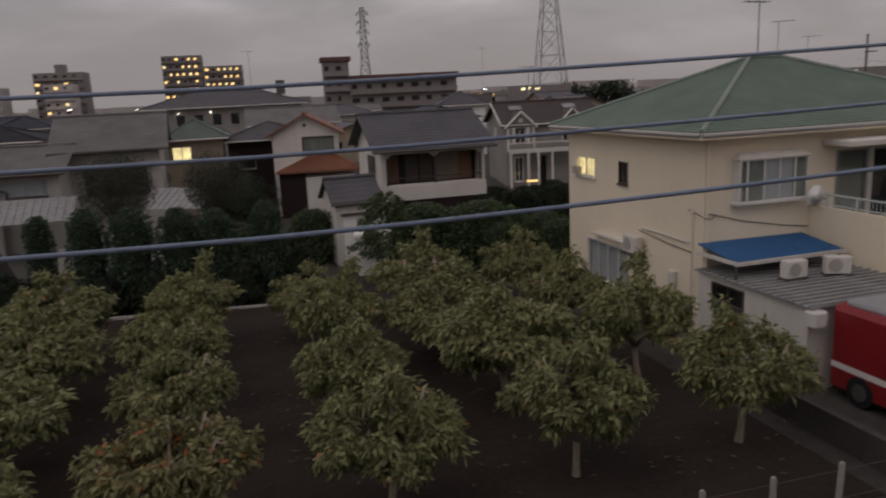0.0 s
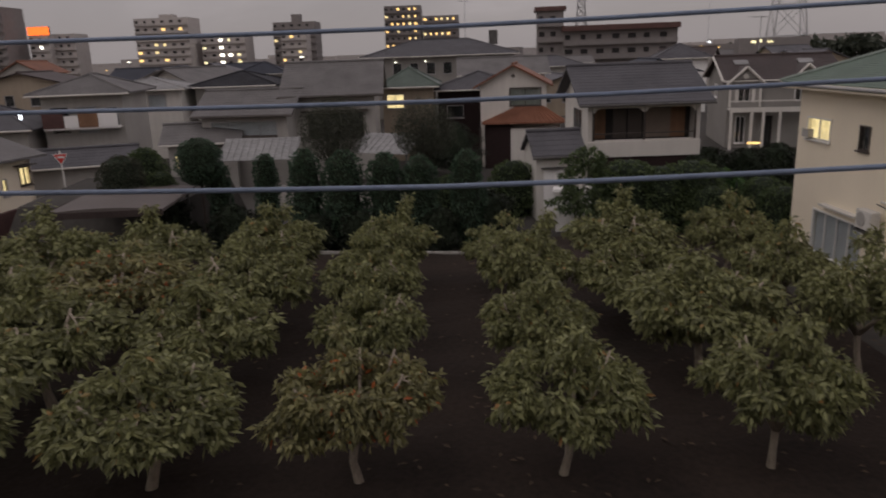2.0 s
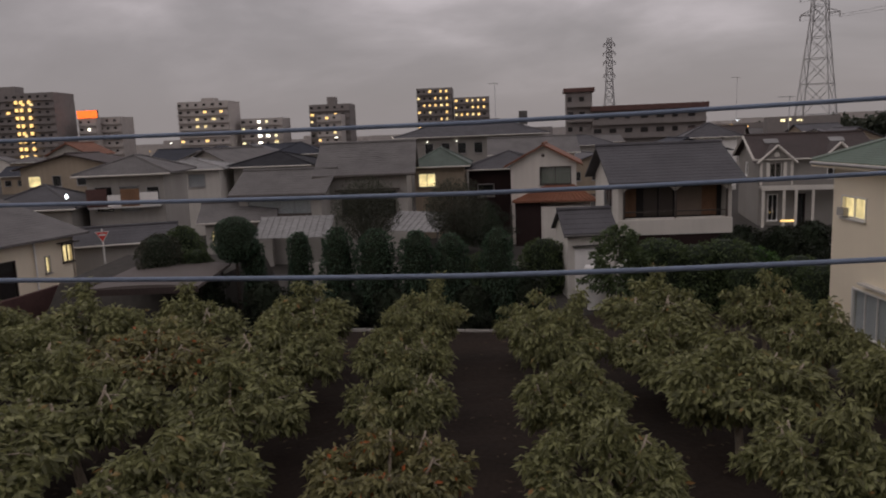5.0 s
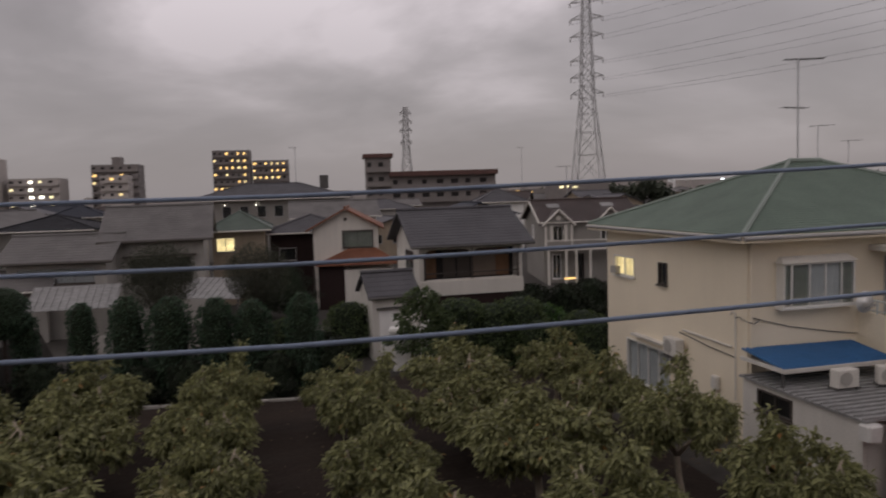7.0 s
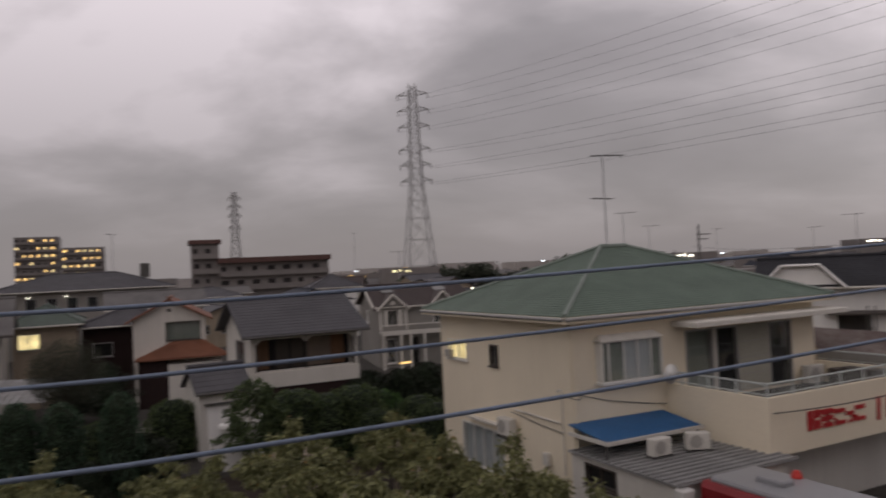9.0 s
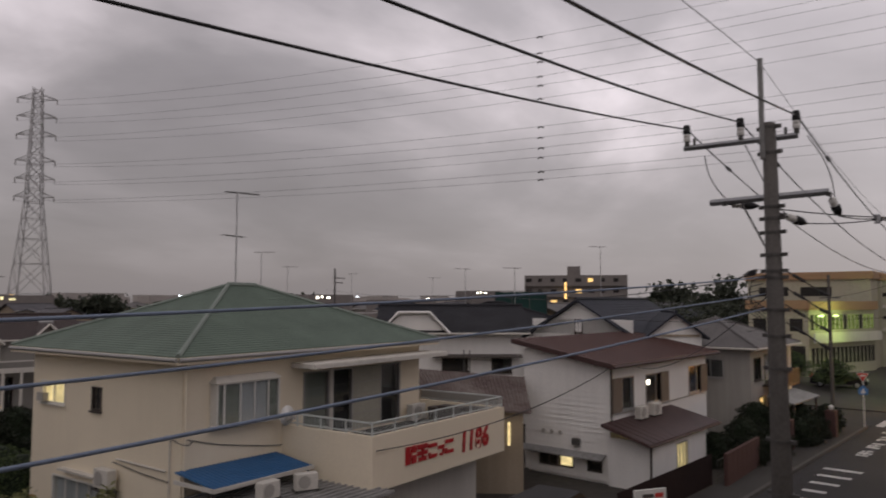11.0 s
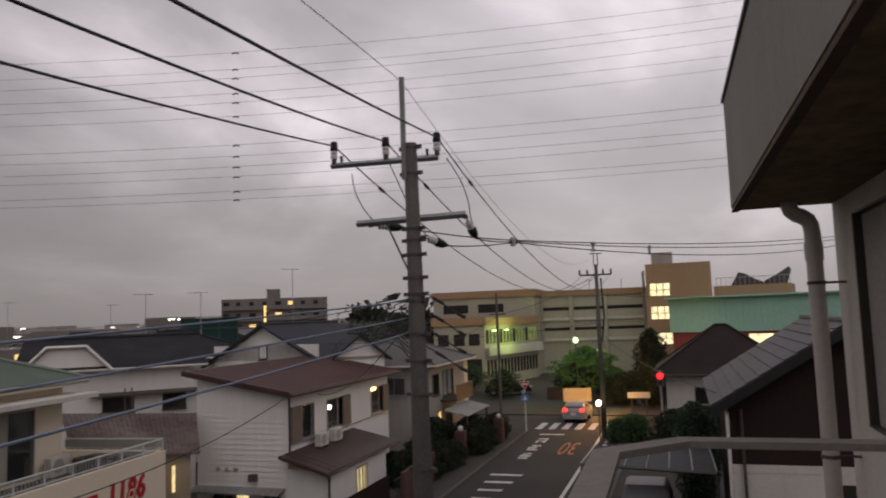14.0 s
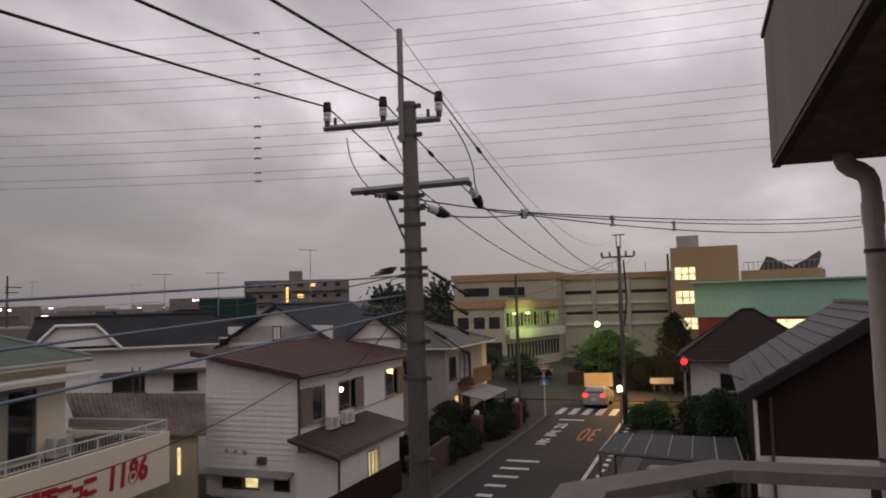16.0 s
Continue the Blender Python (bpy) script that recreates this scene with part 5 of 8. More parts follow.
for k in range(6):
    g = Geo().tube([(0.0, 0.16, 7.5 - 0.09 * k), (-0.1 - 0.04 * k, 0.3 + 0.03 * k, 7.45 - 0.1 * k), (-0.12, 0.34 - 0.03 * k, 7.2 - 0.08 * k), (0.0, 0.14, 7.0 - 0.07 * k)], 0.009, 5)
    part("service_cable", g, M_wire, pole, "looped black service cable")
    if k < 4:
        z = 7.62 - 0.27 * k
        g = Geo().tube([(0.1, -0.12, z), (0.18, -0.20, z - 0.08), (0.19, -0.215, z - 0.09), (0.27, -0.33, z - 0.18), (0.28, -0.345, z - 0.19), (0.38, -0.50, z - 0.33), (0.39, -0.515, z - 0.34), (0.46, -0.60, z - 0.40)], [0.01, 0.01, 0.026, 0.026, 0.012, 0.012, 0.028, 0.028], 6)
        part("service_cable", g, M_wire, pole, "black service cable with sleeves")
for k in range(3):
    part("service_cable", Geo().tube([(-0.1, 0.2, 7.62), (-0.35, 0.12, 7.60 - 0.03 * k), (-0.75 - 0.1 * k, 0.02, 7.56 - 0.04 * k)], [0.012, 0.022, 0.01], 6), M_wire, pole)


def line(name, label, pts, r, m, sag=0.0, n=24, category="cable", group=""):
    """A cable through points, sagging between each two."""
    out = []
    for a, b in zip(pts[:-1], pts[1:]):
        a, b = Vector(a), Vector(b)
        for i in range(n):
            f = i / n
            q = a.lerp(b, f)
            q.z -= sag * 4 * f * (1 - f)
            out.append(q)
    out.append(Vector(pts[-1]))
    return single(name, Geo().tube(out, r, 6), m, label, category, group=group, smooth=True)


# three sheathed telephone cables that pass right before the gallery
for z0, z1, r in ((7.5, 7.02, 0.010), (7.24, 6.71, 0.010), (7.02, 6.335, 0.012)):
    pts, far = [], Vector((PX - 0.1, PY + 0.1, z0))
    for i in range(61):
        s = i / 60
        x = far.x + (-32 - far.x) * s
        y = far.y + (x - far.x) * math.tan(radians(ROAD))
        k = (x - far.x) / (-1.2 - far.x)
        z = z0 + (z1 - z0) * (1 - max(1 - k, 0.0) ** 1.4)
        if k > 1:
            z = z1 + (z0 - z1) * min(1.0, ((k - 1) / 1.6) ** 2)
        pts.append((x, y, z))
    single("telephone_cable", Geo().tube(pts, r, 8), M_cablesheath, "blue-grey sheathed telephone cable", "cable", group="telephone cables along the street", smooth=True)
# power lines over the street
def hung(p, heading, slope, curve, length, n=40):
    """Places along a line that leaves p at a slope and straightens up with a steady curve."""
    c, s = math.cos(radians(heading)), math.sin(radians(heading))
    return [Vector((p.x + c * d, p.y + s * d, p.z + slope * d + curve * d * d)) for d in (length * i / n for i in range(n + 1))]


for k, p in enumerate(INS):
    single("power_line", Geo().tube(hung(p, (193.5, 194.8, 196.6)[k], (-0.134, -0.133, -0.138)[k], (0.0025, 0.0032, 0.0016)[k], 46), 0.014, 6), M_wire, "thick black power line over the street", "cable", group="power lines on the pole", smooth=True)
    fwd = Vector((43.8 + 0.25 * k, 13.2 - 0.75 * k, 9.5))
    line("power_line", "black power line towards the next pole", [p, fwd], 0.012, M_wire, 1.66, 24, group="power lines on the pole")
    d_ = (fwd - p).normalized()
    f = 2.0 / (fwd - p).length
    c = p.lerp(fwd, f) - Vector((0, 0, 6.64 * f * (1 - f)))
    d_ = (d_ - Vector((0, 0, 0.18))).normalized()
    single("line_sleeve", Geo().tube([c - d_ * 0.13, c - d_ * 0.1, c + d_ * 0.1, c + d_ * 0.13], [0.014, 0.03, 0.03, 0.014], 8), M_black, "short black sleeve on the power line", "cable sleeve", group="sleeves on the power lines")
mast_top = Vector((PX - 0.10, PY + 0.06, 10.88))
single("earth_wire", Geo().tube(hung(mast_top, 197.5, -0.105, -0.002, 26), 0.006, 5), M_hvwire, "thin grey earth wire from the mast top", "cable", smooth=True)
line("earth_wire", "thin grey earth wire from the mast top", [mast_top, (43.6, 12.5, 10.6)], 0.005, M_hvwire, 1.5, 24)
FAR = JOINT + Vector((math.cos(radians(-20)), math.sin(radians(-20)), 0)) * 16
for k, p in enumerate(STR):
    up_ = (0.10, 0.06, -0.03)[k]
    far = FAR + Vector((0, 0, (0.88, 0.78, 0.60)[k]))
    hub = JOINT + Vector((0, 0, 0.02 - 0.02 * k))
    line("branch_line", "black branch line off the pole", [p, hub], 0.011, M_wire, 0.03, 8, group="branch lines")
    line("branch_line", "black branch line over the yard", [hub, far], 0.011, M_wire, (0.16, 0.2, 0.3)[k], 24, group="branch lines")
clamp = thing("line_clamp", "small grey clamp joining the branch lines", "line clamp", *JOINT, -20)
part("plate", Geo().bevel_box(-0.05, -0.03, -0.09, 0.05, 0.03, 0.07, 0.01), M_steel, clamp)
part("bolt", Geo().tube([(-0.1, 0, -0.03), (0.1, 0, -0.03)], 0.02, 6), M_darksteel, clamp)
for f in (0.148, 0.275):
    q = JOINT.lerp(FAR, f) + Vector((0, 0, 0.0))
    single("line_spacer", Geo().box(-0.02, -0.02, -0.07, 0.02, 0.02, 0.12).box(-0.04, -0.03, -0.08, 0.04, 0.03, -0.04).box(-0.04, -0.03, 0.06, 0.04, 0.03, 0.09), M_steel, "small grey spacer on the branch lines", "spacer", q.x, q.y, q.z - 0.03, -20, group="branch line spacers")
line("service_line", "thin black service line down to the house", [(PX, PY, 7.3), (24.6, 18.2, 4.5)], 0.009, M_wire, 0.5)
line("service_line", "black service line between the clapboard and the cream house", [(23.1, 18.05, 4.62), (*at16(11.88 + 3.5, 16.6 - 3.68), 3.08)], 0.016, M_wire, 0.45)
line("service_line", "thin black service line to the houses behind", [(PX, PY, 7.55), (20, 22, 7.4), (34, 60, 8.2)], 0.009, M_wire, 0.3)

# ---- pylons and high-voltage lines ----


def pylon(name, label, x, y, yaw, base, waist, top, h1, h2, arms, r=0.16):
    h = thing(name, label, "pylon", x, y, 0, yaw)
    def half(z):
        return base + (waist - base) * z / h1 if z < h1 else waist + (top - waist) * (z - h1) / (h2 - h1)
    g = Geo()
    for sx, sy in ((-1, -1), (1, -1), (1, 1), (-1, 1)):
        g.tube([(sx * half(z), sy * half(z), z) for z in (0, h1 * 0.5, h1, h2)], [r * 1.2, r, r * 0.9, r * 0.7], 5)
    part("leg", g, M_tower, h)
    levels = [0.0]
    while levels[-1] < h2 - 1:
        levels.append(min(h2, levels[-1] + max(1.6, half(levels[-1]) * 1.9)))
    g = Geo()
    for a, b in zip(levels[:-1], levels[1:]):
        p, q = half(a), half(b)
        for k in range(4):
            c = [(-1, -1), (1, -1), (1, 1), (-1, 1)]
            (x0, y0), (x1, y1) = c[k], c[(k + 1) % 4]
            g.tube([(x0 * p, y0 * p, a), (x1 * q, y1 * q, b)], r * 0.5, 4)
            g.tube([(x1 * p, y1 * p, a), (x0 * q, y0 * q, b)], r * 0.5, 4)
            g.tube([(x0 * q, y0 * q, b), (x1 * q, y1 * q, b)], r * 0.5, 4)
    part("lattice", g, M_tower, h)
    for z, reach in arms:
        w = half(z)
        for s in (-1, 1):
            arm = part("crossarm", Geo().tube([(s * w, -w, z + 1.0), (s * reach, 0, z), (s * w, w, z + 1.0)], r * 0.6, 4), M_tower, h)
            part("tie", Geo().tube([(s * w, -w, z - 0.2), (s * reach, 0, z - 0.05), (s * w, w, z - 0.2)], r * 0.6, 4), M_tower, arm)
            part("insulator_string", Geo().tube([(s * reach, 0, z - 0.06), (s * reach, 0, z - 1.3)], r * 1.1, 5), M_tower, arm)
    return h


ARMZ = (56.2, 51.8, 47.3, 41.0, 36.6, 32.2)
pylon("pylon", "tall grey lattice pylon with six crossarms", 31.2, 197.6, -22, 4.6, 1.7, 0.9, 31.0, 59.0, [(z, 4.3) for z in ARMZ], 0.15)
pylon("antenna_tower", "far grey lattice antenna tower", -29.9, 338.8, 10, 3.6, 1.6, 0.9, 25.0, 47.0, [(44.5, 2.4), (40.5, 2.6), (36.5, 2.6), (31.0, 2.4)], 0.25)
HVM = (50.7, 46.5, 42.5, 35.6, 32.1, 28.2)
HVE = (55.0, 51.0, 46.3, 38.6, 34.6, 30.2)
for c in (0, 1):
    a0 = Vector((31.2 - 4.0 + 8.0 * c, 197.6 + 1.6 - 3.2 * c))
    mid = Vector((85.8, 81.9)) if c == 0 else Vector((91.5, 87.5))
    d_ = mid - a0
    for k in range(6):
        pts, z0, zm, ze, fe = [], ARMZ[k] - 1.3, HVM[k], HVE[k], 1.6
        for i in range(41):
            f = 2.1 * i / 40
            q = a0 + d_ * f
            # a sagging line through the pylon and two places further on
            z = z0 * (f - 1) * (f - fe) / fe + zm * f * (f - fe) / (1 - fe) + ze * f * (f - 1) / (fe * (fe - 1))
            pts.append((q.x, q.y, z))
        single("high_voltage_line", Geo().tube(pts, 0.026, 4), M_hvwire, "thin grey high-voltage line against the clouds", "power line", group="high-voltage lines")
        single("line_marker", Geo().tube([(-0.5, 0, -0.2), (0, 0, 0.02), (0.5, 0, -0.2)], 0.13, 5), M_darksteel, "small dark line spacer", "spacer", mid.x, mid.y, zm - 0.05, -60, group="line spacers")

# ---- houses behind the orchard ----
# the house with the loggia
h1 = house("loggia_house", "white house with a grey tiled roof and a dark loggia", -2.75, 33.2, 15.5, 4.95, 6.0, 4.65, 6.2, "gable_x", M_offwhite, M_darkroof,
           {"front": [(0.2, 4.75, 3.02, 4.4, None)], "left": [(2.6, 4.6, 3.05, 4.3, "dark")]}, over=0.48, trim=M_darksteel)
part("parapet_wall", Geo().bevel_box(-0.02, -0.12, 2.28, 4.97, -0.002, 2.96, 0.02), M_offwhite, h1, "white loggia parapet")
# dark sheet over the pale wall, imitating the shade under the parapet
part("lower_front", Geo().box(0.02, -0.06, 0, 4.93, -0.003, 2.27), M_brownw, h1, "dark overlay painted as the shade below the parapet")
# near-black panel: the loggia's depth of shade is put into its colour
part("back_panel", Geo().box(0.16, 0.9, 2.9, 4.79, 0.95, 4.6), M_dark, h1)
for a, b in ((0.3, 0.95), (3.9, 4.55)):
    part("shutter", Geo().box(a, 0.82, 3.0, b, 0.88, 4.35), M_wood, h1, "orange-brown wooden shutter")
for a in (1.3, 2.0, 2.75, 3.35):
    part("door_leaf", Geo().box(a, 0.84, 3.0, a + 0.05, 0.89, 4.35).box(a + 0.05, 0.85, 3.0, a + 0.6, 0.87, 4.3), M_shutter if a > 2.5 else M_darksash, h1)
for a in (0.2, 2.45, 4.68):
    part("post", Geo().box(a, -0.1, 3.0, a + 0.08, -0.02, 4.5), M_darksash, h1, "dark loggia post")
part("loggia_rail", Geo().box(0.2, -0.08, 3.28, 4.75, -0.04, 3.33), M_darksash, h1)
for i in range(2):
    g = Geo()
    a, b = 0.2 + 2.28 * i, 2.45 + 2.28 * i
    pts = [(a + (b - a) * k / 12, 4.2 + 0.25 * (1 - abs(2 * k / 12 - 1) ** 6)) for k in range(13)]
    for (p0, z0), (p1, z1) in zip(pts[:-1], pts[1:]):
        g.quad((p0, -0.13, z0), (p1, -0.13, z1), (p1, -0.13, 4.56), (p0, -0.13, 4.56))
        g.quad((p1, -0.05, z1), (p0, -0.05, z0), (p0, -0.05, 4.56), (p1, -0.05, 4.56))
        g.quad((p0, -0.05, z0), (p1, -0.05, z1), (p1, -0.13, z1), (p0, -0.13, z0))
    part("arched_valance", g, M_offwhite, h1)

# gable house with the terracotta skirt roof
h2 = house("gable_house", "white gabled house with a terracotta roof", -10.27, 45.25, 8, 4.06, 7, 4.95, 6.25, "gable_y", M_offwhite, M_orange,
           {"front": [(1.8, 3.75, 3.75, 4.85, "drape", M_darksash), (0.4, 1.75, 0.2, 2.2, "dark", M_darksash)], "left": [(2, 3.6, 3.8, 4.8, "dark")]}, over=0.4, trim=M_darksash)
skirt = part("skirt_roof", Geo().slab([(0.15, -1.25, 2.84), (5.25, -1.25, 2.84), (3.9, -0.002, 3.68), (2.2, -0.002, 3.68)], 0.1).slab([(0.15, -1.25, 2.84), (2.2, -0.002, 3.68), (0.15, -0.002, 2.84)], 0.1).slab([(5.25, -1.25, 2.84), (5.25, -0.002, 2.84), (3.9, -0.002, 3.68)], 0.1), M_orange, h2, "terracotta skirt roof")
for i in range(18):
    a = i / 17
    part("tile_roll", Geo().tube([(0.2 + 5.0 * a, -1.24, 2.86), (2.25 + 1.6 * a, -0.02, 3.69)], 0.05, 5), M_orange, skirt)
part("side_wing", Geo().box(4.06, -0.02, 0, 4.9, 3, 2.7).box(1.9, -1.0, 0, 4.8, -0.02, 2.45), M_offwhite, h2)
part("lower_front", Geo().box(0.3, -0.9, 0, 1.88, -0.02, 2.75), M_brownw, h2, "dark brown lower front")
part("gable_vent", Geo().disc((2.03, -0.02, 5.55), 0.11, (0, 1, 0), 12, 0.03), M_darksash, h2)
part("porch_post", Geo().box(0.0, -1.1, 0, 0.12, -0.98, 2.6), M_darksash, h2)
# wing behind the terracotta house
house("low_house", "low dark house behind the terracotta house", -14.5, 50.5, 10, 5.5, 6, 4.6, 5.7, "hip", M_brownw, M_darkroof, {"front": [(0.6, 1.8, 2.6, 3.5, "dark")]})

# garden shed
sh = house("garden_shed", "pale garden shed with a grey tiled roof", -4.61, 30.37, 20, 1.95, 2.5, 2.75, 3.62, "gable_x", M_offwhite, M_darkroof, {}, over=0.18, trim=M_darksteel)
part("door", Geo().box(0.3, -0.03, 0.3, 1.15, -0.002, 2.15), M_white, sh, "pale sliding door")
part("hood", Geo().box(0.2, -0.2, 2.2, 1.5, -0.002, 2.25), M_darksteel, sh)
gp = thing("gate_pillar", "broad white rendered gate pillar with a splayed cap", "gate pillar", -3.58, 28.5, 0, 6)
part("shaft", Geo().bevel_box(0, 0, 0, 0.86, 0.5, 1.36, 0.02), M_white, gp)
part("cap", Geo().loft([[(-0.04, -0.04, 1.362), (0.90, -0.04, 1.362), (0.90, 0.54, 1.362), (-0.04, 0.54, 1.362)], [(-0.12, -0.1, 1.60), (1.0, -0.1, 1.60), (1.0, 0.6, 1.60), (-0.12, 0.6, 1.60)], [(-0.08, -0.06, 1.70), (0.96, -0.06, 1.70), (0.96, 0.56, 1.70), (-0.08, 0.56, 1.70)]]), M_white, gp)
gp = thing("gate_pillar", "white gate pillar with a small gabled cap", "gate pillar", -2.62, 30.4, 0, 6)
part("shaft", Geo().bevel_box(0, 0, 0, 0.62, 0.6, 1.2, 0.02), M_white, gp)
part("cap", Geo().loft([[(-0.08, -0.08, 1.202), (0.72, -0.08, 1.202), (0.36, -0.08, 1.66)], [(-0.08, 0.68, 1.202), (0.72, 0.68, 1.202), (0.36, 0.68, 1.66)]]), M_white, gp)

# the big grey roof and its wing
h3 = house("grey_roof_house", "grey two-storey house with a large grey tiled roof", -20.1, 38.9, 18, 4.9, 6.5, 4.95, 6.75, "gable_x", M_greyw, M_greyroof,
           {"front": [(1.0, 4.2, 2.5, 3.9, "dark", M_darksash)]}, over=0.55, trim=M_darksash)
part("window_hood", Geo().box(0.7, -0.5, 4.0, 4.5, -0.002, 4.1), M_darksash, h3)
h3b = house("grey_wing", "grey mortar wing with a grey tiled roof", -24.3, 36.4, 10, 4.9, 4.2, 4.1, 5.35, "gable_x", M_greyw, M_greyroof,
            {"front": [(0.5, 4.3, 2.75, 3.75, "curtain", M_alu)]}, over=0.45, trim=M_darksash)
part("balcony_rail", Geo().box(0.4, -0.35, 2.5, 4.4, -0.3, 2.98), M_darksash, h3b)
aw = thing("metal_awning", "pale corrugated metal awning on posts", "awning", -21.7, 33.5, 0, 14)
sl = part("sheet", Geo().slab([(0, 0, 1.98), (4.1, 0, 1.98), (4.1, 1.7, 2.95), (0, 1.7, 2.95)], 0.03), M_greysheet, aw)
for i in range(12):
    part("rib", Geo().tube([(0.05 + i * 0.36, -0.01, 1.995), (0.05 + i * 0.36, 1.7, 2.965)], 0.025, 5), M_greysheet, sl)
for a in (0.1, 2.0, 3.95):
    part("post", Geo().box(a, 0.05, 0, a + 0.07, 0.12, 1.96), M_darksteel, aw)
aw2 = thing("metal_awning", "pale corrugated metal awning on posts", "awning", -15.6, 36.6, 0, -12)
sl = part("sheet", Geo().slab([(0, 0, 2.05), (3.6, 0, 2.05), (3.6, 1.8, 2.9), (0, 1.8, 2.9)], 0.03), M_greysheet, aw2)
for i in range(10):
    part("rib", Geo().tube([(0.05 + i * 0.38, -0.01, 2.065), (0.05 + i * 0.38, 1.8, 2.915)], 0.025, 5), M_greysheet, sl)
for a in (0.1, 3.45):
    part("post", Geo().box(a, 0.05, 0, a + 0.07, 0.12, 2.03), M_darksteel, aw2)

house("lit_window_house", "tan house with a greenish hip roof and one lit window", -17.45, 47.3, 14, 3.4, 5, 5.0, 6.15, "hip", M_tan, M_dullgreen, {"front": [(0.25, 1.45, 3.55, 4.5, "lit", M_alu, 2)]}, over=0.45)
h5 = house("long_apartment_house", "long dark-roofed apartment house with small lamps", -31.1, 80.1, 14, 16.6, 10, 6.95, 8.75, "hip", M_greyw2, M_darkroof,
           {"front": [(1.0 + 1.9 * i, 2.0 + 1.9 * i, 4.9, 6.2, "dark") for i in range(8)]}, over=0.7)
for x in (3.2, 6.6):
    part("corridor_lamp", Geo().disc((x, -0.12, 6.35), 0.06, (0, 1, 0), 10, 0.1), M_litwhite, h5, "lit round corridor lamp")
part("chimney", Geo().box(14.0, 4.0, 8.0, 15.0, 5.0, 9.6), M_darksteel, h5)
house("dark_hip_house", "grey house under a very dark hip roof", -34.2, 50.9, 14, 6.0, 6, 5.2, 6.25, "hip", M_greyw, M_blackroof, {"front": [(0.8, 1.8, 3.7, 4.7, "dark"), (3.6, 5.0, 3.7, 4.7, "dark")]})
h7 = house("white_hip_house", "white house with a grey hip roof and a brown balcony", -34.9, 36.2, 24, 4.6, 6, 5.45, 6.5, "hip", M_greyw, M_greyroof,
           {"front": [(0.4, 1.5, 3.1, 4.7, "dark"), (1.9, 3.1, 3.1, 4.7, "curtain"), (3.5, 4.3, 3.3, 4.6, "dark")]}, over=0.6)
part("balcony_panel", Geo().box(0.2, -0.8, 3.5, 1.4, -0.75, 4.6), M_brick, h7, "reddish brown balcony panel")
part("balcony_panel", Geo().box(2.2, -0.8, 3.5, 3.3, -0.75, 4.55), M_wood, h7)
part("balcony_floor", Geo().box(0.2, -0.75, 3.4, 4.4, -0.002, 3.5), M_white, h7)
part("balcony_front", Geo().box(3.32, -0.8, 3.5, 4.4, -0.75, 4.3).box(1.42, -0.8, 3.5, 2.18, -0.76, 4.2), M_white, h7)
house("white_roof_house", "pale house with a weathered light roof", -39.5, 46.9, 20, 5.7, 6, 5.2, 6.0, "hip", M_offwhite, M_greysheet, {"front": [(0.8, 1.6, 4.0, 4.8, "dark"), (3.3, 4.6, 3.8, 4.8, "curtain")]}, over=0.5)
house("orange_roof_house", "grey house with a faded orange gable roof", -71.0, 68.5, 20, 4.4, 7, 6.5, 7.9, "gable_y", M_greyw, M_orange, {"front": [(1.9, 2.4, 5.4, 6.0, "dark")]}, over=0.4)
h10 = house("corner_house", "single-storey cream house with a grey roof and lit windows", -40.4, 19.5, 0, 11.8, 8.9, 2.98, 4.95, "gable_y", M_cream, M_greyroof,
            {"right": [(8.15, 8.85 - 0.02, 1.62, 2.5, "lit", M_darksash, 2), (7.1, 7.4, 1.3, 2.1, "lit"), (1.5, 5.5, 0.5, 2.2, "dark", M_darksash)]}, over=0.55)
part("window_hood", Geo().box(11.802, 7.9, 2.56, 12.2, 8.9, 2.62), M_darksash, h10)
part("downpipe", Geo().tube([(11.9, 6.5, 2.9), (11.9, 6.5, 0)], 0.045, 8), M_white, h10)
single("boundary_wall", Geo().bevel_box(0, 0, 0, 0.15, 12.0, 1.25, 0.02), M_brick, "dark reddish boundary wall of the corner house", "wall", -24.6, 15.5, 0, 8, kind="structure")
cp = thing("carport", "low carport with a dull brown roof", "carport", -19.14, 19.2, 0, 18.7)
crown = [(3.8 * i / 8, 2.32 + 0.12 * math.sin(math.pi * i / 8) ** 0.7) for i in range(9)]
for (x0, z0), (x1, z1) in zip(crown[:-1], crown[1:]):
    part("roof_panel", Geo().slab([(x0, 0, z0), (x1, 0, z1), (x1, 4.1, z1 + 0.06), (x0, 4.1, z0 + 0.06)], 0.1), M_carport, cp)
part("fascia", Geo().box(-0.03, -0.04, 2.12, 3.83, -0.002, 2.34).box(-0.03, -0.002, 2.12, -0.002, 4.1, 2.36), M_choc, cp)
for a, b in ((0.15, 0.1), (3.5, 0.1), (0.15, 3.8), (3.5, 3.8)):
    part("post", Geo().box(a, b, 0, a + 0.08, b + 0.08, 2.2), M_darksteel, cp)
part("wall", Geo().box(-6.0, -0.9, 0, 0.2, -0.75, 1.5), M_brick, cp, "reddish boundary wall")

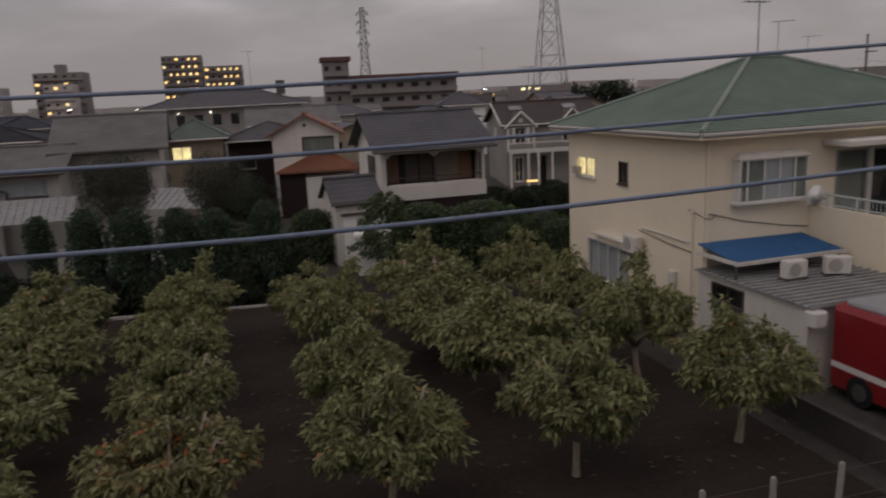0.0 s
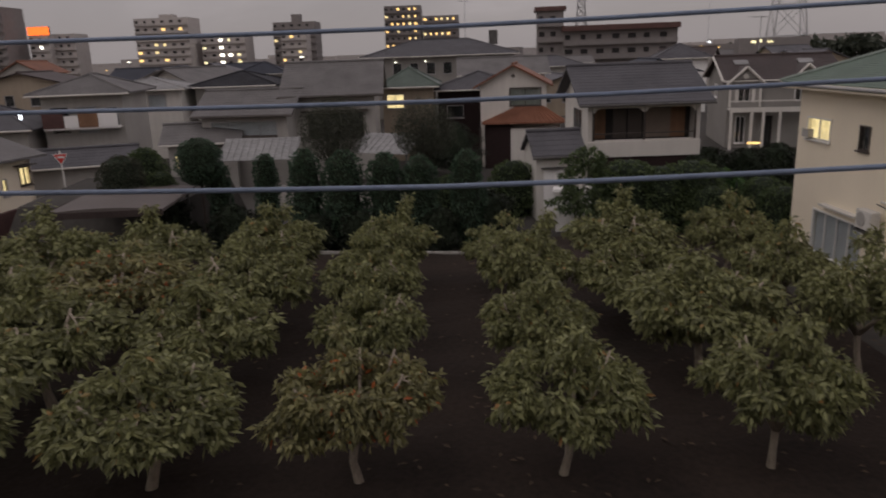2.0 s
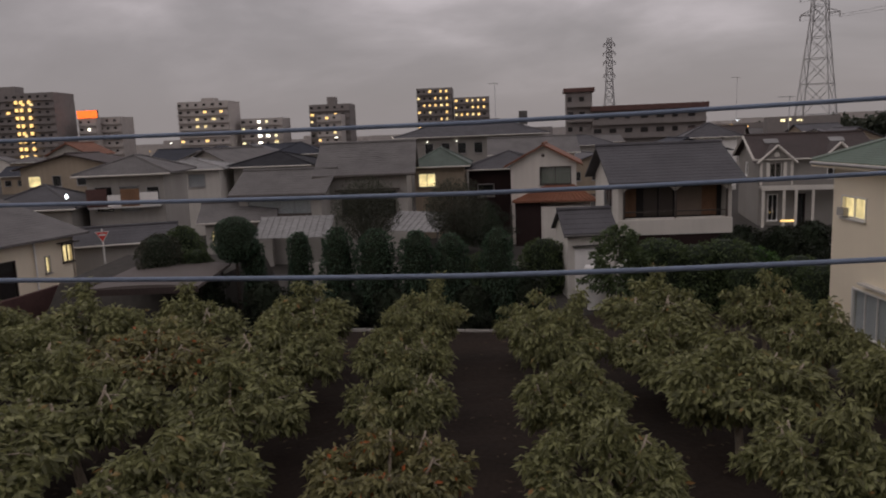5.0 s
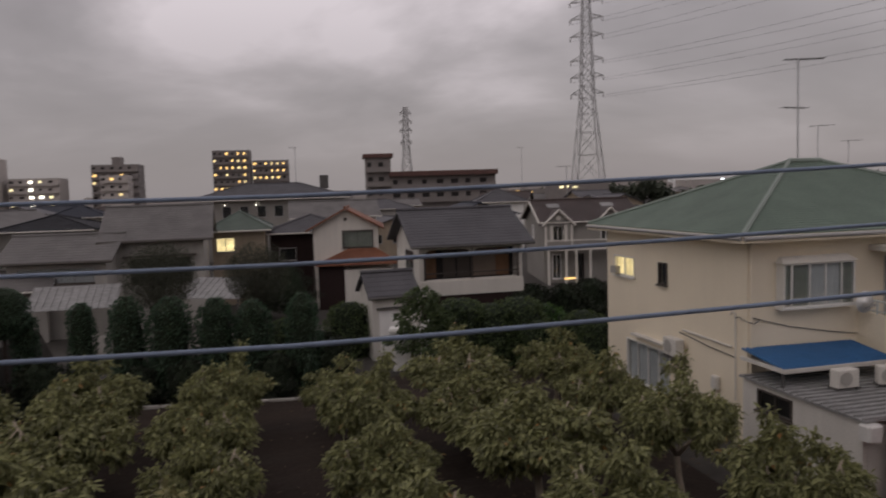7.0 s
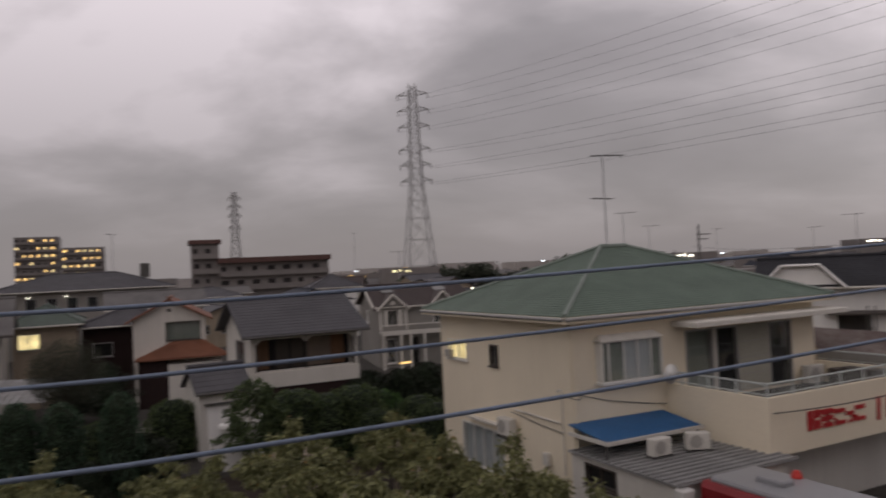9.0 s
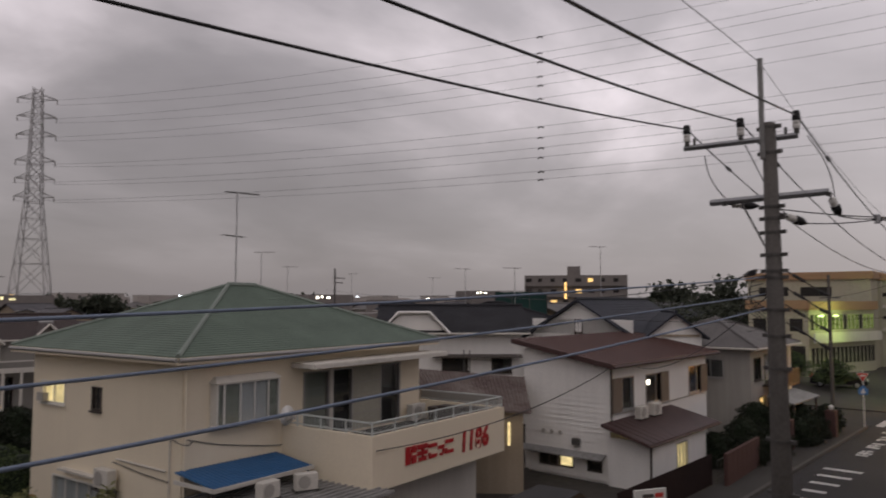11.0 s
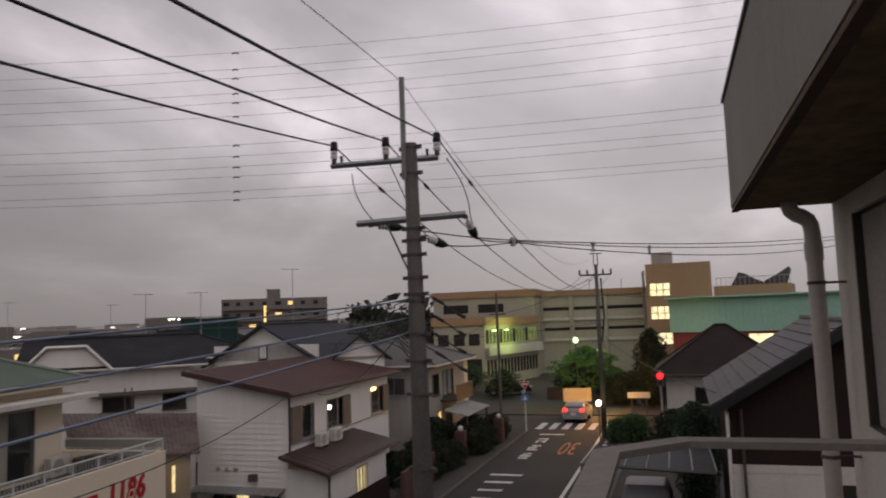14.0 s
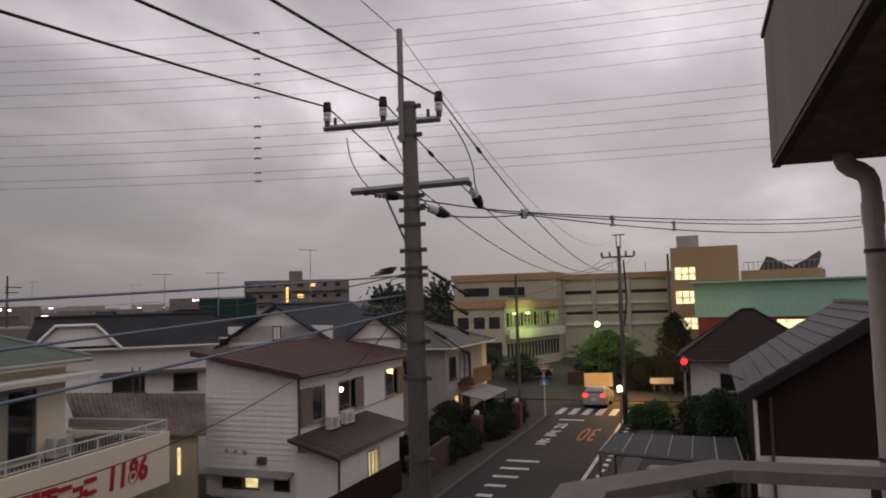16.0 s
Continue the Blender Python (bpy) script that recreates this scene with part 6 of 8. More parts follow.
house("low_roof_house", "low house under a dark tiled roof beside the corner house", -39.6, 33.0, 22, 5.0, 5, 3.6, 4.9, "hip", M_greyw, M_darkroof, {"front": [(2.0, 2.9, 2.2, 2.9, "warm", M_darksash)]}, over=0.5)
house("storage_shed", "long low shed with a dull dark roof", -31.6, 30.4, 33, 5.6, 2.6, 1.95, 2.7, "gable_x", M_greyw, M_darkroof, {}, over=0.35)
house("side_annexe", "low grey annexe with one narrow lit window", -25.4, 34.6, 25, 3.6, 3.2, 2.75, 3.65, "gable_x", M_greyw, M_greyroof, {"front": [(0.3, 0.5, 1.3, 2.2, "lit", M_alu, 1), (1.6, 2.8, 1.4, 2.3, "dark", M_alu, 2)]}, over=0.4)
# gabled house with white trim
h11 = house("trimmed_house", "beige clapboard house with white trim and a brown roof", 5.05, 54.75, 5, 7.2, 8, 4.62, 6.15, "gable_x", M_greyw2, M_choc,
            {"front": [(0.66, 1.46, 3.15, 4.3, "dark", M_white, 2), (0.6, 1.25, 0.3, 2.15, "dark", M_white, 2), (2.3, 3.0, 0.1, 2.15, "dark", M_brownw), (4.3, 5.1, 3.15, 4.2, "dark", M_white, 2)], "left": [(3.0, 3.9, 3.2, 4.2, "dark", M_white, 1)]}, over=0.38, trim=M_offwhite)
for a, b, c in ((0.0, 2.12, 5.42), (3.9, 6.0, 5.5)):
    mid = (a + b) / 2
    dm = part("front_gable", Geo().add([(a, -0.3, 4.42), (b, -0.3, 4.42), (mid, -0.3, c), (a, 1.2, 4.42), (b, 1.2, 4.42), (mid, 1.8, c)], [(0, 1, 2), (5, 4, 3), (0, 3, 4, 1)]), M_greyw2, h11)
    part("gable_roof", Geo().slab([(a - 0.16, -0.5, 4.36), (mid, -0.5, c + 0.1), (mid, 2.4, c + 0.1), (a - 0.16, 1.4, 4.36)], 0.08).slab([(mid, -0.5, c + 0.1), (b + 0.16, -0.5, 4.36), (b + 0.16, 1.4, 4.36), (mid, 2.4, c + 0.1)], 0.08), M_choc, dm)
    part("barge_board", Geo().tube([(a - 0.2, -0.53, 4.3), (mid, -0.53, c + 0.06)], 0.085, 4).tube([(mid, -0.53, c + 0.06), (b + 0.2, -0.53, 4.3)], 0.085, 4), M_offwhite, dm)
    part("round_vent", Geo().disc((mid, -0.32, 4.85), 0.17, (0, 1, 0), 14, 0.04), M_offwhite, dm)
part("barge_board", Geo().tube([(-0.42, -0.42, 4.56), (-0.42, 4.0, 6.1)], 0.09, 4).tube([(-0.42, 4.0, 6.1), (-0.42, 8.4, 4.56)], 0.09, 4), M_offwhite, h11, "white verge board")
for a in (0.0, 1.96):
    part("corner_board", Geo().box(a, -0.34, 2.8, a + 0.16, -0.302, 4.4), M_offwhite, h11)
part("bay_wall", wall(1.8, 1.62, 0.28, [(0.5, 1.3, 0.35, 1.5)], Matrix.Translation((0.16, -0.30, 2.8))), M_greyw2, h11)
for a in (0.42, 1.48):
    part("shutter_leaf", Geo().bevel_box(a, -0.36, 3.1, a + 0.22, -0.302, 4.34, 0.01), M_offwhite, h11, "white louvred shutter leaf")
part("porch_beam", Geo().box(-0.05, -1.35, 2.52, 6.9, -1.2, 2.78).box(-0.05, -1.2, 2.66, 6.9, -0.35, 2.76), M_offwhite, h11)
for a in (0.0, 1.3, 2.05, 3.1, 4.6, 6.7):
    part("porch_post", Geo().box(a, -1.34, 0, a + 0.16, -1.2, 2.518), M_offwhite, h11)
part("balcony_rail", Geo().box(-0.05, -1.33, 2.784, 6.9, -1.27, 2.84).box(-0.05, -1.33, 3.22, 6.9, -1.25, 3.3), M_offwhite, h11)
for i in range(40):
    part("baluster", Geo().box(0.0 + i * 0.172, -1.32, 2.844, 0.05 + i * 0.172, -1.28, 3.216), M_greyw2, h11)
for a in (0.75, 5.0):
    part("skylight", Geo().slab([(a, 2.2, 5.62), (a + 0.95, 2.2, 5.62), (a + 0.95, 2.9, 5.88), (a, 2.9, 5.88)], 0.05), M_greysheet, h11)
single("garden_lamp", Geo().bevel_box(-0.4, -0.08, 0, 0.4, 0.08, 0.13, 0.03), M_litwarm, "lit low garden lamp before the porch", "lamp", 6.6, 52.3, 0.55, 5)
house("far_white_house", "far white house with a grey hip roof", 0.56, 84.9, 5, 5.2, 6, 5.8, 7.3, "hip", M_white, M_darkroof, {"front": [(1.2, 2.4, 4.2, 5.2, "dark")]})

# ---- far blocks with lit windows ----


def block(name, label, x, y, yaw, w, d, h, wm, lit, seed, lit_m, floor_h=2.95, bay=3.1, top=None):
    """A tall flat block: its body, a slab and parapet for each floor, windows that are lit or dark."""
    rng = np.random.default_rng(seed)
    b = thing(name, label, "apartment block", x, y, 0, yaw)
    part("body", Geo().box(0, 0, 0, w, d, h), wm, b)
    n, k = int(h / floor_h), max(2, int(w / bay))
    for f in range(n):
        z = h - (f + 1) * floor_h
        if z < 3.5:
            break
        part("balcony", Geo().box(0.1, -0.9, z, w - 0.1, -0.002, z + 0.9), wm, b)
        for i in range(k):
            a = 0.35 + (w - 0.7) * i / k
            on = rng.uniform() < lit
            part("window", Geo().box(a, -0.08, z + 1.1, a + (w - 0.7) / k * rng.uniform(0.28, 0.5), -0.004, z + 2.0), lit_m[int(rng.integers(0, len(lit_m)))] if on else M_dark, b, "lit window" if on else "")
    if top:
        part("roof_house", Geo().box(w * top[0], d * 0.3, h, w * top[1], d * 0.7, h + top[2]), wm, b)
    return b


LW = [M_litwarm, M_sheer, M_litwarm]
block("apartment_tower", "dark apartment tower with rows of warm lit windows", -262.0, 216.0, 14, 35.6, 14, 29.4, M_hazedark, 0.12, 1, LW, top=(0.3, 0.5, 3))
for x in (20.4, 22.4, 25.6):
    for k in range(8):
        q = Matrix.Translation((-262.0, 216.0, 0)) @ pose(0, 0, 0, 0, 0, 14) @ Vector((x, -1.0, 4.6 + 2.95 * k))
        single("stair_light", Geo().box(0, -0.1, 0, 1.3, 0.0, 1.25), M_litwarm, "lit stair landing of the dark apartment tower", "window", q.x, q.y, q.z, 14, "stair landing lights")
block("sign_tower", "narrow pale tower under a glowing orange sign", -224.0, 231.9, 14, 7.4, 8, 19.2, M_hazewall, 0.2, 2, [M_litwhite])
sg = thing("roof_sign", "glowing red-orange roof sign", "sign", -223.7, 231.9, 19.2, 14)
part("panel", Geo().bevel_box(-0.4, -0.3, 0.1, 7.6, 0.5, 3.0, 0.2), M_litsign, sg)
part("frame", Geo().box(-0.6, 0.5, 0, 7.8, 0.8, 3.1), M_darksteel, sg)
block("striped_block", "low block with orange-brown floor bands", -219.1, 237.0, 14, 9.5, 10, 19.6, M_hazewall, 0.1, 3, LW)
block("apartment_tower", "pale apartment tower with warm lit windows", -197.6, 258.3, 14, 21.5, 14, 25.0, M_hazewall, 0.38, 4, LW, top=(0.4, 0.65, 1.5))
block("office_block", "low pale block with yellowish lit windows", -176.3, 270.9, 14, 18, 12, 17.4, M_hazewall, 0.5, 5, [M_litschool, M_litwhite])
block("apartment_tower", "dark apartment tower with a roof house", -151.0, 284.8, 14, 17.5, 13, 22.4, M_hazedark, 0.25, 6, LW, top=(0.4, 0.6, 3.2))
block("pale_block", "pale low block before the apartment tower", -140.0, 270.0, 14, 10, 8, 17.5, M_hazewall, 0.3, 66, LW)
block("apartment_tower", "apartment tower with many warm lit windows", -108.2, 302.2, 14, 15.3, 13, 27.6, M_hazedark, 0.55, 7, LW, bay=2.4)
block("apartment_tower", "apartment tower with many orange lit windows", -92.8, 306.8, 14, 15.2, 13, 23.2, M_hazedark, 0.55, 8, LW, bay=2.4)
block("stair_tower", "brownish stair tower of a far block", -21.7, 148.6, 10, 5.1, 6, 14.6, M_hazedark, 0.0, 9, LW)
single("roof_overhang", Geo().bevel_box(-0.5, -0.5, 0, 5.6, 6.5, 0.8, 0.1), M_brownroof, "brown overhanging roof slab of the stair tower", "roof", -21.7, 148.6, 14.6, 10)
b12 = block("balcony_block", "long pale block with a brown roof edge", -16.6, 148.5, 10, 21.7, 9, 10.6, M_hazedark, 0.10, 10, [M_litwarm], floor_h=2.7)
part("roof_edge", Geo().box(-0.3, -1.2, 10.6, 22.0, 9.2, 11.6), M_brownroof, b12, "brown roof edge")
block("far_apartments", "far grey apartment slab with corridor lights", 134.4, 134.8, -48.7, 26.0, 9, 13.6, M_hazedark, 0.1, 12, [M_litwarm], floor_h=2.8, top=(0.42, 0.55, 2.4))
single("stair_light", Geo().box(0, -1.1, 0, 0.6, -0.95, 4.4), M_litwarm, "lit stairwell of the far apartment slab", "window", 141.2, 127.2, 7.4, -48.7)
cage = thing("green_net_cage", "dark green netted cage on a far roof", "net", 47.7, 51.7, 5.6, -44)
part("net", Geo().box(0.05, 0.05, 0, 4.95, 6, 2.35), M_net, cage)
for a in (0.0, 1.6, 3.3, 4.95):
    part("post", Geo().box(a, -0.02, 0, a + 0.07, 0.05, 2.45), M_darksteel, cage)
part("top_rail", Geo().box(0, -0.02, 2.4, 5.02, 0.05, 2.47), M_darksteel, cage)

# ---- the many roofs further off ----
rng = np.random.default_rng(77)
roofs = [M_darkroof, M_greyroof, M_darkroof, M_blueroof_tile, M_choc, M_greyroof]
walls = [M_greyw, M_tan, M_greyw, M_tan, M_offwhite]
taken = [(-70, 71), (-36, 39), (-31, 33), (-44, 38), (-21, 40), (-17, 48), (-31, 52), (-35, 36), (-39, 48), (-47, 47), (-30, 22), (-8, 47), (-12, 52), (0, 36), (5, 46), (8, 58), (-23, 83), (3, 87), (-17, 21), (-22, 36)]
count = 0
for tries in range(900):
    if count >= 95:
        break
    side = rng.uniform()
    az = rng.uniform(-62, 8) if side < 0.6 else rng.uniform(8, 58)
    dist = rng.uniform(50, 240) ** 1.0
    if az > 8 and dist < 62:
        continue
    if -9 < az < 8 and dist < 70:
        continue
    if az < -5 and dist < 68:
        continue
    if 40 < az and dist < 75:
        continue
    x, y = math.sin(radians(az)) * dist, math.cos(radians(az)) * dist
    if any((x - a) ** 2 + (y - b) ** 2 < 95 for a, b in taken) or (-35 < x < -12 and 76 < y < 98) or (-24 < x < 8 and 140 < y < 165) or (42 < x < 56 and 44 < y < 62):
        continue
    taken.append((x, y))
    count += 1
    w, d = rng.uniform(6, 9.5), rng.uniform(6, 8)
    eave = rng.uniform(4.6, 5.6) if rng.uniform() < 0.75 else rng.uniform(3.0, 3.6)
    ridge = min(eave + rng.uniform(1.1, 1.7), 7.0)
    holes = []
    for k in range(int(rng.integers(2, 4))):
        s = 0.6 + k * 2.2
        if s + 1.2 < w:
            holes.append((s, s + rng.uniform(0.8, 1.3), eave - 1.7, eave - 0.7, "lit" if rng.uniform() < 0.13 else ("curtain" if rng.uniform() < 0.3 else "dark"), M_alu, 1))
    house("town_house", "distant house with a dark tiled roof", x - w / 2, y - d / 2, float(rng.choice([14, -12, 16, 20, -70 + 90 * (az < 0)])), w, d, eave, ridge, ("hip", "gable_x", "gable_y")[int(rng.integers(0, 3))],
          walls[int(rng.integers(0, 5))], roofs[int(rng.integers(0, 6))], {"front": holes}, over=0.5, lapped=0.0, group="distant town houses")
# street lamps and lit signs of the town
for k in range(70):
    az, dist = rng.uniform(-60, 60), rng.uniform(70, 420)
    z = rng.uniform(4.0, 6.0) if dist < 250 else rng.uniform(5, 9)
    s = 0.10 + dist / 900
    mm = [M_litwhite, M_litwarm, M_litwhite, M_litcool][int(rng.integers(0, 4))]
    x, y = math.sin(radians(az)) * dist, math.cos(radians(az)) * dist
    if (-24 < x < 8 and 140 < y < 165):
        continue
    lamp = thing("town_lamp", "distant lit street lamp", "lamp", x, y, 0, -az, "distant lamps")
    part("pole", Geo().tube([(0, 0, 0), (0, 0, z)], 0.06, 5), M_darksteel, lamp)
    part("lantern", Geo().bevel_box(-s * rng.uniform(0.8, 2.2), -s * 0.4, z, s * 1.2, s * 0.4, z + s * 0.55, s * 0.12), mm, lamp)
for x, y, w, z, mm, nm in ((8, 178, 7, 6.4, M_litwarm, "bright shop front"), (22, 205, 8, 6.2, M_litschool, "bright shop front"), (95, 205, 9, 6.6, M_litschool, "lit hall front"), (104, 180, 8, 6.0, M_litwhite, "lit hall front"), (-60, 260, 10, 8, M_litschool, "bright shop front"), (81.0, 148.5, 4, 7.6, M_litwhite, "white lit hall"), (85.2, 122.5, 4.5, 6.4, M_litschool, "yellow lit shop"), (39.8, 63.2, 1.6, 4.9, M_litwarm, "warm lit porch"), (157, 180, 5, 9.4, M_litwhite, "white lit hall"), (17.5, 149, 4, 7.2, M_litschool, "yellow lit shop")):
    sf = thing("lit_shop", "distant " + nm + " glowing in the dusk", "shop", x, y, 0, 0, "distant shop fronts")
    part("hall", Geo().box(-2, 0, 0, w + 6, 8, z + 0.9), M_hazedark, sf)
    for i in range(3):
        a = w * (0.02 + 0.34 * i)
        part("window", Geo().bevel_box(a, -0.1, z + 0.1 * (i % 2), a + w * (0.2, 0.12, 0.24)[i], -0.004, z + (0.45, 0.6, 0.35)[i], 0.03), mm, sf)
# flat skyline of the city, beyond everything else
cs = Geo()
for k in range(260):
    az, dist = rng.uniform(-75, 110), rng.uniform(420, 1100)
    w, hh = rng.uniform(12, 40), rng.uniform(6, 11) + (dist - 400) * 0.006 * rng.uniform(0, 1.2)
    x, y = math.sin(radians(az)) * dist, math.cos(radians(az)) * dist
    m_ = Matrix.Translation((x, y, 0)) @ pose(0, 0, 0, 0, 0, float(rng.uniform(0, 90)))
    cs.box(-w / 2, -6, 0, w / 2, 6, hh, m_)
single("far_town", cs, M_hazewall, "flat pale skyline of low far buildings", "town", kind="stuff")
# wooded ridge
def woods(name, x0, y0, x1, y1, n, h, seed, label, leaf=1.7):
    rng = np.random.default_rng(seed)
    f = rng.uniform(0, 1, n)
    bump = h * (0.55 + 0.3 * np.sin(f * 17 + seed) + 0.25 * np.sin(f * 41 + 2 * seed))
    c = np.stack([x0 + (x1 - x0) * f + rng.normal(0, 2.0, n), y0 + (y1 - y0) * f + rng.normal(0, 2.0, n), 2 + bump * rng.uniform(0.0, 1.0, n) ** 0.5], 1)
    o = rng.normal(0, 1, (n, 3))
    o /= np.linalg.norm(o, axis=1)[:, None]
    me = leaf_mesh(name, c, o, leaf, leaf * 0.76, 0.1, rng, M_wood_far)
    ob = part(name, me, None, None)
    return tagged(ob, label, "woods", kind="stuff")


woods("far_woods", 20, 218, 110, 203, 6000, 7.0, 3, "dark wooded ridge behind the town")
woods("far_woods", 150, 108, 172, 84, 3000, 10, 5, "dark trees beside the far apartments")
woods("far_woods", 62, 50, 74, 42, 14000, 4.9, 6, "leafy trees behind the blue-tiled house", 0.36)
for x, y, z0, z1, tr in ((7.5, 60, 6.5, 8.9, 40), (24.3, 53.0, 5.5, 10.95, 150), (33.7, 67.4, 5.5, 10.6, 150), (57.5, 94.2, 5.5, 11.2, 150), (61.5, 79.4, 5.5, 10.3, 150), (45.7, 53.7, 5.5, 10.25, -20), (43.7, 44.8, 5.5, 9.95, -20), (48.6, 39.5, 5.5, 11.7, -20), (-22, 90, 7.5, 13.2, 60), (8, 120, 7, 14.0, 40)):
    antenna("tv_antenna", "thin television antenna over a distant roof", x, y, z0, z1, 0, [(z1 - 0.05, 1.6, tr, 8)], 0.03)

fpole = thing("far_electricity_pole", "far thin electricity pole with short crossarms", "electricity pole", 47.9, 82.5, 0, 20)
part("shaft", Geo().tube([(0, 0, 0), (0, 0, 11.3)], [0.16, 0.1], 8), M_darksteel, fpole)
for z, w_ in ((10.0, 1.3), (9.4, 1.0)):
    part("crossarm", Geo().box(-0.3, -0.05, z, w_ * 1.6, 0.05, z + 0.12), M_darksteel, fpole)

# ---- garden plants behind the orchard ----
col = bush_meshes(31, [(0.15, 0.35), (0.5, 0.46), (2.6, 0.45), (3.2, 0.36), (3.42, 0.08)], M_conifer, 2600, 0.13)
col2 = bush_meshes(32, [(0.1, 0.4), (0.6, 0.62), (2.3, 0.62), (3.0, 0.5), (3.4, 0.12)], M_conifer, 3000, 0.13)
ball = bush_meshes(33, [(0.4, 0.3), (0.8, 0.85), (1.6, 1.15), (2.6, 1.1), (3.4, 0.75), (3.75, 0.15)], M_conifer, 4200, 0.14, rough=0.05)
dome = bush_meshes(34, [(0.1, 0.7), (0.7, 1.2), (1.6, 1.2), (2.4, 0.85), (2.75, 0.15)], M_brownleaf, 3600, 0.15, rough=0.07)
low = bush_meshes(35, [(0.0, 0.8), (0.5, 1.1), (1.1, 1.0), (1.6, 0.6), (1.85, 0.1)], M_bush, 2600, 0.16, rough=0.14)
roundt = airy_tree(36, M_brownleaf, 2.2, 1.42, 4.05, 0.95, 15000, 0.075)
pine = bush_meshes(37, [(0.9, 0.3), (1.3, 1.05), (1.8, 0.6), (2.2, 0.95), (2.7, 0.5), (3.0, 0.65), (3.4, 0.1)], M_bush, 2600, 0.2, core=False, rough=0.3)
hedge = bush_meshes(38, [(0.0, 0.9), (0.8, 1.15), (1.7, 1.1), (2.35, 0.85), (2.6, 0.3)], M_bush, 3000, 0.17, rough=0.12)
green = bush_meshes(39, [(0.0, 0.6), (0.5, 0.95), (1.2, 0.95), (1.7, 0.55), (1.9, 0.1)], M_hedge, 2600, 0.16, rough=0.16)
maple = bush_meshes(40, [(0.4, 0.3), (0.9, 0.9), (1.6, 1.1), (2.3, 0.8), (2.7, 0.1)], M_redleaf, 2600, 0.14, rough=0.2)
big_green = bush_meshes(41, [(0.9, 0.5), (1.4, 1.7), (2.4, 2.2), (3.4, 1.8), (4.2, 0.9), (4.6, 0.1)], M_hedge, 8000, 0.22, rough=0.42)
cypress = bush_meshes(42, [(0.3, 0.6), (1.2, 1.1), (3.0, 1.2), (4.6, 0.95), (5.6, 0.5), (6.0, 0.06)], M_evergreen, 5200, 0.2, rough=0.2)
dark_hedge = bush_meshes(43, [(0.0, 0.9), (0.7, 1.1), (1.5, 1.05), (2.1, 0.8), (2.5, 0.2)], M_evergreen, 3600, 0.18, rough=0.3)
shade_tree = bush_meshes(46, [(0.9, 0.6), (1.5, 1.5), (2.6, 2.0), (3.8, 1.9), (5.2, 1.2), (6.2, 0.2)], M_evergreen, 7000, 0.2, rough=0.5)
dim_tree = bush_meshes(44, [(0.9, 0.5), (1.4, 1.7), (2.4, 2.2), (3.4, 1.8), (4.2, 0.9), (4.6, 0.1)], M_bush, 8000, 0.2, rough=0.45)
TOPI = "clipped dark green conifer column"
for k, (x, y, top_, r_) in enumerate(((-15.90, 24.46, 3.28, 0.40), (-14.02, 24.70, 3.57, 0.41), (-12.49, 24.90, 3.75, 0.61), (-11.03, 25.08, 3.68, 0.71), (-9.46, 25.28, 3.58, 0.64), (-8.18, 25.45, 3.45, 0.63), (-6.46, 25.67, 3.62, 0.58))):
    h = plant("topiary_column", TOPI if r_ < 0.5 else "broad clipped dark green conifer column", "topiary", col if r_ < 0.5 else col2, x, y, 0, 40 * k, 1.0, "clipped conifer row")
    h.scale = (r_ / (0.46 if r_ < 0.5 else 0.62), r_ / (0.46 if r_ < 0.5 else 0.62), top_ / 3.42)
for k, (x, y, s) in enumerate(((-14.9, 23.6, 0.72), (-10.2, 24.5, 0.6), (-11.9, 24.2, 0.55), (-7.3, 25.1, 0.62), (-17.6, 23.4, 0.8), (-6.0, 26.6, 0.8))):
    plant("low_shrub", "low dark clipped shrub at the orchard edge", "shrub", dark_hedge, x, y, 0, 71 * k, s, "low shrubs")
bt = plant("topiary_ball", "large dark green clipped ball tree", "topiary", ball, -16.35, 24.0, 2.3, 0, 0.72, trunk=0.8)
bt.scale = (0.72, 0.72, 0.52)
part("stem", Geo().tube([(0, 0, -4.4), (0, 0, 0.6)], 0.09, 8), M_darkbark, bt)
plant("round_shrub", "brownish olive rounded shrub behind the carport", "shrub", dome, -19.3, 23.3, 1.75, 0, 0.70, trunk=0.3)
plant("round_shrub", "dark green rounded shrub behind the carport", "shrub", hedge, -18.15, 24.0, 1.7, 0, 0.48)
plant("round_shrub", "yellowish green loose shrub beside the house", "shrub", low, -20.6, 26.4, 2.25, 0, 0.72)
bank = Geo()
bank.loft([[(-24.5, 22.2, 0), (-17.0, 22.4, 0), (-16.6, 28.0, 0), (-24.5, 27.6, 0)], [(-24.0, 22.9, 1.7), (-17.3, 23.0, 1.75), (-17.0, 27.0, 2.3), (-24.0, 26.8, 2.2)]])
single("planted_bank", bank, M_ground, "dark planted earth bank behind the carport", "bank", kind="structure")
for x, y, turn, s in ((-12.6, 28.1, 0, 1.0), (-9.35, 30.0, 90, 0.96)):
    h = thing("round_tree", "thin-leaved brown-green round-headed tree", "tree", x, y, 0, turn, "round-headed trees")
    h.scale = (s, s, s)
    part("crown", roundt[0], None, h)
    part("trunk", roundt[1], None, h)
plant("garden_pine", "loosely clipped garden pine", "tree", pine, -2.3, 27.7, 0, 0, 1.0, trunk=1.2)
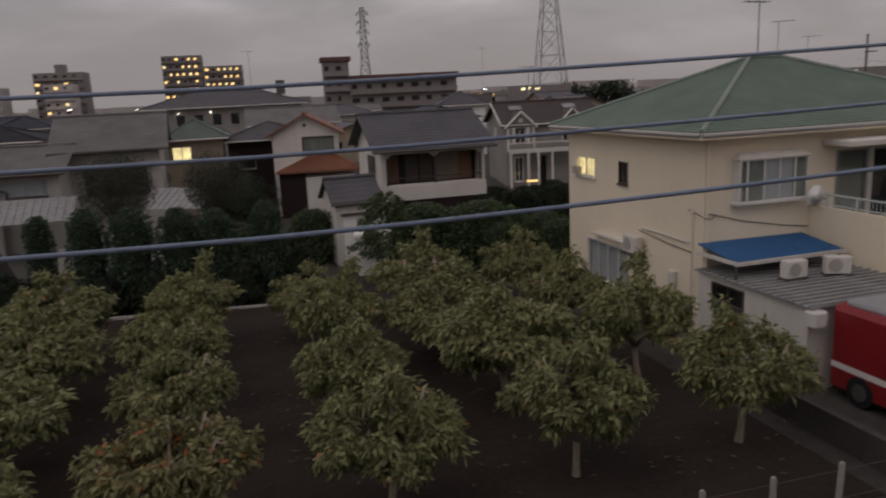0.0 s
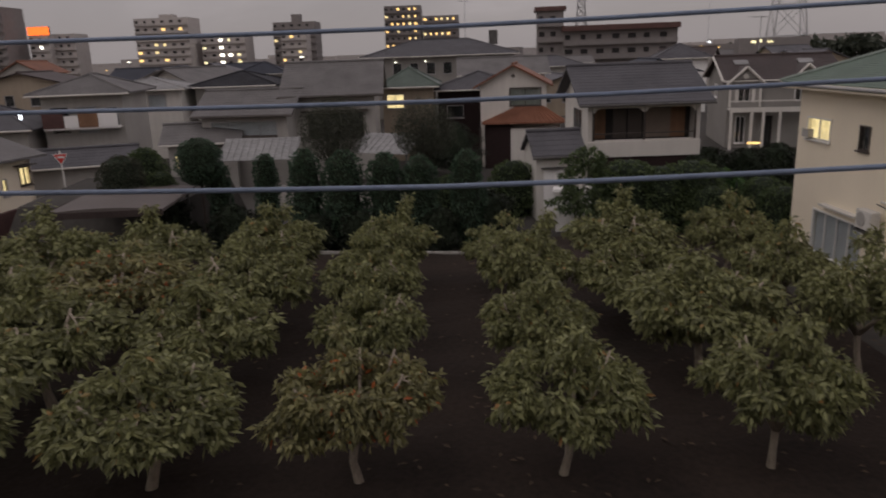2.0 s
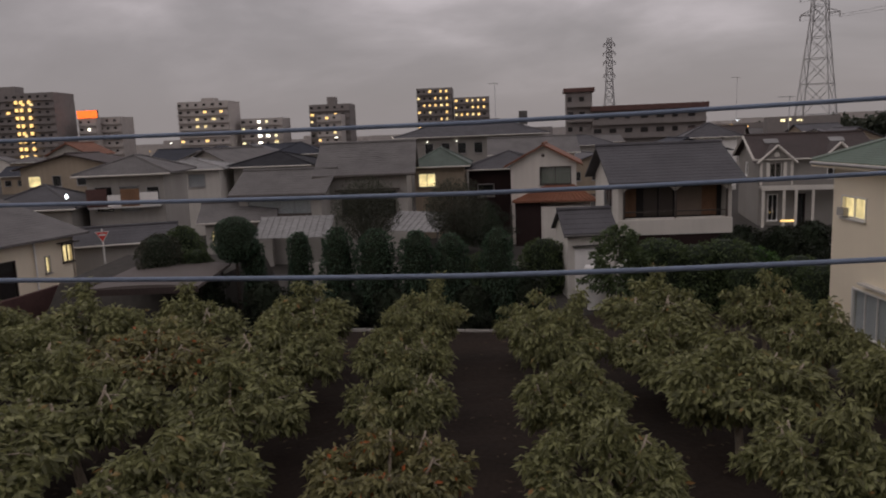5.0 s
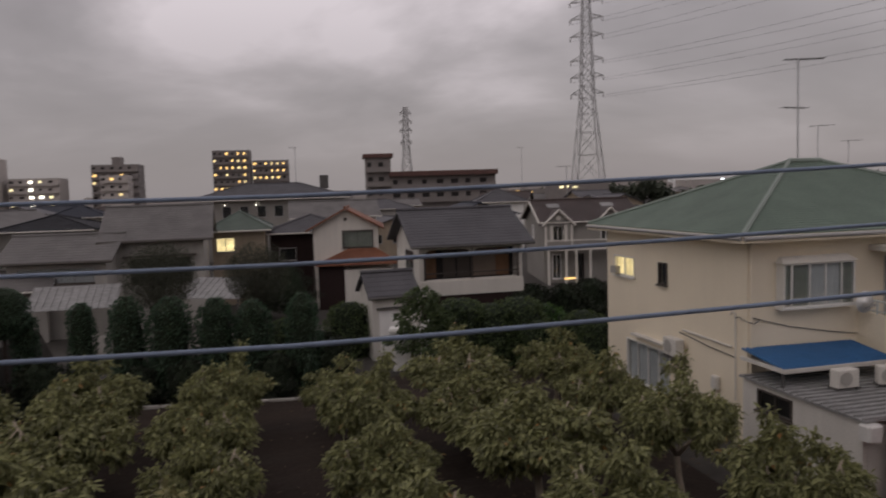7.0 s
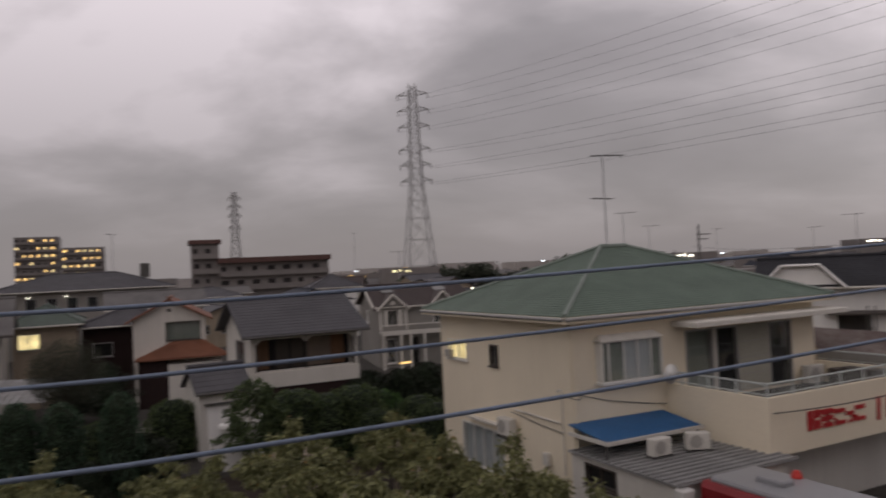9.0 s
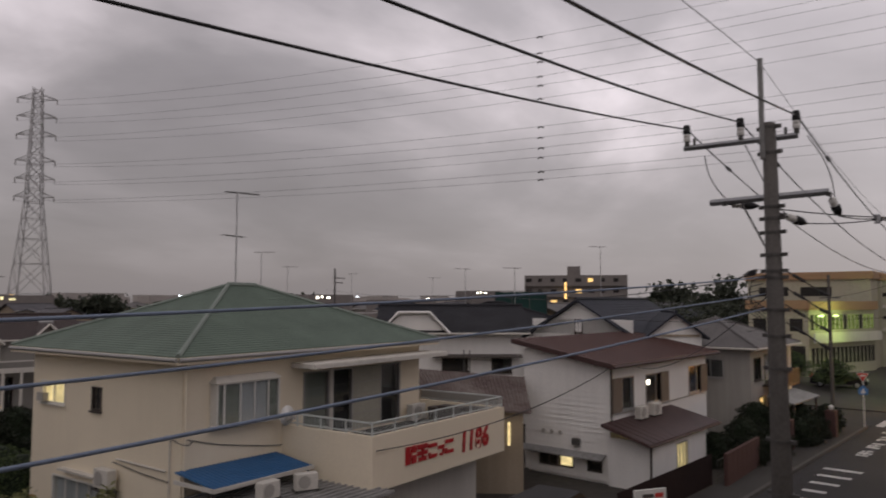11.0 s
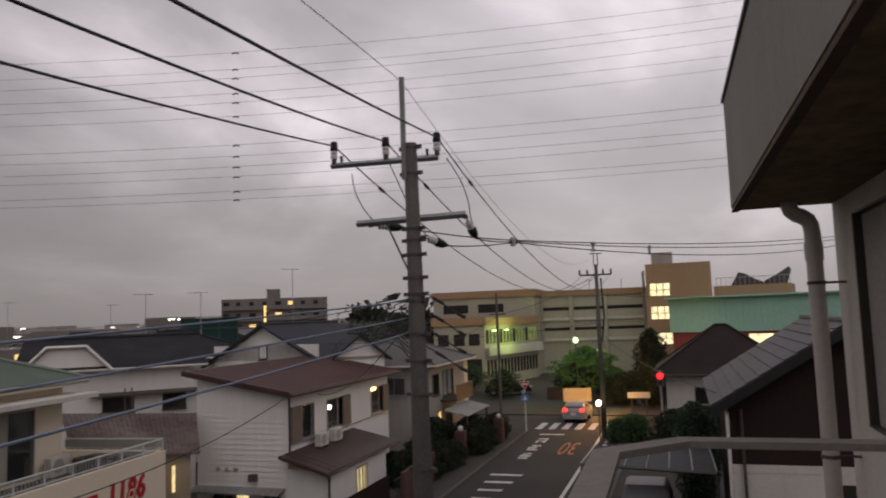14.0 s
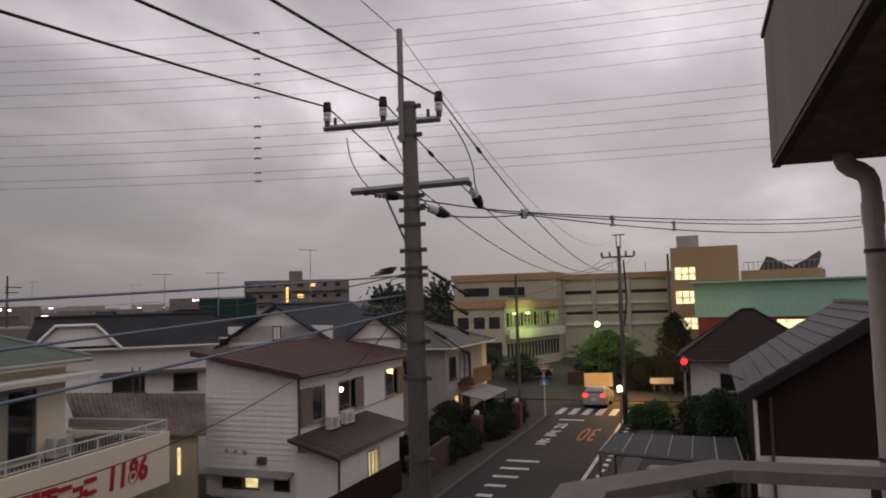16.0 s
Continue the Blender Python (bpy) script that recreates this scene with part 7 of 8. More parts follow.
for k, (x, y, s) in enumerate(((-0.9, 29.2, 1.05), (0.4, 29.3, 0.95), (1.5, 29.6, 1.02), (2.2, 28.6, 0.72), (4.1, 29.4, 0.8), (4.6, 28.2, 0.75), (-7.9, 29.4, 0.8), (-5.8, 31.5, 0.9))):
    plant("garden_hedge", "dense dark green garden shrub", "shrub", hedge, x, y, 0, 37 * k, s, "garden shrubs")
for k, (x, y, s) in enumerate(((2.6, 36.5, 0.92), (4.4, 37.4, 0.86), (5.9, 38.6, 0.9), (1.9, 34.2, 0.9))):
    plant("black_pine", "nearly black bushy garden tree", "tree", dark_hedge, x, y, 0, 37 * k, s, "dark garden trees")
plant("round_bush", "bright green clipped round bush beside the cream house", "shrub", green, 2.75, 31.6, 0.25, 0, 0.95)
yard = Geo()
for k in range(14):
    x, y = -17.5 + 0.9 * k, 31.6 + 0.1 * k
    yard.box(x, y, 0, x + 0.85, y + 0.12, 1.1)
single("garden_wall", yard, M_concrete, "grey block garden wall", "wall", kind="structure")
# give-way signs


def give_way(x, y, z, yaw, blue):
    s = thing("give_way_sign", "red triangular road sign on a pale pole", "road sign", x, y, 0, yaw, "road signs")
    part("pole", Geo().tube([(0, 0, 0), (0, 0, z + 0.4)], 0.035, 8), M_whitesash, s)
    tri = [(-0.31, -0.05, z + 0.27), (0.31, -0.05, z + 0.27), (0.0, -0.05, z - 0.26)]
    part("rim", Geo().add(tri + [(a, -0.03, c) for a, b, c in tri], [(0, 2, 1), (3, 4, 5), (0, 1, 4, 3), (1, 2, 5, 4), (2, 0, 3, 5)]), M_whitesash, s, "white sign rim")
    tri = [(-0.265, -0.056, z + 0.245), (0.265, -0.056, z + 0.245), (0.0, -0.056, z - 0.205)]
    part("plate", Geo().add(tri + [(a, -0.0505, c) for a, b, c in tri], [(0, 2, 1), (3, 4, 5), (0, 1, 4, 3), (1, 2, 5, 4), (2, 0, 3, 5)]), M_dullred, s, "red sign plate")
    part("legend", Geo().box(-0.14, -0.062, z + 0.07, 0.14, -0.0565, z + 0.16), M_whitesash, s, "white bar of lettering")
    if blue:
        q = z - 0.7
        pent = [(-0.24, -0.05, q - 0.24), (0.24, -0.05, q - 0.24), (0.24, -0.05, q + 0.08), (0, -0.05, q + 0.30), (-0.24, -0.05, q + 0.08)]
        part("crossing_plate", Geo().add(pent + [(a, -0.03, c) for a, b, c in pent], [(0, 1, 2, 3, 4), (9, 8, 7, 6, 5)] + [(i, 5 + i, 5 + (i + 1) % 5, (i + 1) % 5) for i in range(5)]), M_signblue, s, "blue crossing plate")
        part("symbol", Geo().add([(-0.13, -0.056, q - 0.16), (0.13, -0.056, q - 0.16), (0, -0.056, q + 0.16), (-0.13, -0.0505, q - 0.16), (0.13, -0.0505, q - 0.16), (0, -0.0505, q + 0.16)], [(0, 1, 2), (5, 4, 3), (0, 3, 4, 1), (1, 4, 5, 2), (2, 5, 3, 0)]), M_whitesash, s)
    return s


give_way(-26.3, 27.9, 2.85, 42, False)
give_way(43.9, 17.35, 2.85, -66, True)
single("street_light_globe", Geo().tube([(0, 0, -0.12), (0, 0, -0.05), (0, 0, 0.05), (0, 0, 0.12)], [0.03, 0.07, 0.07, 0.03], 10), M_litcool, "cold white lit garden lamp", "lamp", -30.8, 30.5, 4.6)

for k, (x, y, sc_) in enumerate(((-10.6, 40.5, 0.52), (-12.4, 41.8, 0.44))):
    plant("garden_tree", "dark leafy tree in the gap between the houses", "tree", shade_tree, x, y, 0, 80 * k, sc_, "trees between the houses", trunk=1.2)

# ---- street side: white clapboard house with the brown roof ----
W = thing("clapboard_house", "white clapboard house with a brown metal roof", "house", 23.2, 18.35, 0, ROAD)
WW, WD = 9.72, 4.0
RF, RB = 4.66, 5.5
part("roof", Geo().slab([(-0.42, -0.36, RF), (WW + 0.75, -0.36, RF), (WW + 0.75, WD + 0.4, RB), (-0.42, WD + 0.4, RB)], 0.12), M_brownroof, W, "brown standing-seam roof")
run = math.hypot(WD + 0.76, RB - RF)
seam = Geo().box(0, 0, 0, 0.025, run - 0.02, 0.03).mesh("seam")
seam.materials.append(M_brownroof)
for i in range(26):
    ob = part("seam", seam, None, W)
    ob.matrix_local = Matrix.Translation((-0.40 + i * 0.43, -0.35, RF + 0.004)) @ pose(0, 0, 0, math.degrees(math.atan2(RB - RF, WD + 0.76)), 0, 0)
part("gutter", Geo().tube([(-0.42, -0.41, RF - 0.1), (WW + 0.75, -0.41, RF - 0.1)], 0.06, 8), M_maroon, W)
part("barge_board", Geo().slab([(-0.47, -0.36, RF + 0.01), (-0.422, -0.36, RF + 0.01), (-0.422, WD + 0.4, RB + 0.01), (-0.47, WD + 0.4, RB + 0.01)], 0.19), M_maroon, W)
fw = [(0.1, 2.02, 2.72, 4.06), (3.1, 5.25, 2.76, 4.02), (7.6, 9.66, 2.78, 4.05)]
mf, ml_ = Matrix.Identity(4), side_m("left", WW, WD)
part("wall", wall(WW, 4.58, 0.15, fw, mf), M_white, W)
lw = [(WD - 3.3, WD - 2.42, 0.36, 0.86), (WD - 2.38, WD - 1.67, 0.38, 0.87), (WD - 1.04, WD - 0.38, 0.38, 0.89)]
part("wall", wall(WD - 0.31, 4.6, 0.12, [(a - 0.155, b - 0.155, c, d_) for a, b, c, d_ in lw], ml_ @ Matrix.Translation((0.155, 0.03, 0))), M_white, W)
part("wall", Geo().box(WW - 0.15, 0.15, 0, WW, WD, 4.6).box(0.16, WD - 0.15, 0, WW - 0.151, WD, 5.2).add([(0.03, 0.155, 4.6), (0.03, WD - 0.155, 4.6), (0.03, WD - 0.155, 5.25), (0.15, 0.155, 4.6), (0.15, WD - 0.155, 4.6), (0.15, WD - 0.155, 5.25)], [(0, 2, 1), (3, 4, 5), (0, 3, 5, 2)]), M_white, W)
zz = 0.1
while zz < 5.1:
    top_v = max(0.16, (zz + 0.2 - 4.6) / 0.65 * WD) if zz + 0.2 > 4.6 else 0.0
    rows = [(0.0, WD)]
    if 0.15 < zz < 0.9:
        rows = [(0.0, 0.36), (1.06, 1.65), (3.32, WD)]
    for a, b in rows:
        a = max(a, top_v)
        if b - a > 0.05:
            p0 = [(-0.012, a, zz + 0.2), (-0.035, a, zz), (0.02, a, zz), (0.02, a, zz + 0.2)]
            part("board", Geo().loft([p0, [(q[0], b, q[2]) for q in p0]]), M_white, W)
    zz += 0.2
for k, r in enumerate(lw):
    window(W, ml_ @ Matrix.Translation((0, 0.03, 0)), *r, "lit" if k == 1 else "dark", M_darksash, panes=1 if k else 2, sill=False)
for k, r in enumerate(fw):
    window(W, mf, *r, "dark", M_alu, panes=2)
    a = r[0] if k == 0 else r[1] - 0.75
    part("shutter", Geo().bevel_box(a, -0.10, r[2], a + 0.75, -0.032, r[3], 0.01), M_shutter, W, "taupe sliding rain shutter")
lampw = W.matrix_world @ Vector((3.28, -0.05, 3.68))
# emissive disc before the pane, imitating a reflected lamp
single("window_reflection_lamp", Geo().disc((0, 0, 0), 0.11, (0, 1, 0), 12, 0.05), M_litwhite, "small glowing disc as a lamp's reflection in the upstairs window", "lamp", lampw.x, lampw.y, lampw.z, ROAD)
part("awning", Geo().slab([(-0.5, 0.18, 0.98), (-0.5, WD + 0.05, 0.98), (-0.03, WD + 0.05, 1.12), (-0.03, 0.18, 1.12)], 0.05), M_greysheet, W, "narrow sheet awning")
part("vent_hood", Geo().bevel_box(-0.24, 1.3, 1.36, -0.04, 1.62, 1.62, 0.02), M_darksteel, W)
for a in (2.25, 2.65, 3.05):
    part("vent_cap", Geo().disc((-0.06, a, 1.76), 0.08, (1, 0, 0), 10, 0.06), M_greyw, W)
porch = part("porch_roof", Geo().slab([(-0.75, -1.95, 1.86), (6.15, -1.95, 1.9), (5.6, -0.002, 2.5), (-0.75, -0.002, 2.42)], 0.1), M_maroon, W, "maroon lean-to porch roof")
for i in range(15):
    part("seam", Geo().tube([(-0.7 + i * 0.46, -1.94, 1.872), (-0.7 + i * 0.43, -0.02, 2.435)], 0.012, 4), M_maroon, porch)
part("gutter", Geo().tube([(-0.75, -2.0, 1.79), (6.15, -2.0, 1.83)], 0.045, 8), M_maroon, porch)
part("porch_wall", wall(5.3, 1.82, 0.12, [(2.3, 3.35, 0.15, 1.5)], Matrix.Translation((-0.2, -1.75, 0))), M_white, W)
for a in (-0.2, 4.98):
    part("porch_wall", Geo().box(a, -1.628, 0, a + 0.12, -0.002, 1.84), M_white, W)
window(W, Matrix.Translation((-0.2, -1.75, 0)), 2.3, 3.35, 0.15, 1.5, "lit", M_alu, panes=3)
part("downpipe", Geo().tube([(-0.1, -0.12, 4.55), (-0.1, -0.12, 2.45)], 0.045, 8), M_darksash, W)
part("downpipe", Geo().tube([(-0.3, -1.85, 1.75), (-0.3, -1.82, 1.6), (-0.3, -1.8, 0)], 0.045, 8), M_darksash, W)
part("corner_board", Geo().box(-0.05, -0.05, 2.45, 0.08, -0.002, 4.55), M_white, W)
part("wall_cable", Geo().tube([(3.9, -0.03, 2.62), (6.5, -0.03, 2.68), (9.4, -0.03, 2.75)], 0.015, 5), M_darksteel, W)
for a in (1.85, 3.1):
    q = W.matrix_world @ Vector((a, -0.42, 2.34))
    ac_unit("air_conditioner", "off-white outdoor unit on the maroon porch roof", q.x, q.y, q.z, ROAD, 0.86)
sb = thing("shop_board", "white lettered board on the street side", "sign", 16.9, 12.0, 0, -20)
part("board", Geo().bevel_box(-0.5, -0.03, 1.75, 0.5, 0.03, 2.1, 0.01), M_whitesash, sb)
part("lettering", Geo().box(-0.25, -0.036, 1.88, 0.1, -0.031, 1.98), M_darksash, sb, "dark bar of lettering")
part("lettering", Geo().box(0.14, -0.036, 1.87, 0.4, -0.031, 1.99), M_dullred, sb, "red bar of lettering")
part("post", Geo().box(-0.45, 0.031, 0, -0.4, 0.08, 2.05).box(0.4, 0.031, 0, 0.45, 0.08, 2.05), M_steel, sb)
# red block wall and steps before it
for k in range(7):
    a = Vector((26.2 + 0.62 * k, 15.2 + 0.15 * k))
    bw = single("block_wall_panel", Geo().bevel_box(0, 0, 0, 0.6, 0.15, 1.2, 0.02), M_brick, "reddish block wall panel along the footway", "wall", a.x, a.y, 0.1, 12, "block wall panels")

# rusted sheet roof between the houses
rs = thing("rusted_roof_shed", "low shed under a streaked rusty sheet roof", "shed", 0, 0, 0, 0)
RC = [Vector(q) for q in ((16.9, 21.6, 3.2), (19.7, 19.2, 3.0), (22.25, 22.15, 3.9), (18.3, 24.7, 4.3))]
ru = part("roof", Geo().slab([tuple(q) for q in RC], 0.05), M_rust, rs, "streaked rusty corrugated sheet")
for i in range(29):
    f = i / 28
    part("rib", Geo().tube([RC[0].lerp(RC[1], f) + Vector((0, 0, 0.012)), RC[3].lerp(RC[2], f) + Vector((0, 0, 0.012))], 0.026, 5), M_rust, ru)
wq = [RC[0].lerp(RC[2], 0.06), RC[1].lerp(RC[3], 0.06), RC[2].lerp(RC[0], 0.06), RC[3].lerp(RC[1], 0.06)]
part("wall", Geo().add([(q.x, q.y, 0) for q in wq] + [(q.x, q.y, q.z - 0.06) for q in wq], [(0, 1, 5, 4), (1, 2, 6, 5), (2, 3, 7, 6), (3, 0, 4, 7)]), M_tan, rs)
ng = Geo().bevel_box(-0.05, -0.05, 0, 0.05, -0.002, 0.85, 0.01)
single("narrow_window", ng, M_sheer, "narrow lit window of the shed", "window", 19.0, 19.65, 1.82, -40)
single("slim_lattice_mast", Geo().tube([(0, 0, 0), (0, 0, 5.0)], 0.03, 5).tube([(0.25, 0, 0), (0.25, 0, 5.0)], 0.03, 5).tube([(0, 0, 3.6), (0.25, 0, 4.0)], 0.015, 4).tube([(0, 0, 4.4), (0.25, 0, 4.0)], 0.015, 4), M_darksteel, "slim dark lattice mast behind the rusty roof", "mast", 20.5, 24.0, 0, -40)
# white house with the dark roof
w2 = house("white_dark_roof_house", "white house with a dark tiled roof", 20.4, 30.0, -38, 6.7, 6.5, 5.6, 6.85, "gable_x", M_white, M_blackroof,
           {"front": [(2.85, 4.15, 3.6, 4.3, "dark", M_darksash), (5.3, 6.3, 3.6, 4.3, "dark", M_darksash)]}, over=0.5)
dm = part("front_gable", Geo().add([(0.0, -0.4, 5.3), (3.0, -0.4, 5.3), (2.2, -0.4, 6.1), (0.8, -0.4, 6.1), (0.0, 2.0, 5.3), (3.0, 2.0, 5.3), (2.2, 2.0, 6.1), (0.8, 2.0, 6.1)], [(0, 1, 2, 3), (7, 6, 5, 4), (0, 4, 5, 1)]), M_white, w2)
part("gable_roof", Geo().slab([(-0.25, -0.6, 5.2), (0.75, -0.6, 6.22), (0.75, 2.4, 6.22), (-0.25, 2.4, 5.2)], 0.08).slab([(0.75, -0.6, 6.22), (2.25, -0.6, 6.22), (2.25, 2.4, 6.22), (0.75, 2.4, 6.22)], 0.08).slab([(2.25, -0.6, 6.22), (3.25, -0.6, 5.2), (3.25, 2.4, 5.2), (2.25, 2.4, 6.22)], 0.08), M_blackroof, dm)
part("barge_board", Geo().tube([(-0.25, -0.62, 5.15), (0.75, -0.62, 6.18), (2.25, -0.62, 6.18), (3.25, -0.62, 5.15)], 0.07, 4), M_white, dm)
dm.location.z += 0.38
part("eyebrow_roof", Geo().slab([(2.4, -0.5, 4.4), (6.8, -0.5, 4.4), (6.8, -0.002, 4.5), (2.4, -0.002, 4.5)], 0.05), M_darksash, w2)
house("wide_dark_roof_house", "white house under a wide dark hip roof", 26.0, 34.5, -41, 9.0, 8, 5.6, 7.0, "hip", M_white, M_blackroof, {}, over=0.6)
house("blue_tile_house", "white gabled house with a slate-blue tiled roof", 30.8, 30.0, -78, 6.2, 8.5, 5.1, 7.2, "gable_y", M_white, M_blueroof_tile, {"front": [(2.75, 3.25, 5.35, 6.1, "dark", M_darksash, 2)]}, over=0.45, trim=M_darksash)
w3b = house("gable_wing", "small white gable wing of the slate-blue house", 32.50, 23.12, -46.2, 2.6, 4.0, 5.20, 6.52, "gable_y", M_white, M_blueroof_tile, {"front": [(0.75, 1.85, 4.05, 4.90, "dark", M_darksash, 2)]}, over=0.35, trim=M_darksash)
part("tie_beam", Geo().box(0.1, -0.06, 5.25, 2.5, -0.002, 5.37), M_tan, w3b)
w4 = house("balcony_house", "grey two-storey house with a grey roof and a dark balcony", 36.6, 19.9, 10, 6.5, 6.0, 4.7, 6.1, "hip", M_greyw, M_greyroof,
           {"front": [(0.5, 1.6, 2.9, 4.1, "dark", M_darksash), (2.2, 4.2, 2.7, 4.2, "curtain", M_darksash), (1.2, 2.2, 0.3, 2.0, "warm", M_darksash), (2.6, 3.8, 0.3, 2.0, "dark", M_darksash)], "left": [(3.2, 4.6, 3.0, 4.0, "dark")]}, over=0.5)
bal = part("balcony", Geo().box(1.8, -1.0, 2.48, 5.0, -0.002, 2.6), M_darksash, w4, "dark slatted balcony")
part("rail", Geo().box(1.8, -1.0, 3.32, 5.0, -0.94, 3.38), M_darksash, bal)
for i in range(17):
    part("slat", Geo().box(1.8 + 0.196 * i, -0.98, 2.602, 1.92 + 0.196 * i, -0.95, 3.318), M_darksash, bal)
part("porch_roof", Geo().slab([(-0.3, -2.2, 2.0), (4.2, -2.2, 2.0), (4.2, -0.9, 2.3), (-0.3, -0.9, 2.3)], 0.06), M_greysheet, w4)
for a in (0.0, 4.0):
    part("porch_post", Geo().box(a, -2.1, 0, a + 0.1, -2.0, 1.95), M_darksash, w4)
house("grey_roof_neighbour", "pale house with a grey roof near the corner", 44.5, 23.5, 10, 6, 6, 4.3, 5.6, "hip", M_offwhite, M_greyroof, {"front": [(0.8, 2.0, 2.7, 3.7, "curtain"), (3.2, 4.6, 2.7, 3.7, "dark")]}, over=0.5)
# gate posts, shrubs and fence by the footway
for k, (x, y, hh) in enumerate(((34.9, 17.2, 1.5), (39.9, 17.35, 1.45))):
    bp = thing("brick_gate_post", "reddish brick gate post with a ball lamp", "gate post", x, y, 0, 10, "brick gate posts")
    part("shaft", Geo().bevel_box(-0.25, -0.25, 0, 0.25, 0.25, hh, 0.03), M_brick, bp)
    part("lamp_globe", Geo().tube([(0, 0, hh), (0, 0, hh + 0.06), (0, 0, hh + 0.18), (0, 0, hh + 0.26)], [0.06, 0.13, 0.13, 0.04], 12), M_porcelain, bp, "unlit white globe")
for k, (x, y, s) in enumerate(((31.4, 17.4, 0.95), (33.0, 18.3, 0.9), (37.0, 18.2, 0.9), (38.4, 18.3, 1.0), (41.3, 18.2, 0.8), (42.7, 18.8, 0.75), (29.3, 17.6, 0.8), (35.8, 19.2, 1.1), (32.2, 16.75, 0.62), (33.6, 16.95, 0.7), (36.3, 17.2, 0.75), (37.6, 17.45, 0.8), (38.9, 17.7, 0.7), (30.6, 16.6, 0.7))):
    plant("street_shrub", "dark evergreen shrub behind the footway", "shrub", dark_hedge, x, y, 0, 53 * k, s * 0.72, "street shrubs")
fence = thing("steel_fence", "low dark steel fence along the footway", "fence", 0, 0, 0, 0)
for k in range(26):
    q = on_road(-8.6 + 0.34 * k, 6.35)
    part("bar", Geo().tube([(q[0], q[1], 0.1), (q[0], q[1], 0.95)], 0.014, 4), M_darksteel, fence)
a, b = on_road(-8.6, 6.35), on_road(-0.1, 6.35)
part("rail", Geo().tube([(*a, 0.95), (*b, 0.95)], 0.022, 5), M_darksteel, fence)
part("rail", Geo().tube([(*a, 0.3), (*b, 0.3)], 0.022, 5), M_darksteel, fence)

slats = thing("slatted_fence", "dark wooden slatted fence along the footway", "fence", 0, 0, 0, 0)
for k in range(46):
    q = on_road(-16.5 + 0.165 * k, 6.42)
    part("slat", Geo().box(-0.065, -0.012, 0.1, 0.065, 0.012, 1.25, Matrix.Translation((q[0], q[1], 0)) @ pose(0, 0, 0, 0, 0, ROAD)), M_brownw, slats)
for z in (0.4, 1.05):
    a, b = on_road(-16.6, 6.45), on_road(-9.0, 6.45)
    part("rail", Geo().tube([(*a, z), (*b, z)], 0.03, 4), M_brownw, slats)

# ---- right-hand side of the street ----
r2 = house("brown_gable_house", "dark brown clad house with a flat-tiled roof", 22.75, -3.2, ROAD, 7.0, 6.0, 4.62, 6.75, "gable_x", M_brownw, M_darkroof, {}, over=0.45, trim=M_darksash, lapped=0.0)
r2.matrix_world = pose(22.3 + 0.45 * RX + 6.45 * RY, 3.1 + 0.45 * RY - 6.45 * RX, 0, 0, 0, ROAD)
for i in range(11):
    f0, f1 = i / 11, (i + 1) / 11
    y0, z0, y1, z1 = 6.45 - 3.45 * f0, 4.62 + 2.13 * f0, 6.45 - 3.45 * f1, 4.62 + 2.13 * f1
    for j in range(9):
        x0, x1 = -0.45 + 7.9 * j / 9, -0.45 + 7.9 * (j + 1) / 9 - 0.006
        part("tile", Geo().add([(x0, y0 + 0.02, z0 + 0.035), (x1, y0 + 0.02, z0 + 0.035), (x1, y1, z1 + 0.012), (x0, y1, z1 + 0.012), (x0, y0 + 0.02, z0 + 0.004), (x1, y0 + 0.02, z0 + 0.004)], [(1, 0, 3, 2), (0, 1, 5, 4)]), M_darkroof, r2)
part("band", Geo().box(-0.06, 0.0, 2.85, -0.002, 6.0, 3.05), M_offwhite, r2, "pale band course")
part("lower_cladding", Geo().box(-0.05, 0.0, 0, -0.002, 6.0, 2.846), M_offwhite, r2)
part("barge_board", Geo().slab([(-0.5, -0.45, 4.6), (-0.46, -0.45, 4.6), (-0.46, 3.0, 6.73), (-0.5, 3.0, 6.73)], 0.28).slab([(-0.5, 3.0, 6.73), (-0.46, 3.0, 6.73), (-0.46, 6.45, 4.6), (-0.5, 6.45, 4.6)], 0.28), M_black, r2)
part("corner_panel", Geo().box(0.0, 6.002, 0, 1.0, 6.05, 4.4), M_white, r2)
part("downpipe", Geo().tube([(-0.12, 5.7, 4.5), (-0.12, 5.7, 0)], 0.04, 8), M_darksash, r2)
part("low_window", Geo().box(-0.08, 2.0, 1.9, -0.051, 3.6, 2.6), M_dark, r2)
r1 = house("brown_hip_house", "pale house under a chocolate-brown hip roof", 46.0, 2.6, ROAD, 6.0, 6.5, 3.6, 6.15, "hip", M_offwhite, M_darkchoc, {"left": [(1.5, 2.6, 1.8, 2.8, "dark")]}, over=0.7, trim=M_darksash, ridge_in=3.6)
cpx = thing("polycarbonate_carport", "carport with a smoked polycarbonate roof", "carport", 0, 0, 0, 0)
cr = [(25.2, 3.5), (25.3, 7.75), (27.8, 8.05), (28.4, 4.2)]
for i in range(6):
    f0, f1 = i / 6 + 0.004, (i + 1) / 6 - 0.004
    a, b, c, d_ = [Vector(cr[k]) for k in range(4)]
    p = [a.lerp(b, f0), a.lerp(b, f1), d_.lerp(c, f1), d_.lerp(c, f0)]
    part("panel", Geo().slab([(*p[0], 2.3), (*p[3], 2.42), (*p[2], 2.42), (*p[1], 2.3)], 0.02), M_poly, cpx)
for i in range(7):
    f = i / 6
    a, b = Vector(cr[0]).lerp(Vector(cr[1]), f), Vector(cr[3]).lerp(Vector(cr[2]), f)
    part("rafter", Geo().tube([(*a, 2.32), (*b, 2.44)], 0.022, 4), M_steel, cpx)
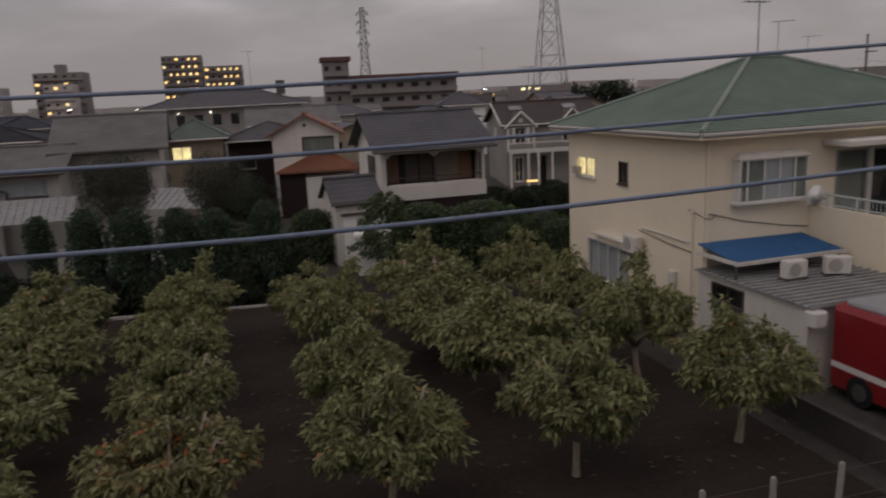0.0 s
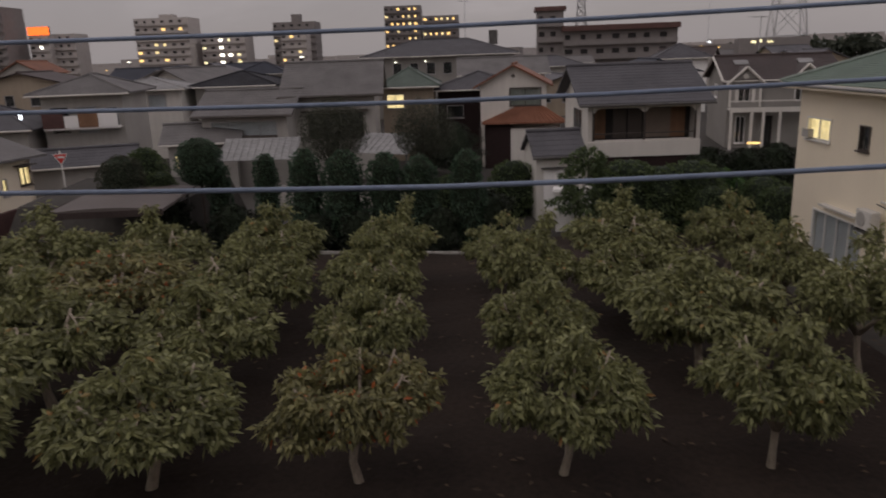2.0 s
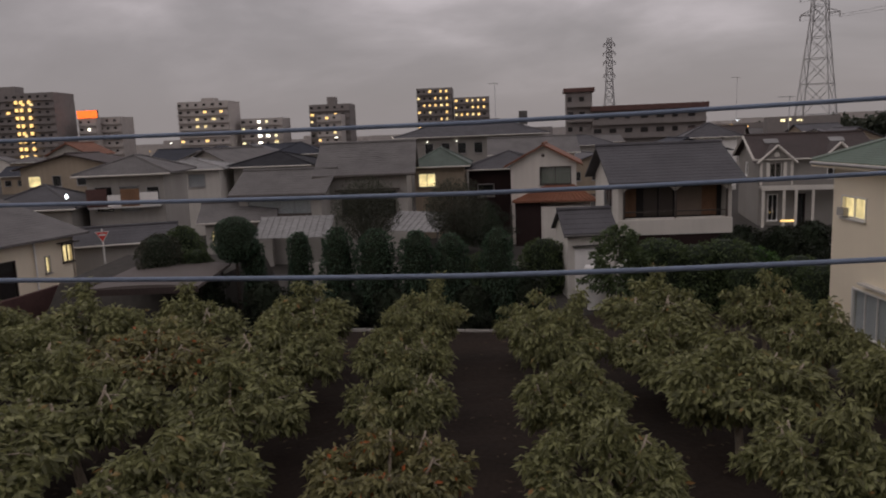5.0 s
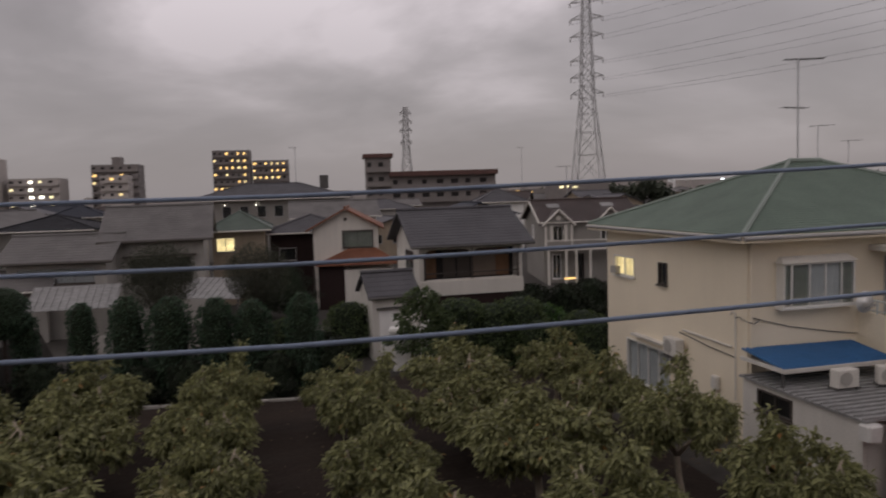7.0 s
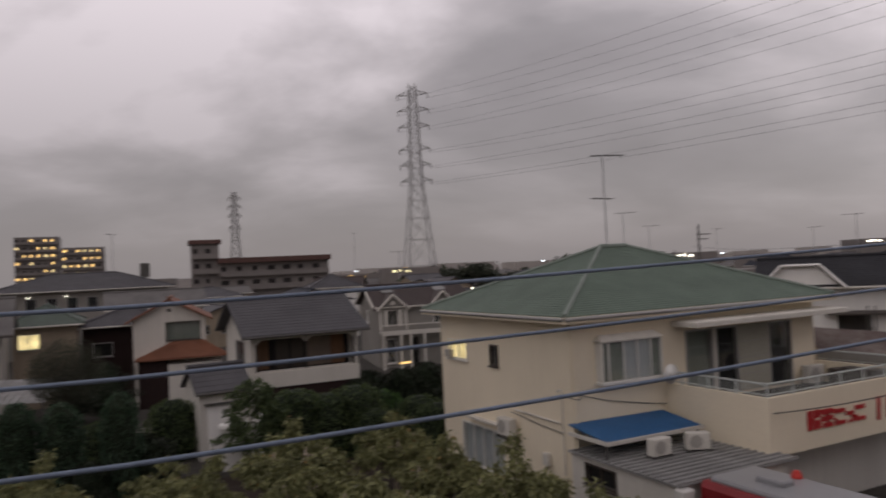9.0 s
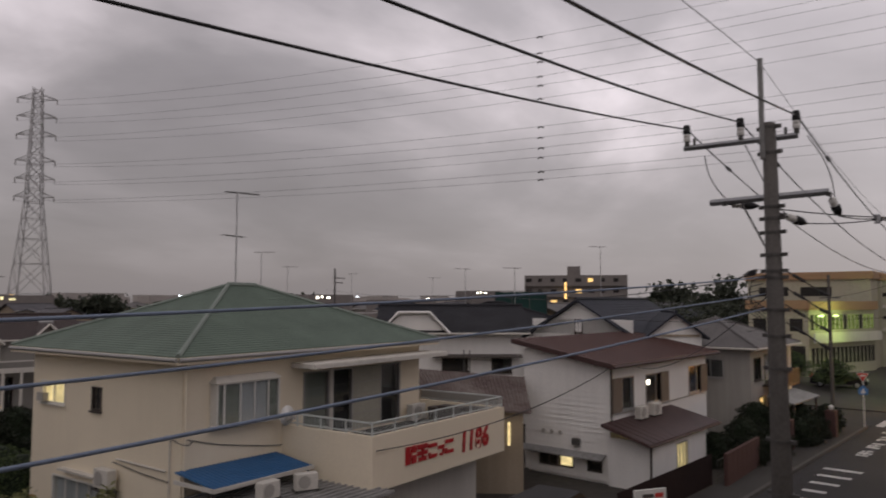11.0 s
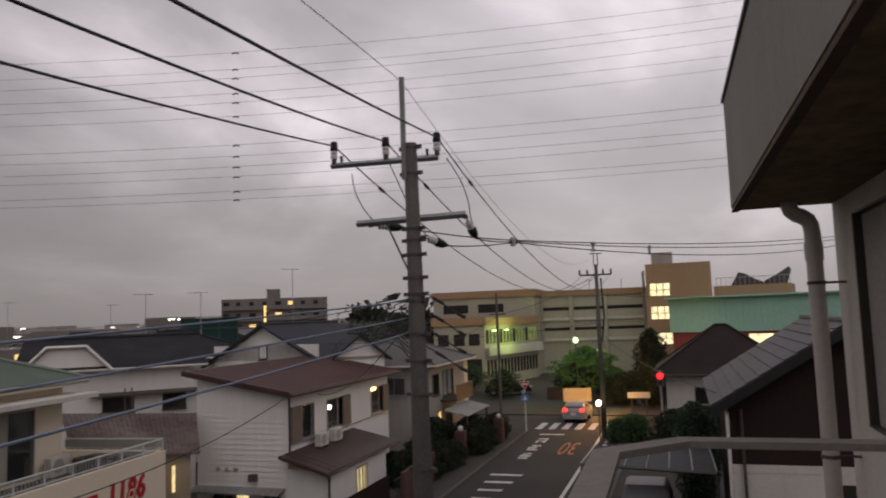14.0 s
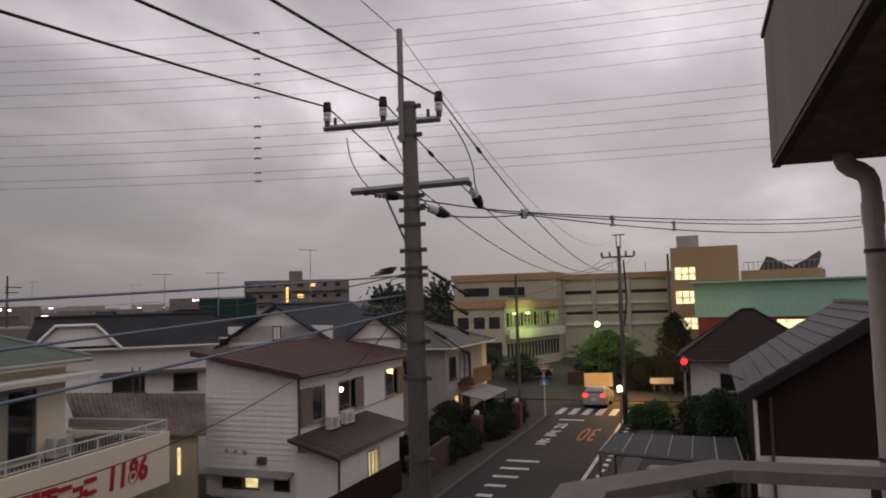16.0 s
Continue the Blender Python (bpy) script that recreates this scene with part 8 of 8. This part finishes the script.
part("beam", Geo().tube([(*cr[0], 2.26), (*cr[1], 2.26)], 0.05, 4), M_darksteel, cpx)
part("beam", Geo().tube([(*cr[3], 2.38), (*cr[2], 2.38)], 0.05, 4), M_darksteel, cpx)
for q in (cr[0], cr[1], cr[2], cr[3]):
    part("post", Geo().tube([(*q, 0), (*q, 2.25)], 0.04, 6), M_darksteel, cpx)
single("yard_slab", Geo().slab([(13, -2.0, 0.03), (30, 1.0, 0.03), (29, 8.6, 0.03), (12, 5.2, 0.03)], 0.03), M_paving, "grey concrete yard beside the block", "pavement", kind="structure")
plant("red_maple", "dark red maple in the yard", "tree", maple, 16.6, 3.2, 0, 0, 1.25, trunk=1.0)
plant("red_maple", "dark red maple in the yard", "tree", maple, 18.8, 2.4, 0, 70, 1.1, trunk=1.0)
for k, (x, y, s) in enumerate(((42.4, 11.2, 0.55), (42.9, 10.4, 0.62), (44.0, 10.9, 0.55))):
    plant("street_hedge", "fresh green hedge bush beside the street", "hedge", green, x, y, 0, 61 * k, s * 1.25, "street hedge")
for k, (x, y, s) in enumerate(((38.6, 7.3, 0.95), (38.9, 5.9, 1.0), (41.0, 6.9, 0.9), (41.6, 5.6, 0.9))):
    plant("garden_hedge", "dark reddish-green garden shrub", "shrub", dark_hedge, x, y, 0, 47 * k, s, "yard shrubs")
plant("cone_shrub", "dark conical shrub by the brown house", "shrub", col2, 30.5, 5.0, 0, 0, 1.1)

# ---- the street's far end ----
p2 = thing("electricity_pole", "slim dark electricity pole with a short crossarm", "electricity pole", 43.5, 12.35, 0, 0)
part("shaft", Geo().tube([(0, 0, 0), (0.1, 0, 10.0)], [0.16, 0.10], 12), M_darksteel, p2, smooth=True)
part("crossarm", Geo().tube([(-0.1, 0.95, 9.4), (0.35, -0.8, 9.4)], 0.05, 4), M_darksteel, p2)
part("crossarm", Geo().tube([(0.0, 0.35, 10.65), (0.2, -0.35, 10.65)], 0.03, 4).tube([(0.05, 0.1, 9.9), (0.05, 0.1, 10.7)], 0.03, 5).tube([(0.15, -0.1, 9.9), (0.15, -0.1, 10.7)], 0.03, 5), M_darksteel, p2)
for f in (0.0, 0.25, 0.75, 1.0):
    c = Vector((-0.1, 0.95, 9.42)).lerp(Vector((0.35, -0.8, 9.42)), f)
    part("insulator", Geo().tube([c, c + Vector((0, 0, 0.3))], [0.07, 0.05], 8), M_darksteel, p2)
part("transformer_cable", Geo().tube([(0.25, -0.2, 9.2), (0.4, -0.25, 7.0), (0.22, -0.1, 5.5)], 0.05, 6).tube([(0.2, 0.1, 8.0), (0.35, 0.2, 6.5), (0.15, 0.1, 5.0)], 0.04, 6), M_wire, p2)
lampb = thing("street_lantern", "small lit white lantern at the pole", "street lamp", 43.0, 12.46, 0, 0)
part("stem", Geo().tube([(0, 0, 0), (0, 0, 1.86)], 0.04, 6), M_darksteel, lampb)
part("globe", Geo().tube([(0, 0, 1.86), (0, 0, 1.92), (0, 0, 2.12), (0, 0, 2.2)], [0.05, 0.13, 0.13, 0.05], 12), litmat("warm_globe", (1.0, 0.78, 0.45), 10.0), lampb, "glowing globe")
p3 = thing("service_pole", "thin steel service pole", "pole", 44.7, 19.35, 0, 0)
part("shaft", Geo().tube([(0, 0, 0), (0, 0, 8.65)], [0.11, 0.08], 10), M_poleconc, p3)
part("crossarm", Geo().tube([(-0.1, 0.5, 7.3), (0.1, -0.6, 7.3)], 0.035, 4), M_darksteel, p3)
fp = thing("tall_steel_pole", "tall thin pale steel pole", "pole", 58.0, 13.0, 0, 0)
part("shaft", Geo().tube([(0, 0, 0), (0, 0, 10.2)], [0.12, 0.09], 8), M_poleconc, fp)
for k, (x0, y0, z0, x1, y1, z1) in enumerate(((43.6, 12.4, 9.4, 44.7, 19.35, 7.3), (43.6, 12.4, 6.6, 30, 24, 6.2), (43.6, 12.4, 9.2, 70, 30, 9.0), (44.7, 19.35, 7.2, 38, 22, 5.2), (43.6, 12.4, 8.2, 60, -6, 8.0), (43.6, 12.4, 6.0, 24, 3.2, 4.8))):
    line("service_line", "thin black service line at the crossing", [(x0, y0, z0), (x1, y1, z1)], 0.012, M_wire, 0.35, 12, group="service lines")
tl = thing("traffic_signal", "traffic signal showing red", "traffic light", 43.9, 9.1, 0.2, -78)
part("pole", Geo().tube([(0, 0.15, 0), (0, 0.15, 3.6)], 0.06, 8), M_steel, tl)
part("housing", Geo().bevel_box(-0.2, -0.1, 2.75, 0.2, 0.1, 3.55, 0.03), M_darksteel, tl)
part("red_lens", Geo().disc((0, -0.11, 3.32), 0.17, (0, 1, 0), 16, 0.04), M_litred, tl, "glowing red lens")
part("green_lens", Geo().disc((0, -0.11, 2.95), 0.12, (0, 1, 0), 16, 0.04), M_dark, tl)


def car(name, label, x, y, yaw, body, length=4.0, width=1.66, height=1.48, tail=False, z=0.0):
    h = thing(name, label, "car", x, y, z, yaw)
    L, Wd = length / 2, width / 2
    prof = [(-L, 0.42), (-L + 0.02, 0.78), (-L + 0.25, 0.95), (-L + 0.5, height - 0.12), (-L + 0.85, height), (L - 1.75, height), (L - 1.05, 0.98), (L - 0.25, 0.86), (L, 0.62), (L - 0.02, 0.34), (-L + 0.04, 0.30)]
    rings = []
    for yy, k in ((-Wd, 0.965), (-Wd * 0.86, 1.0), (Wd * 0.86, 1.0), (Wd, 0.965)):
        rings.append([(px_ * (1 if abs(yy) < Wd * 0.9 else 0.985), yy * (1.0 if pz < 1.0 else 0.86), 0.3 + (pz - 0.3) * k) for px_, pz in prof])
    part("body", Geo().loft(rings), body, h)
    part("rear_window", Geo().quad((-L + 0.27, -Wd * 0.7, 0.99), (-L + 0.27, Wd * 0.7, 0.99), (-L + 0.48, Wd * 0.66, height - 0.16), (-L + 0.48, -Wd * 0.66, height - 0.16)).box(-L + 0.22, -0.01, 0.98, -L + 0.24, 0.01, 1.0), M_black, h, "dark rear window")
    for s in (-1, 1):
        part("side_window", Geo().add([(-L + 0.75, s * (Wd * 0.985), 0.98), (L - 1.25, s * (Wd * 0.985), 0.98), (L - 1.85, s * Wd * 0.875, height - 0.12), (-L + 0.85, s * Wd * 0.875, height - 0.12), (-L + 0.75, s * Wd * 0.9, 0.98), (L - 1.25, s * Wd * 0.9, 0.98)], [(0, 1, 2, 3), (0, 4, 5, 1)]), M_black, h)
        for a in (-L + 0.75, L - 0.8):
            wh = part("wheel", Geo().tube([(a, s * (Wd - 0.18), 0.3), (a, s * (Wd + 0.01), 0.3)], 0.3, 18), M_black, h)
            part("rim", Geo().tube([(a, s * (Wd + 0.011), 0.3), (a, s * (Wd + 0.02), 0.3)], 0.18, 14), M_steel, wh)
        part("tail_light", Geo().bevel_box(-L - 0.01, s * Wd * 0.78 - 0.12, 0.78, -L + 0.1, s * Wd * 0.78 + 0.12, 0.98, 0.02), M_littail if tail else M_dullred, h, "glowing tail light" if tail else "")
        part("headlight", Geo().bevel_box(L - 0.16, s * Wd * 0.75 - 0.16, 0.62, L - 0.02, s * Wd * 0.75 + 0.16, 0.76, 0.02), M_porcelain, h)
    part("number_plate", Geo().box(-L - 0.02, -0.17, 0.55, -L - 0.001, 0.17, 0.72), M_whitesash, h, "plain number plate")
    part("bumper", Geo().bevel_box(-L - 0.04, -Wd * 0.95, 0.3, -L + 0.1, Wd * 0.95, 0.52, 0.03), body, h)
    return h


car("hatchback_car", "silver hatchback with glowing tail lights at the crossing", 49.8, 16.0, 8, M_silver, 3.3, 1.44, 1.28, tail=True)
car("parked_car", "dark parked car beside the white house", 16.6, 15.3, 16, M_cardark, 4.4, 1.7, 1.45)
car("parked_car", "dim silver car parked under the carport", 26.6, 6.0, ROAD + 180, M_silver, 3.9, 1.6, 1.5)
car("parked_car", "dark car parked before the school", 63.5, 27.0, -70, M_cardark, 4.2, 1.7, 1.5)
# parked red van with a pale roof
vx, vy = at16(12.1, 7.9)
van = thing("red_van", "red van with a white stripe and a pale roof", "van", vx, vy, 0, 16)
part("body", Geo().bevel_box(0, 0, 0.27, 1.85, 4.5, 2.1, 0.12), M_red, van)
part("stripe", Geo().box(-0.012, 0.1, 0.70, -0.002, 4.4, 0.83), M_whitesash, van, "white side stripe")
part("chassis", Geo().box(0.08, 0.2, 0.18, 1.77, 4.4, 0.268), M_black, van)
part("roof_panel", Geo().bevel_box(0.18, 0.25, 2.102, 1.67, 4.3, 2.2, 0.05), M_silver, van, "pale roof panel")
part("roof_box", Geo().bevel_box(0.7, 2.8, 2.202, 1.1, 3.5, 2.32, 0.04), M_silver, van)
part("beacon", Geo().tube([(1.55, 3.1, 2.202), (1.55, 3.1, 2.25), (1.55, 3.1, 2.36)], [0.12, 0.12, 0.07], 12), M_dullred, van, "red beacon")
for a in (0.85, 3.6):
    for b in (-0.015, 1.685):
        wh = part("wheel", Geo().tube([(b, a, 0.34), (b + 0.18, a, 0.34)], 0.34, 18), M_black, van)
        part("rim", Geo().tube([(b - 0.01, a, 0.34), (b + 0.19, a, 0.34)], 0.19, 12), M_darksteel, wh)
part("windscreen", Geo().box(0.2, -0.012, 1.25, 1.65, -0.002, 1.92), M_black, van)

# hoarding with the orange light on it, low walls, lit green lamp with its tree
hb = thing("low_hoarding", "pale hoarding lit orange by a street lamp", "hoarding", 55.5, 19.0, 0.09, -71)
part("panel", Geo().bevel_box(0.0, 0, 0.4, 2.1, 0.08, 1.4, 0.02), M_hoarding, hb)
part("panel", Geo().bevel_box(-1.2, 0, 0.55, -0.05, 0.08, 1.5, 0.02), M_black, hb)
part("foot", Geo().box(0.2, 0.0, 0, 0.3, 0.08, 0.398).box(1.8, 0, 0, 1.9, 0.08, 0.398), M_darksteel, hb)
hb2 = thing("low_hoarding", "pale low sign board by the crossing", "hoarding", 52.6, 13.3, 0, -76)
part("panel", Geo().bevel_box(0, 0, 1.2, 1.5, 0.06, 1.6, 0.02), M_offwhite, hb2)
part("foot", Geo().box(0.2, 0.0, 0, 0.3, 0.06, 1.198).box(1.2, 0, 0, 1.3, 0.06, 1.198), M_darksteel, hb2)
# added point light with no fixture, for the orange glow at the crossing
wl_ = bpy.data.lights.new("crossing_glow", "POINT")
wl_.energy, wl_.color, wl_.shadow_soft_size = 800, (1.0, 0.46, 0.11), 0.25
lo = new("crossing_light", wl_)
lo.location = (51.6, 14.9, 2.1)
gl = thing("mercury_lamp_post", "greenish mercury lamp on a steel post", "street lamp", 59.7, 19.2, 0, 0)
part("pole", Geo().tube([(0, 0, 0), (0, 0, 4.8)], 0.06, 8), M_darksteel, gl)
part("globe", Geo().tube([(0, 0, 4.75), (0, 0, 4.85), (0, 0, 5.1), (0, 0, 5.2)], [0.08, 0.2, 0.2, 0.08], 14), M_litgreen, gl, "glowing greenish globe")
gd = bpy.data.lights.new("mercury_light", "POINT")
gd.energy, gd.color, gd.shadow_soft_size = 420, (0.62, 1.0, 0.25), 0.3
go = new("mercury_light", gd)
go.location = (59.4, 19.1, 5.5)
plant("lit_garden_tree", "bushy green tree lit by the mercury lamp", "tree", big_green, 61.6, 19.0, 0, 0, 0.95, trunk=1.4)
plant("garden_tree", "bushy green tree before the school", "tree", dim_tree, 60.8, 26.3, 0, 60, 0.55, trunk=1.4)
plant("garden_tree", "bushy green tree before the school", "tree", dim_tree, 63.5, 31.0, 0, 120, 0.6, trunk=1.4)
plant("cypress", "dark upright evergreen by the gym", "tree", cypress, 56.5, 12.4, 0, 0, 0.98)
for k, (x, y) in enumerate(((66, 22), (66, 18.5), (67, 15), (58, 15.2))):
    plant("round_shrub", "low dark shrub before the school", "shrub", dark_hedge, x, y, 0, 70 * k, 1.0, "school shrubs")

# ---- school ----
sc = thing("school_building", "beige concrete school building with ochre blocks", "school", 0, 0, 0, 0)


def face_block(name, a, b, depth, z0, z1, m, rows=(), parent=None, cap=None):
    """A block whose front runs from a to b; rows of windows: f0, f1, z0, z1, material."""
    a, b = Vector(a), Vector(b)
    d = (b - a).normalized()
    nn = Vector((-d.y, d.x))
    g = Geo()
    q = [a, b, b + nn * depth, a + nn * depth]
    g.add([(*p, z0) for p in q] + [(*p, z1) for p in q], [(3, 2, 1, 0), (4, 5, 6, 7)] + [(i, (i + 1) % 4, 4 + (i + 1) % 4, 4 + i) for i in range(4)])
    ob = part(name, g, m, parent or sc)
    L = (b - a).length
    for f0, f1, w0, w1, wm in rows:
        p, r = a + d * (L * f0) - nn * 0.03, a + d * (L * f1) - nn * 0.03
        wg = Geo().add([(*p, w0), (*r, w0), (*r, w1), (*p, w1), *[(*(k + nn * 0.026), z) for k, z in ((p, w0), (r, w0), (r, w1), (p, w1))]], [(0, 1, 2, 3), (0, 4, 5, 1), (1, 5, 6, 2), (2, 6, 7, 3), (3, 7, 4, 0)])
        part("window", wg, wm, ob)
    if cap:
        t, cm = cap
        q = [a - nn * 0.25 - d * 0.25, b - nn * 0.25 + d * 0.25, b + nn * depth + d * 0.25, a + nn * depth - d * 0.25]
        part("roof_edge", Geo().slab([(*p, z1 + t) for p in q], t), cm, ob)
    return ob


face_block("far_wing", (79.4, 43.5), (82.2, 31.5), 12, 0, 9.4, M_school, [(0.1, 0.35, 7.6, 8.6, M_dark), (0.45, 0.7, 7.6, 8.6, M_dark)], cap=(0.8, M_schoolorange))
face_block("front_wing", (68.0, 37.2), (70.3, 32.6), 11, 0, 6.3, M_school, [(0.08, 0.3, 4.2, 5.4, M_dark), (0.4, 0.62, 4.2, 5.4, M_dark), (0.7, 0.92, 4.2, 5.4, M_dark), (0.05, 0.95, 1.0, 2.8, M_dark)], cap=(0.85, M_schoolorange))
face_block("side_wing", (70.35, 32.55), (82.0, 31.2), 0.4, 0, 6.2, M_school, [(0.03 + 0.06 * i, 0.072 + 0.06 * i, 4.3, 5.75, M_litgreenish if i % 4 else M_dark) for i in range(16)] + [(0.03 + 0.06 * i, 0.072 + 0.06 * i, 1.0, 2.6, M_dark) for i in range(16)], cap=(0.85, M_schoolorange))
for z in (3.1,):
    face_block("balcony_parapet", (70.2, 31.9), (82.0, 30.55), 0.15, z, z + 0.95, M_offwhite)
mb = face_block("main_wing", (86.8, 32.6), (90.4, 20.3), 12, 0, 9.3, M_school, [(0.03, 0.28, 7.55, 7.95, M_dark), (0.31, 0.6, 7.55, 7.95, M_dark), (0.63, 0.97, 7.55, 7.95, M_dark), (0.03, 0.28, 5.1, 5.45, M_dark), (0.31, 0.6, 5.1, 5.45, M_dark), (0.63, 0.97, 5.1, 5.45, M_dark), (0.42, 0.46, 1.0, 2.7, M_litschool), (0.47, 0.51, 1.0, 2.7, M_litgreenish), (0.52, 0.56, 1.0, 2.7, M_litschool), (0.57, 0.6, 1.0, 2.7, M_litgreenish)], cap=(0.7, M_schoolorange))
for f in (0.01, 0.3, 0.615, 0.985):
    a, b = Vector((86.8, 32.6)), Vector((90.4, 20.3))
    d_ = (b - a).normalized()
    p = a + (b - a) * f + Vector((d_.y, -d_.x)) * 0.18
    part("pier", Geo().box(p.x - 0.15, p.y - 0.25, 0, p.x + 0.15, p.y + 0.25, 9.25), M_school, mb)
for z in (6.3, 3.8):
    face_block("ledge", (86.55, 32.5), (90.15, 20.4), 0.2, z, z + 0.35, M_offwhite, parent=mb)
face_block("stair_tower", (86.6, 19.4), (87.9, 12.4), 10, 0, 12.45, M_schoolorange, [(0.06 + 0.105 * i, 0.152 + 0.105 * i, z, z + hh, M_litschool) for i in range(3) for z, hh in ((8.8, 0.62), (9.5, 0.7), (6.15, 0.62), (6.85, 0.7), (3.3, 0.6), (3.95, 0.6))])
face_block("tank_house", (90.0, 19.4), (90.5, 17.0), 4, 12.4, 14.0, M_hazewall)
face_block("upper_deck", (88.4, 12.3), (88.4, 4.4), 8, 0, 9.6, M_schoolorange)
for sec in (((10.6, 9.65), (9.8, 11.1), (9.3, 11.0), (8.2, 10.3), (7.3, 9.9), (7.3, 9.65)), ((7.1, 9.65), (7.1, 10.0), (5.9, 10.6), (4.6, 11.45), (4.5, 11.2), (5.0, 9.65))):
    n_ = len(sec)
    part("roof_louvre", Geo().add([(90.0, y, z) for y, z in sec] + [(93.0, y, z) for y, z in sec], [tuple(range(n_)), tuple(range(2 * n_ - 1, n_ - 1, -1))] + [(i, n_ + i, n_ + (i + 1) % n_, (i + 1) % n_) for i in range(n_)]), M_darksteel, sc, "dark tilted roof louvre")
fe = Geo()
for i in range(16):
    y = 12.0 - i * 0.5
    fe.tube([(88.6, y, 9.6), (88.6, y, 10.5)], 0.03, 4)
fe.tube([(88.6, 12, 10.5), (88.6, 4.5, 10.5)], 0.03, 4)
part("roof_fence", fe, M_steel, sc)
for z, yy in ((10.02, 27.0), (10.02, 23.0)):
    part("roof_aerial", Geo().tube([(89.5, yy, z), (89.5, yy, z + 1.1)], 0.05, 5), M_steel, sc)
for f in (0.08, 0.3):
    q = Vector((70.35, 31.9, 5.6)).lerp(Vector((82.0, 30.6, 5.6)), f)
    part("corridor_lamp", Geo().bevel_box(q.x - 0.35, q.y - 0.1, q.z, q.x + 0.35, q.y + 0.1, q.z + 0.14, 0.03), M_litgreen, sc, "greenish corridor lamp")
cd = bpy.data.lights.new("corridor_light", "POINT")
cd.energy, cd.color, cd.shadow_soft_size = 260, (0.72, 1.0, 0.22), 0.3
co = new("corridor_light", cd)
co.location = (73.2, 30.2, 5.3)
gy = thing("school_gym", "gym with a mint-green sheet roof and a lit window band", "gym", 0, 0, 0, 0)
face_block("hall", (73.4, 14.1), (72.6, -14.0), 18, 0, 5.0, M_gymred, [(0.24, 0.43, 3.65, 4.75, M_litschool), (0.46, 0.7, 3.65, 4.75, M_litschool)], parent=gy)
gr = face_block("mint_roof", (73.2, 14.3), (72.4, -14.2), 18.4, 5.004, 8.15, M_gymgreen, parent=gy)
for i in range(57):
    y = 14.2 - i * 0.5
    part("seam", Geo().box(73.14 - 0.028 * i * 0.5, y - 0.02, 5.05, 73.19 - 0.028 * i * 0.5, y + 0.02, 8.1), M_gymgreen, gr)
part("eave_edge", Geo().box(72.3, -14.4, 8.152, 73.5, 14.5, 8.3), M_gymgreen, gr)
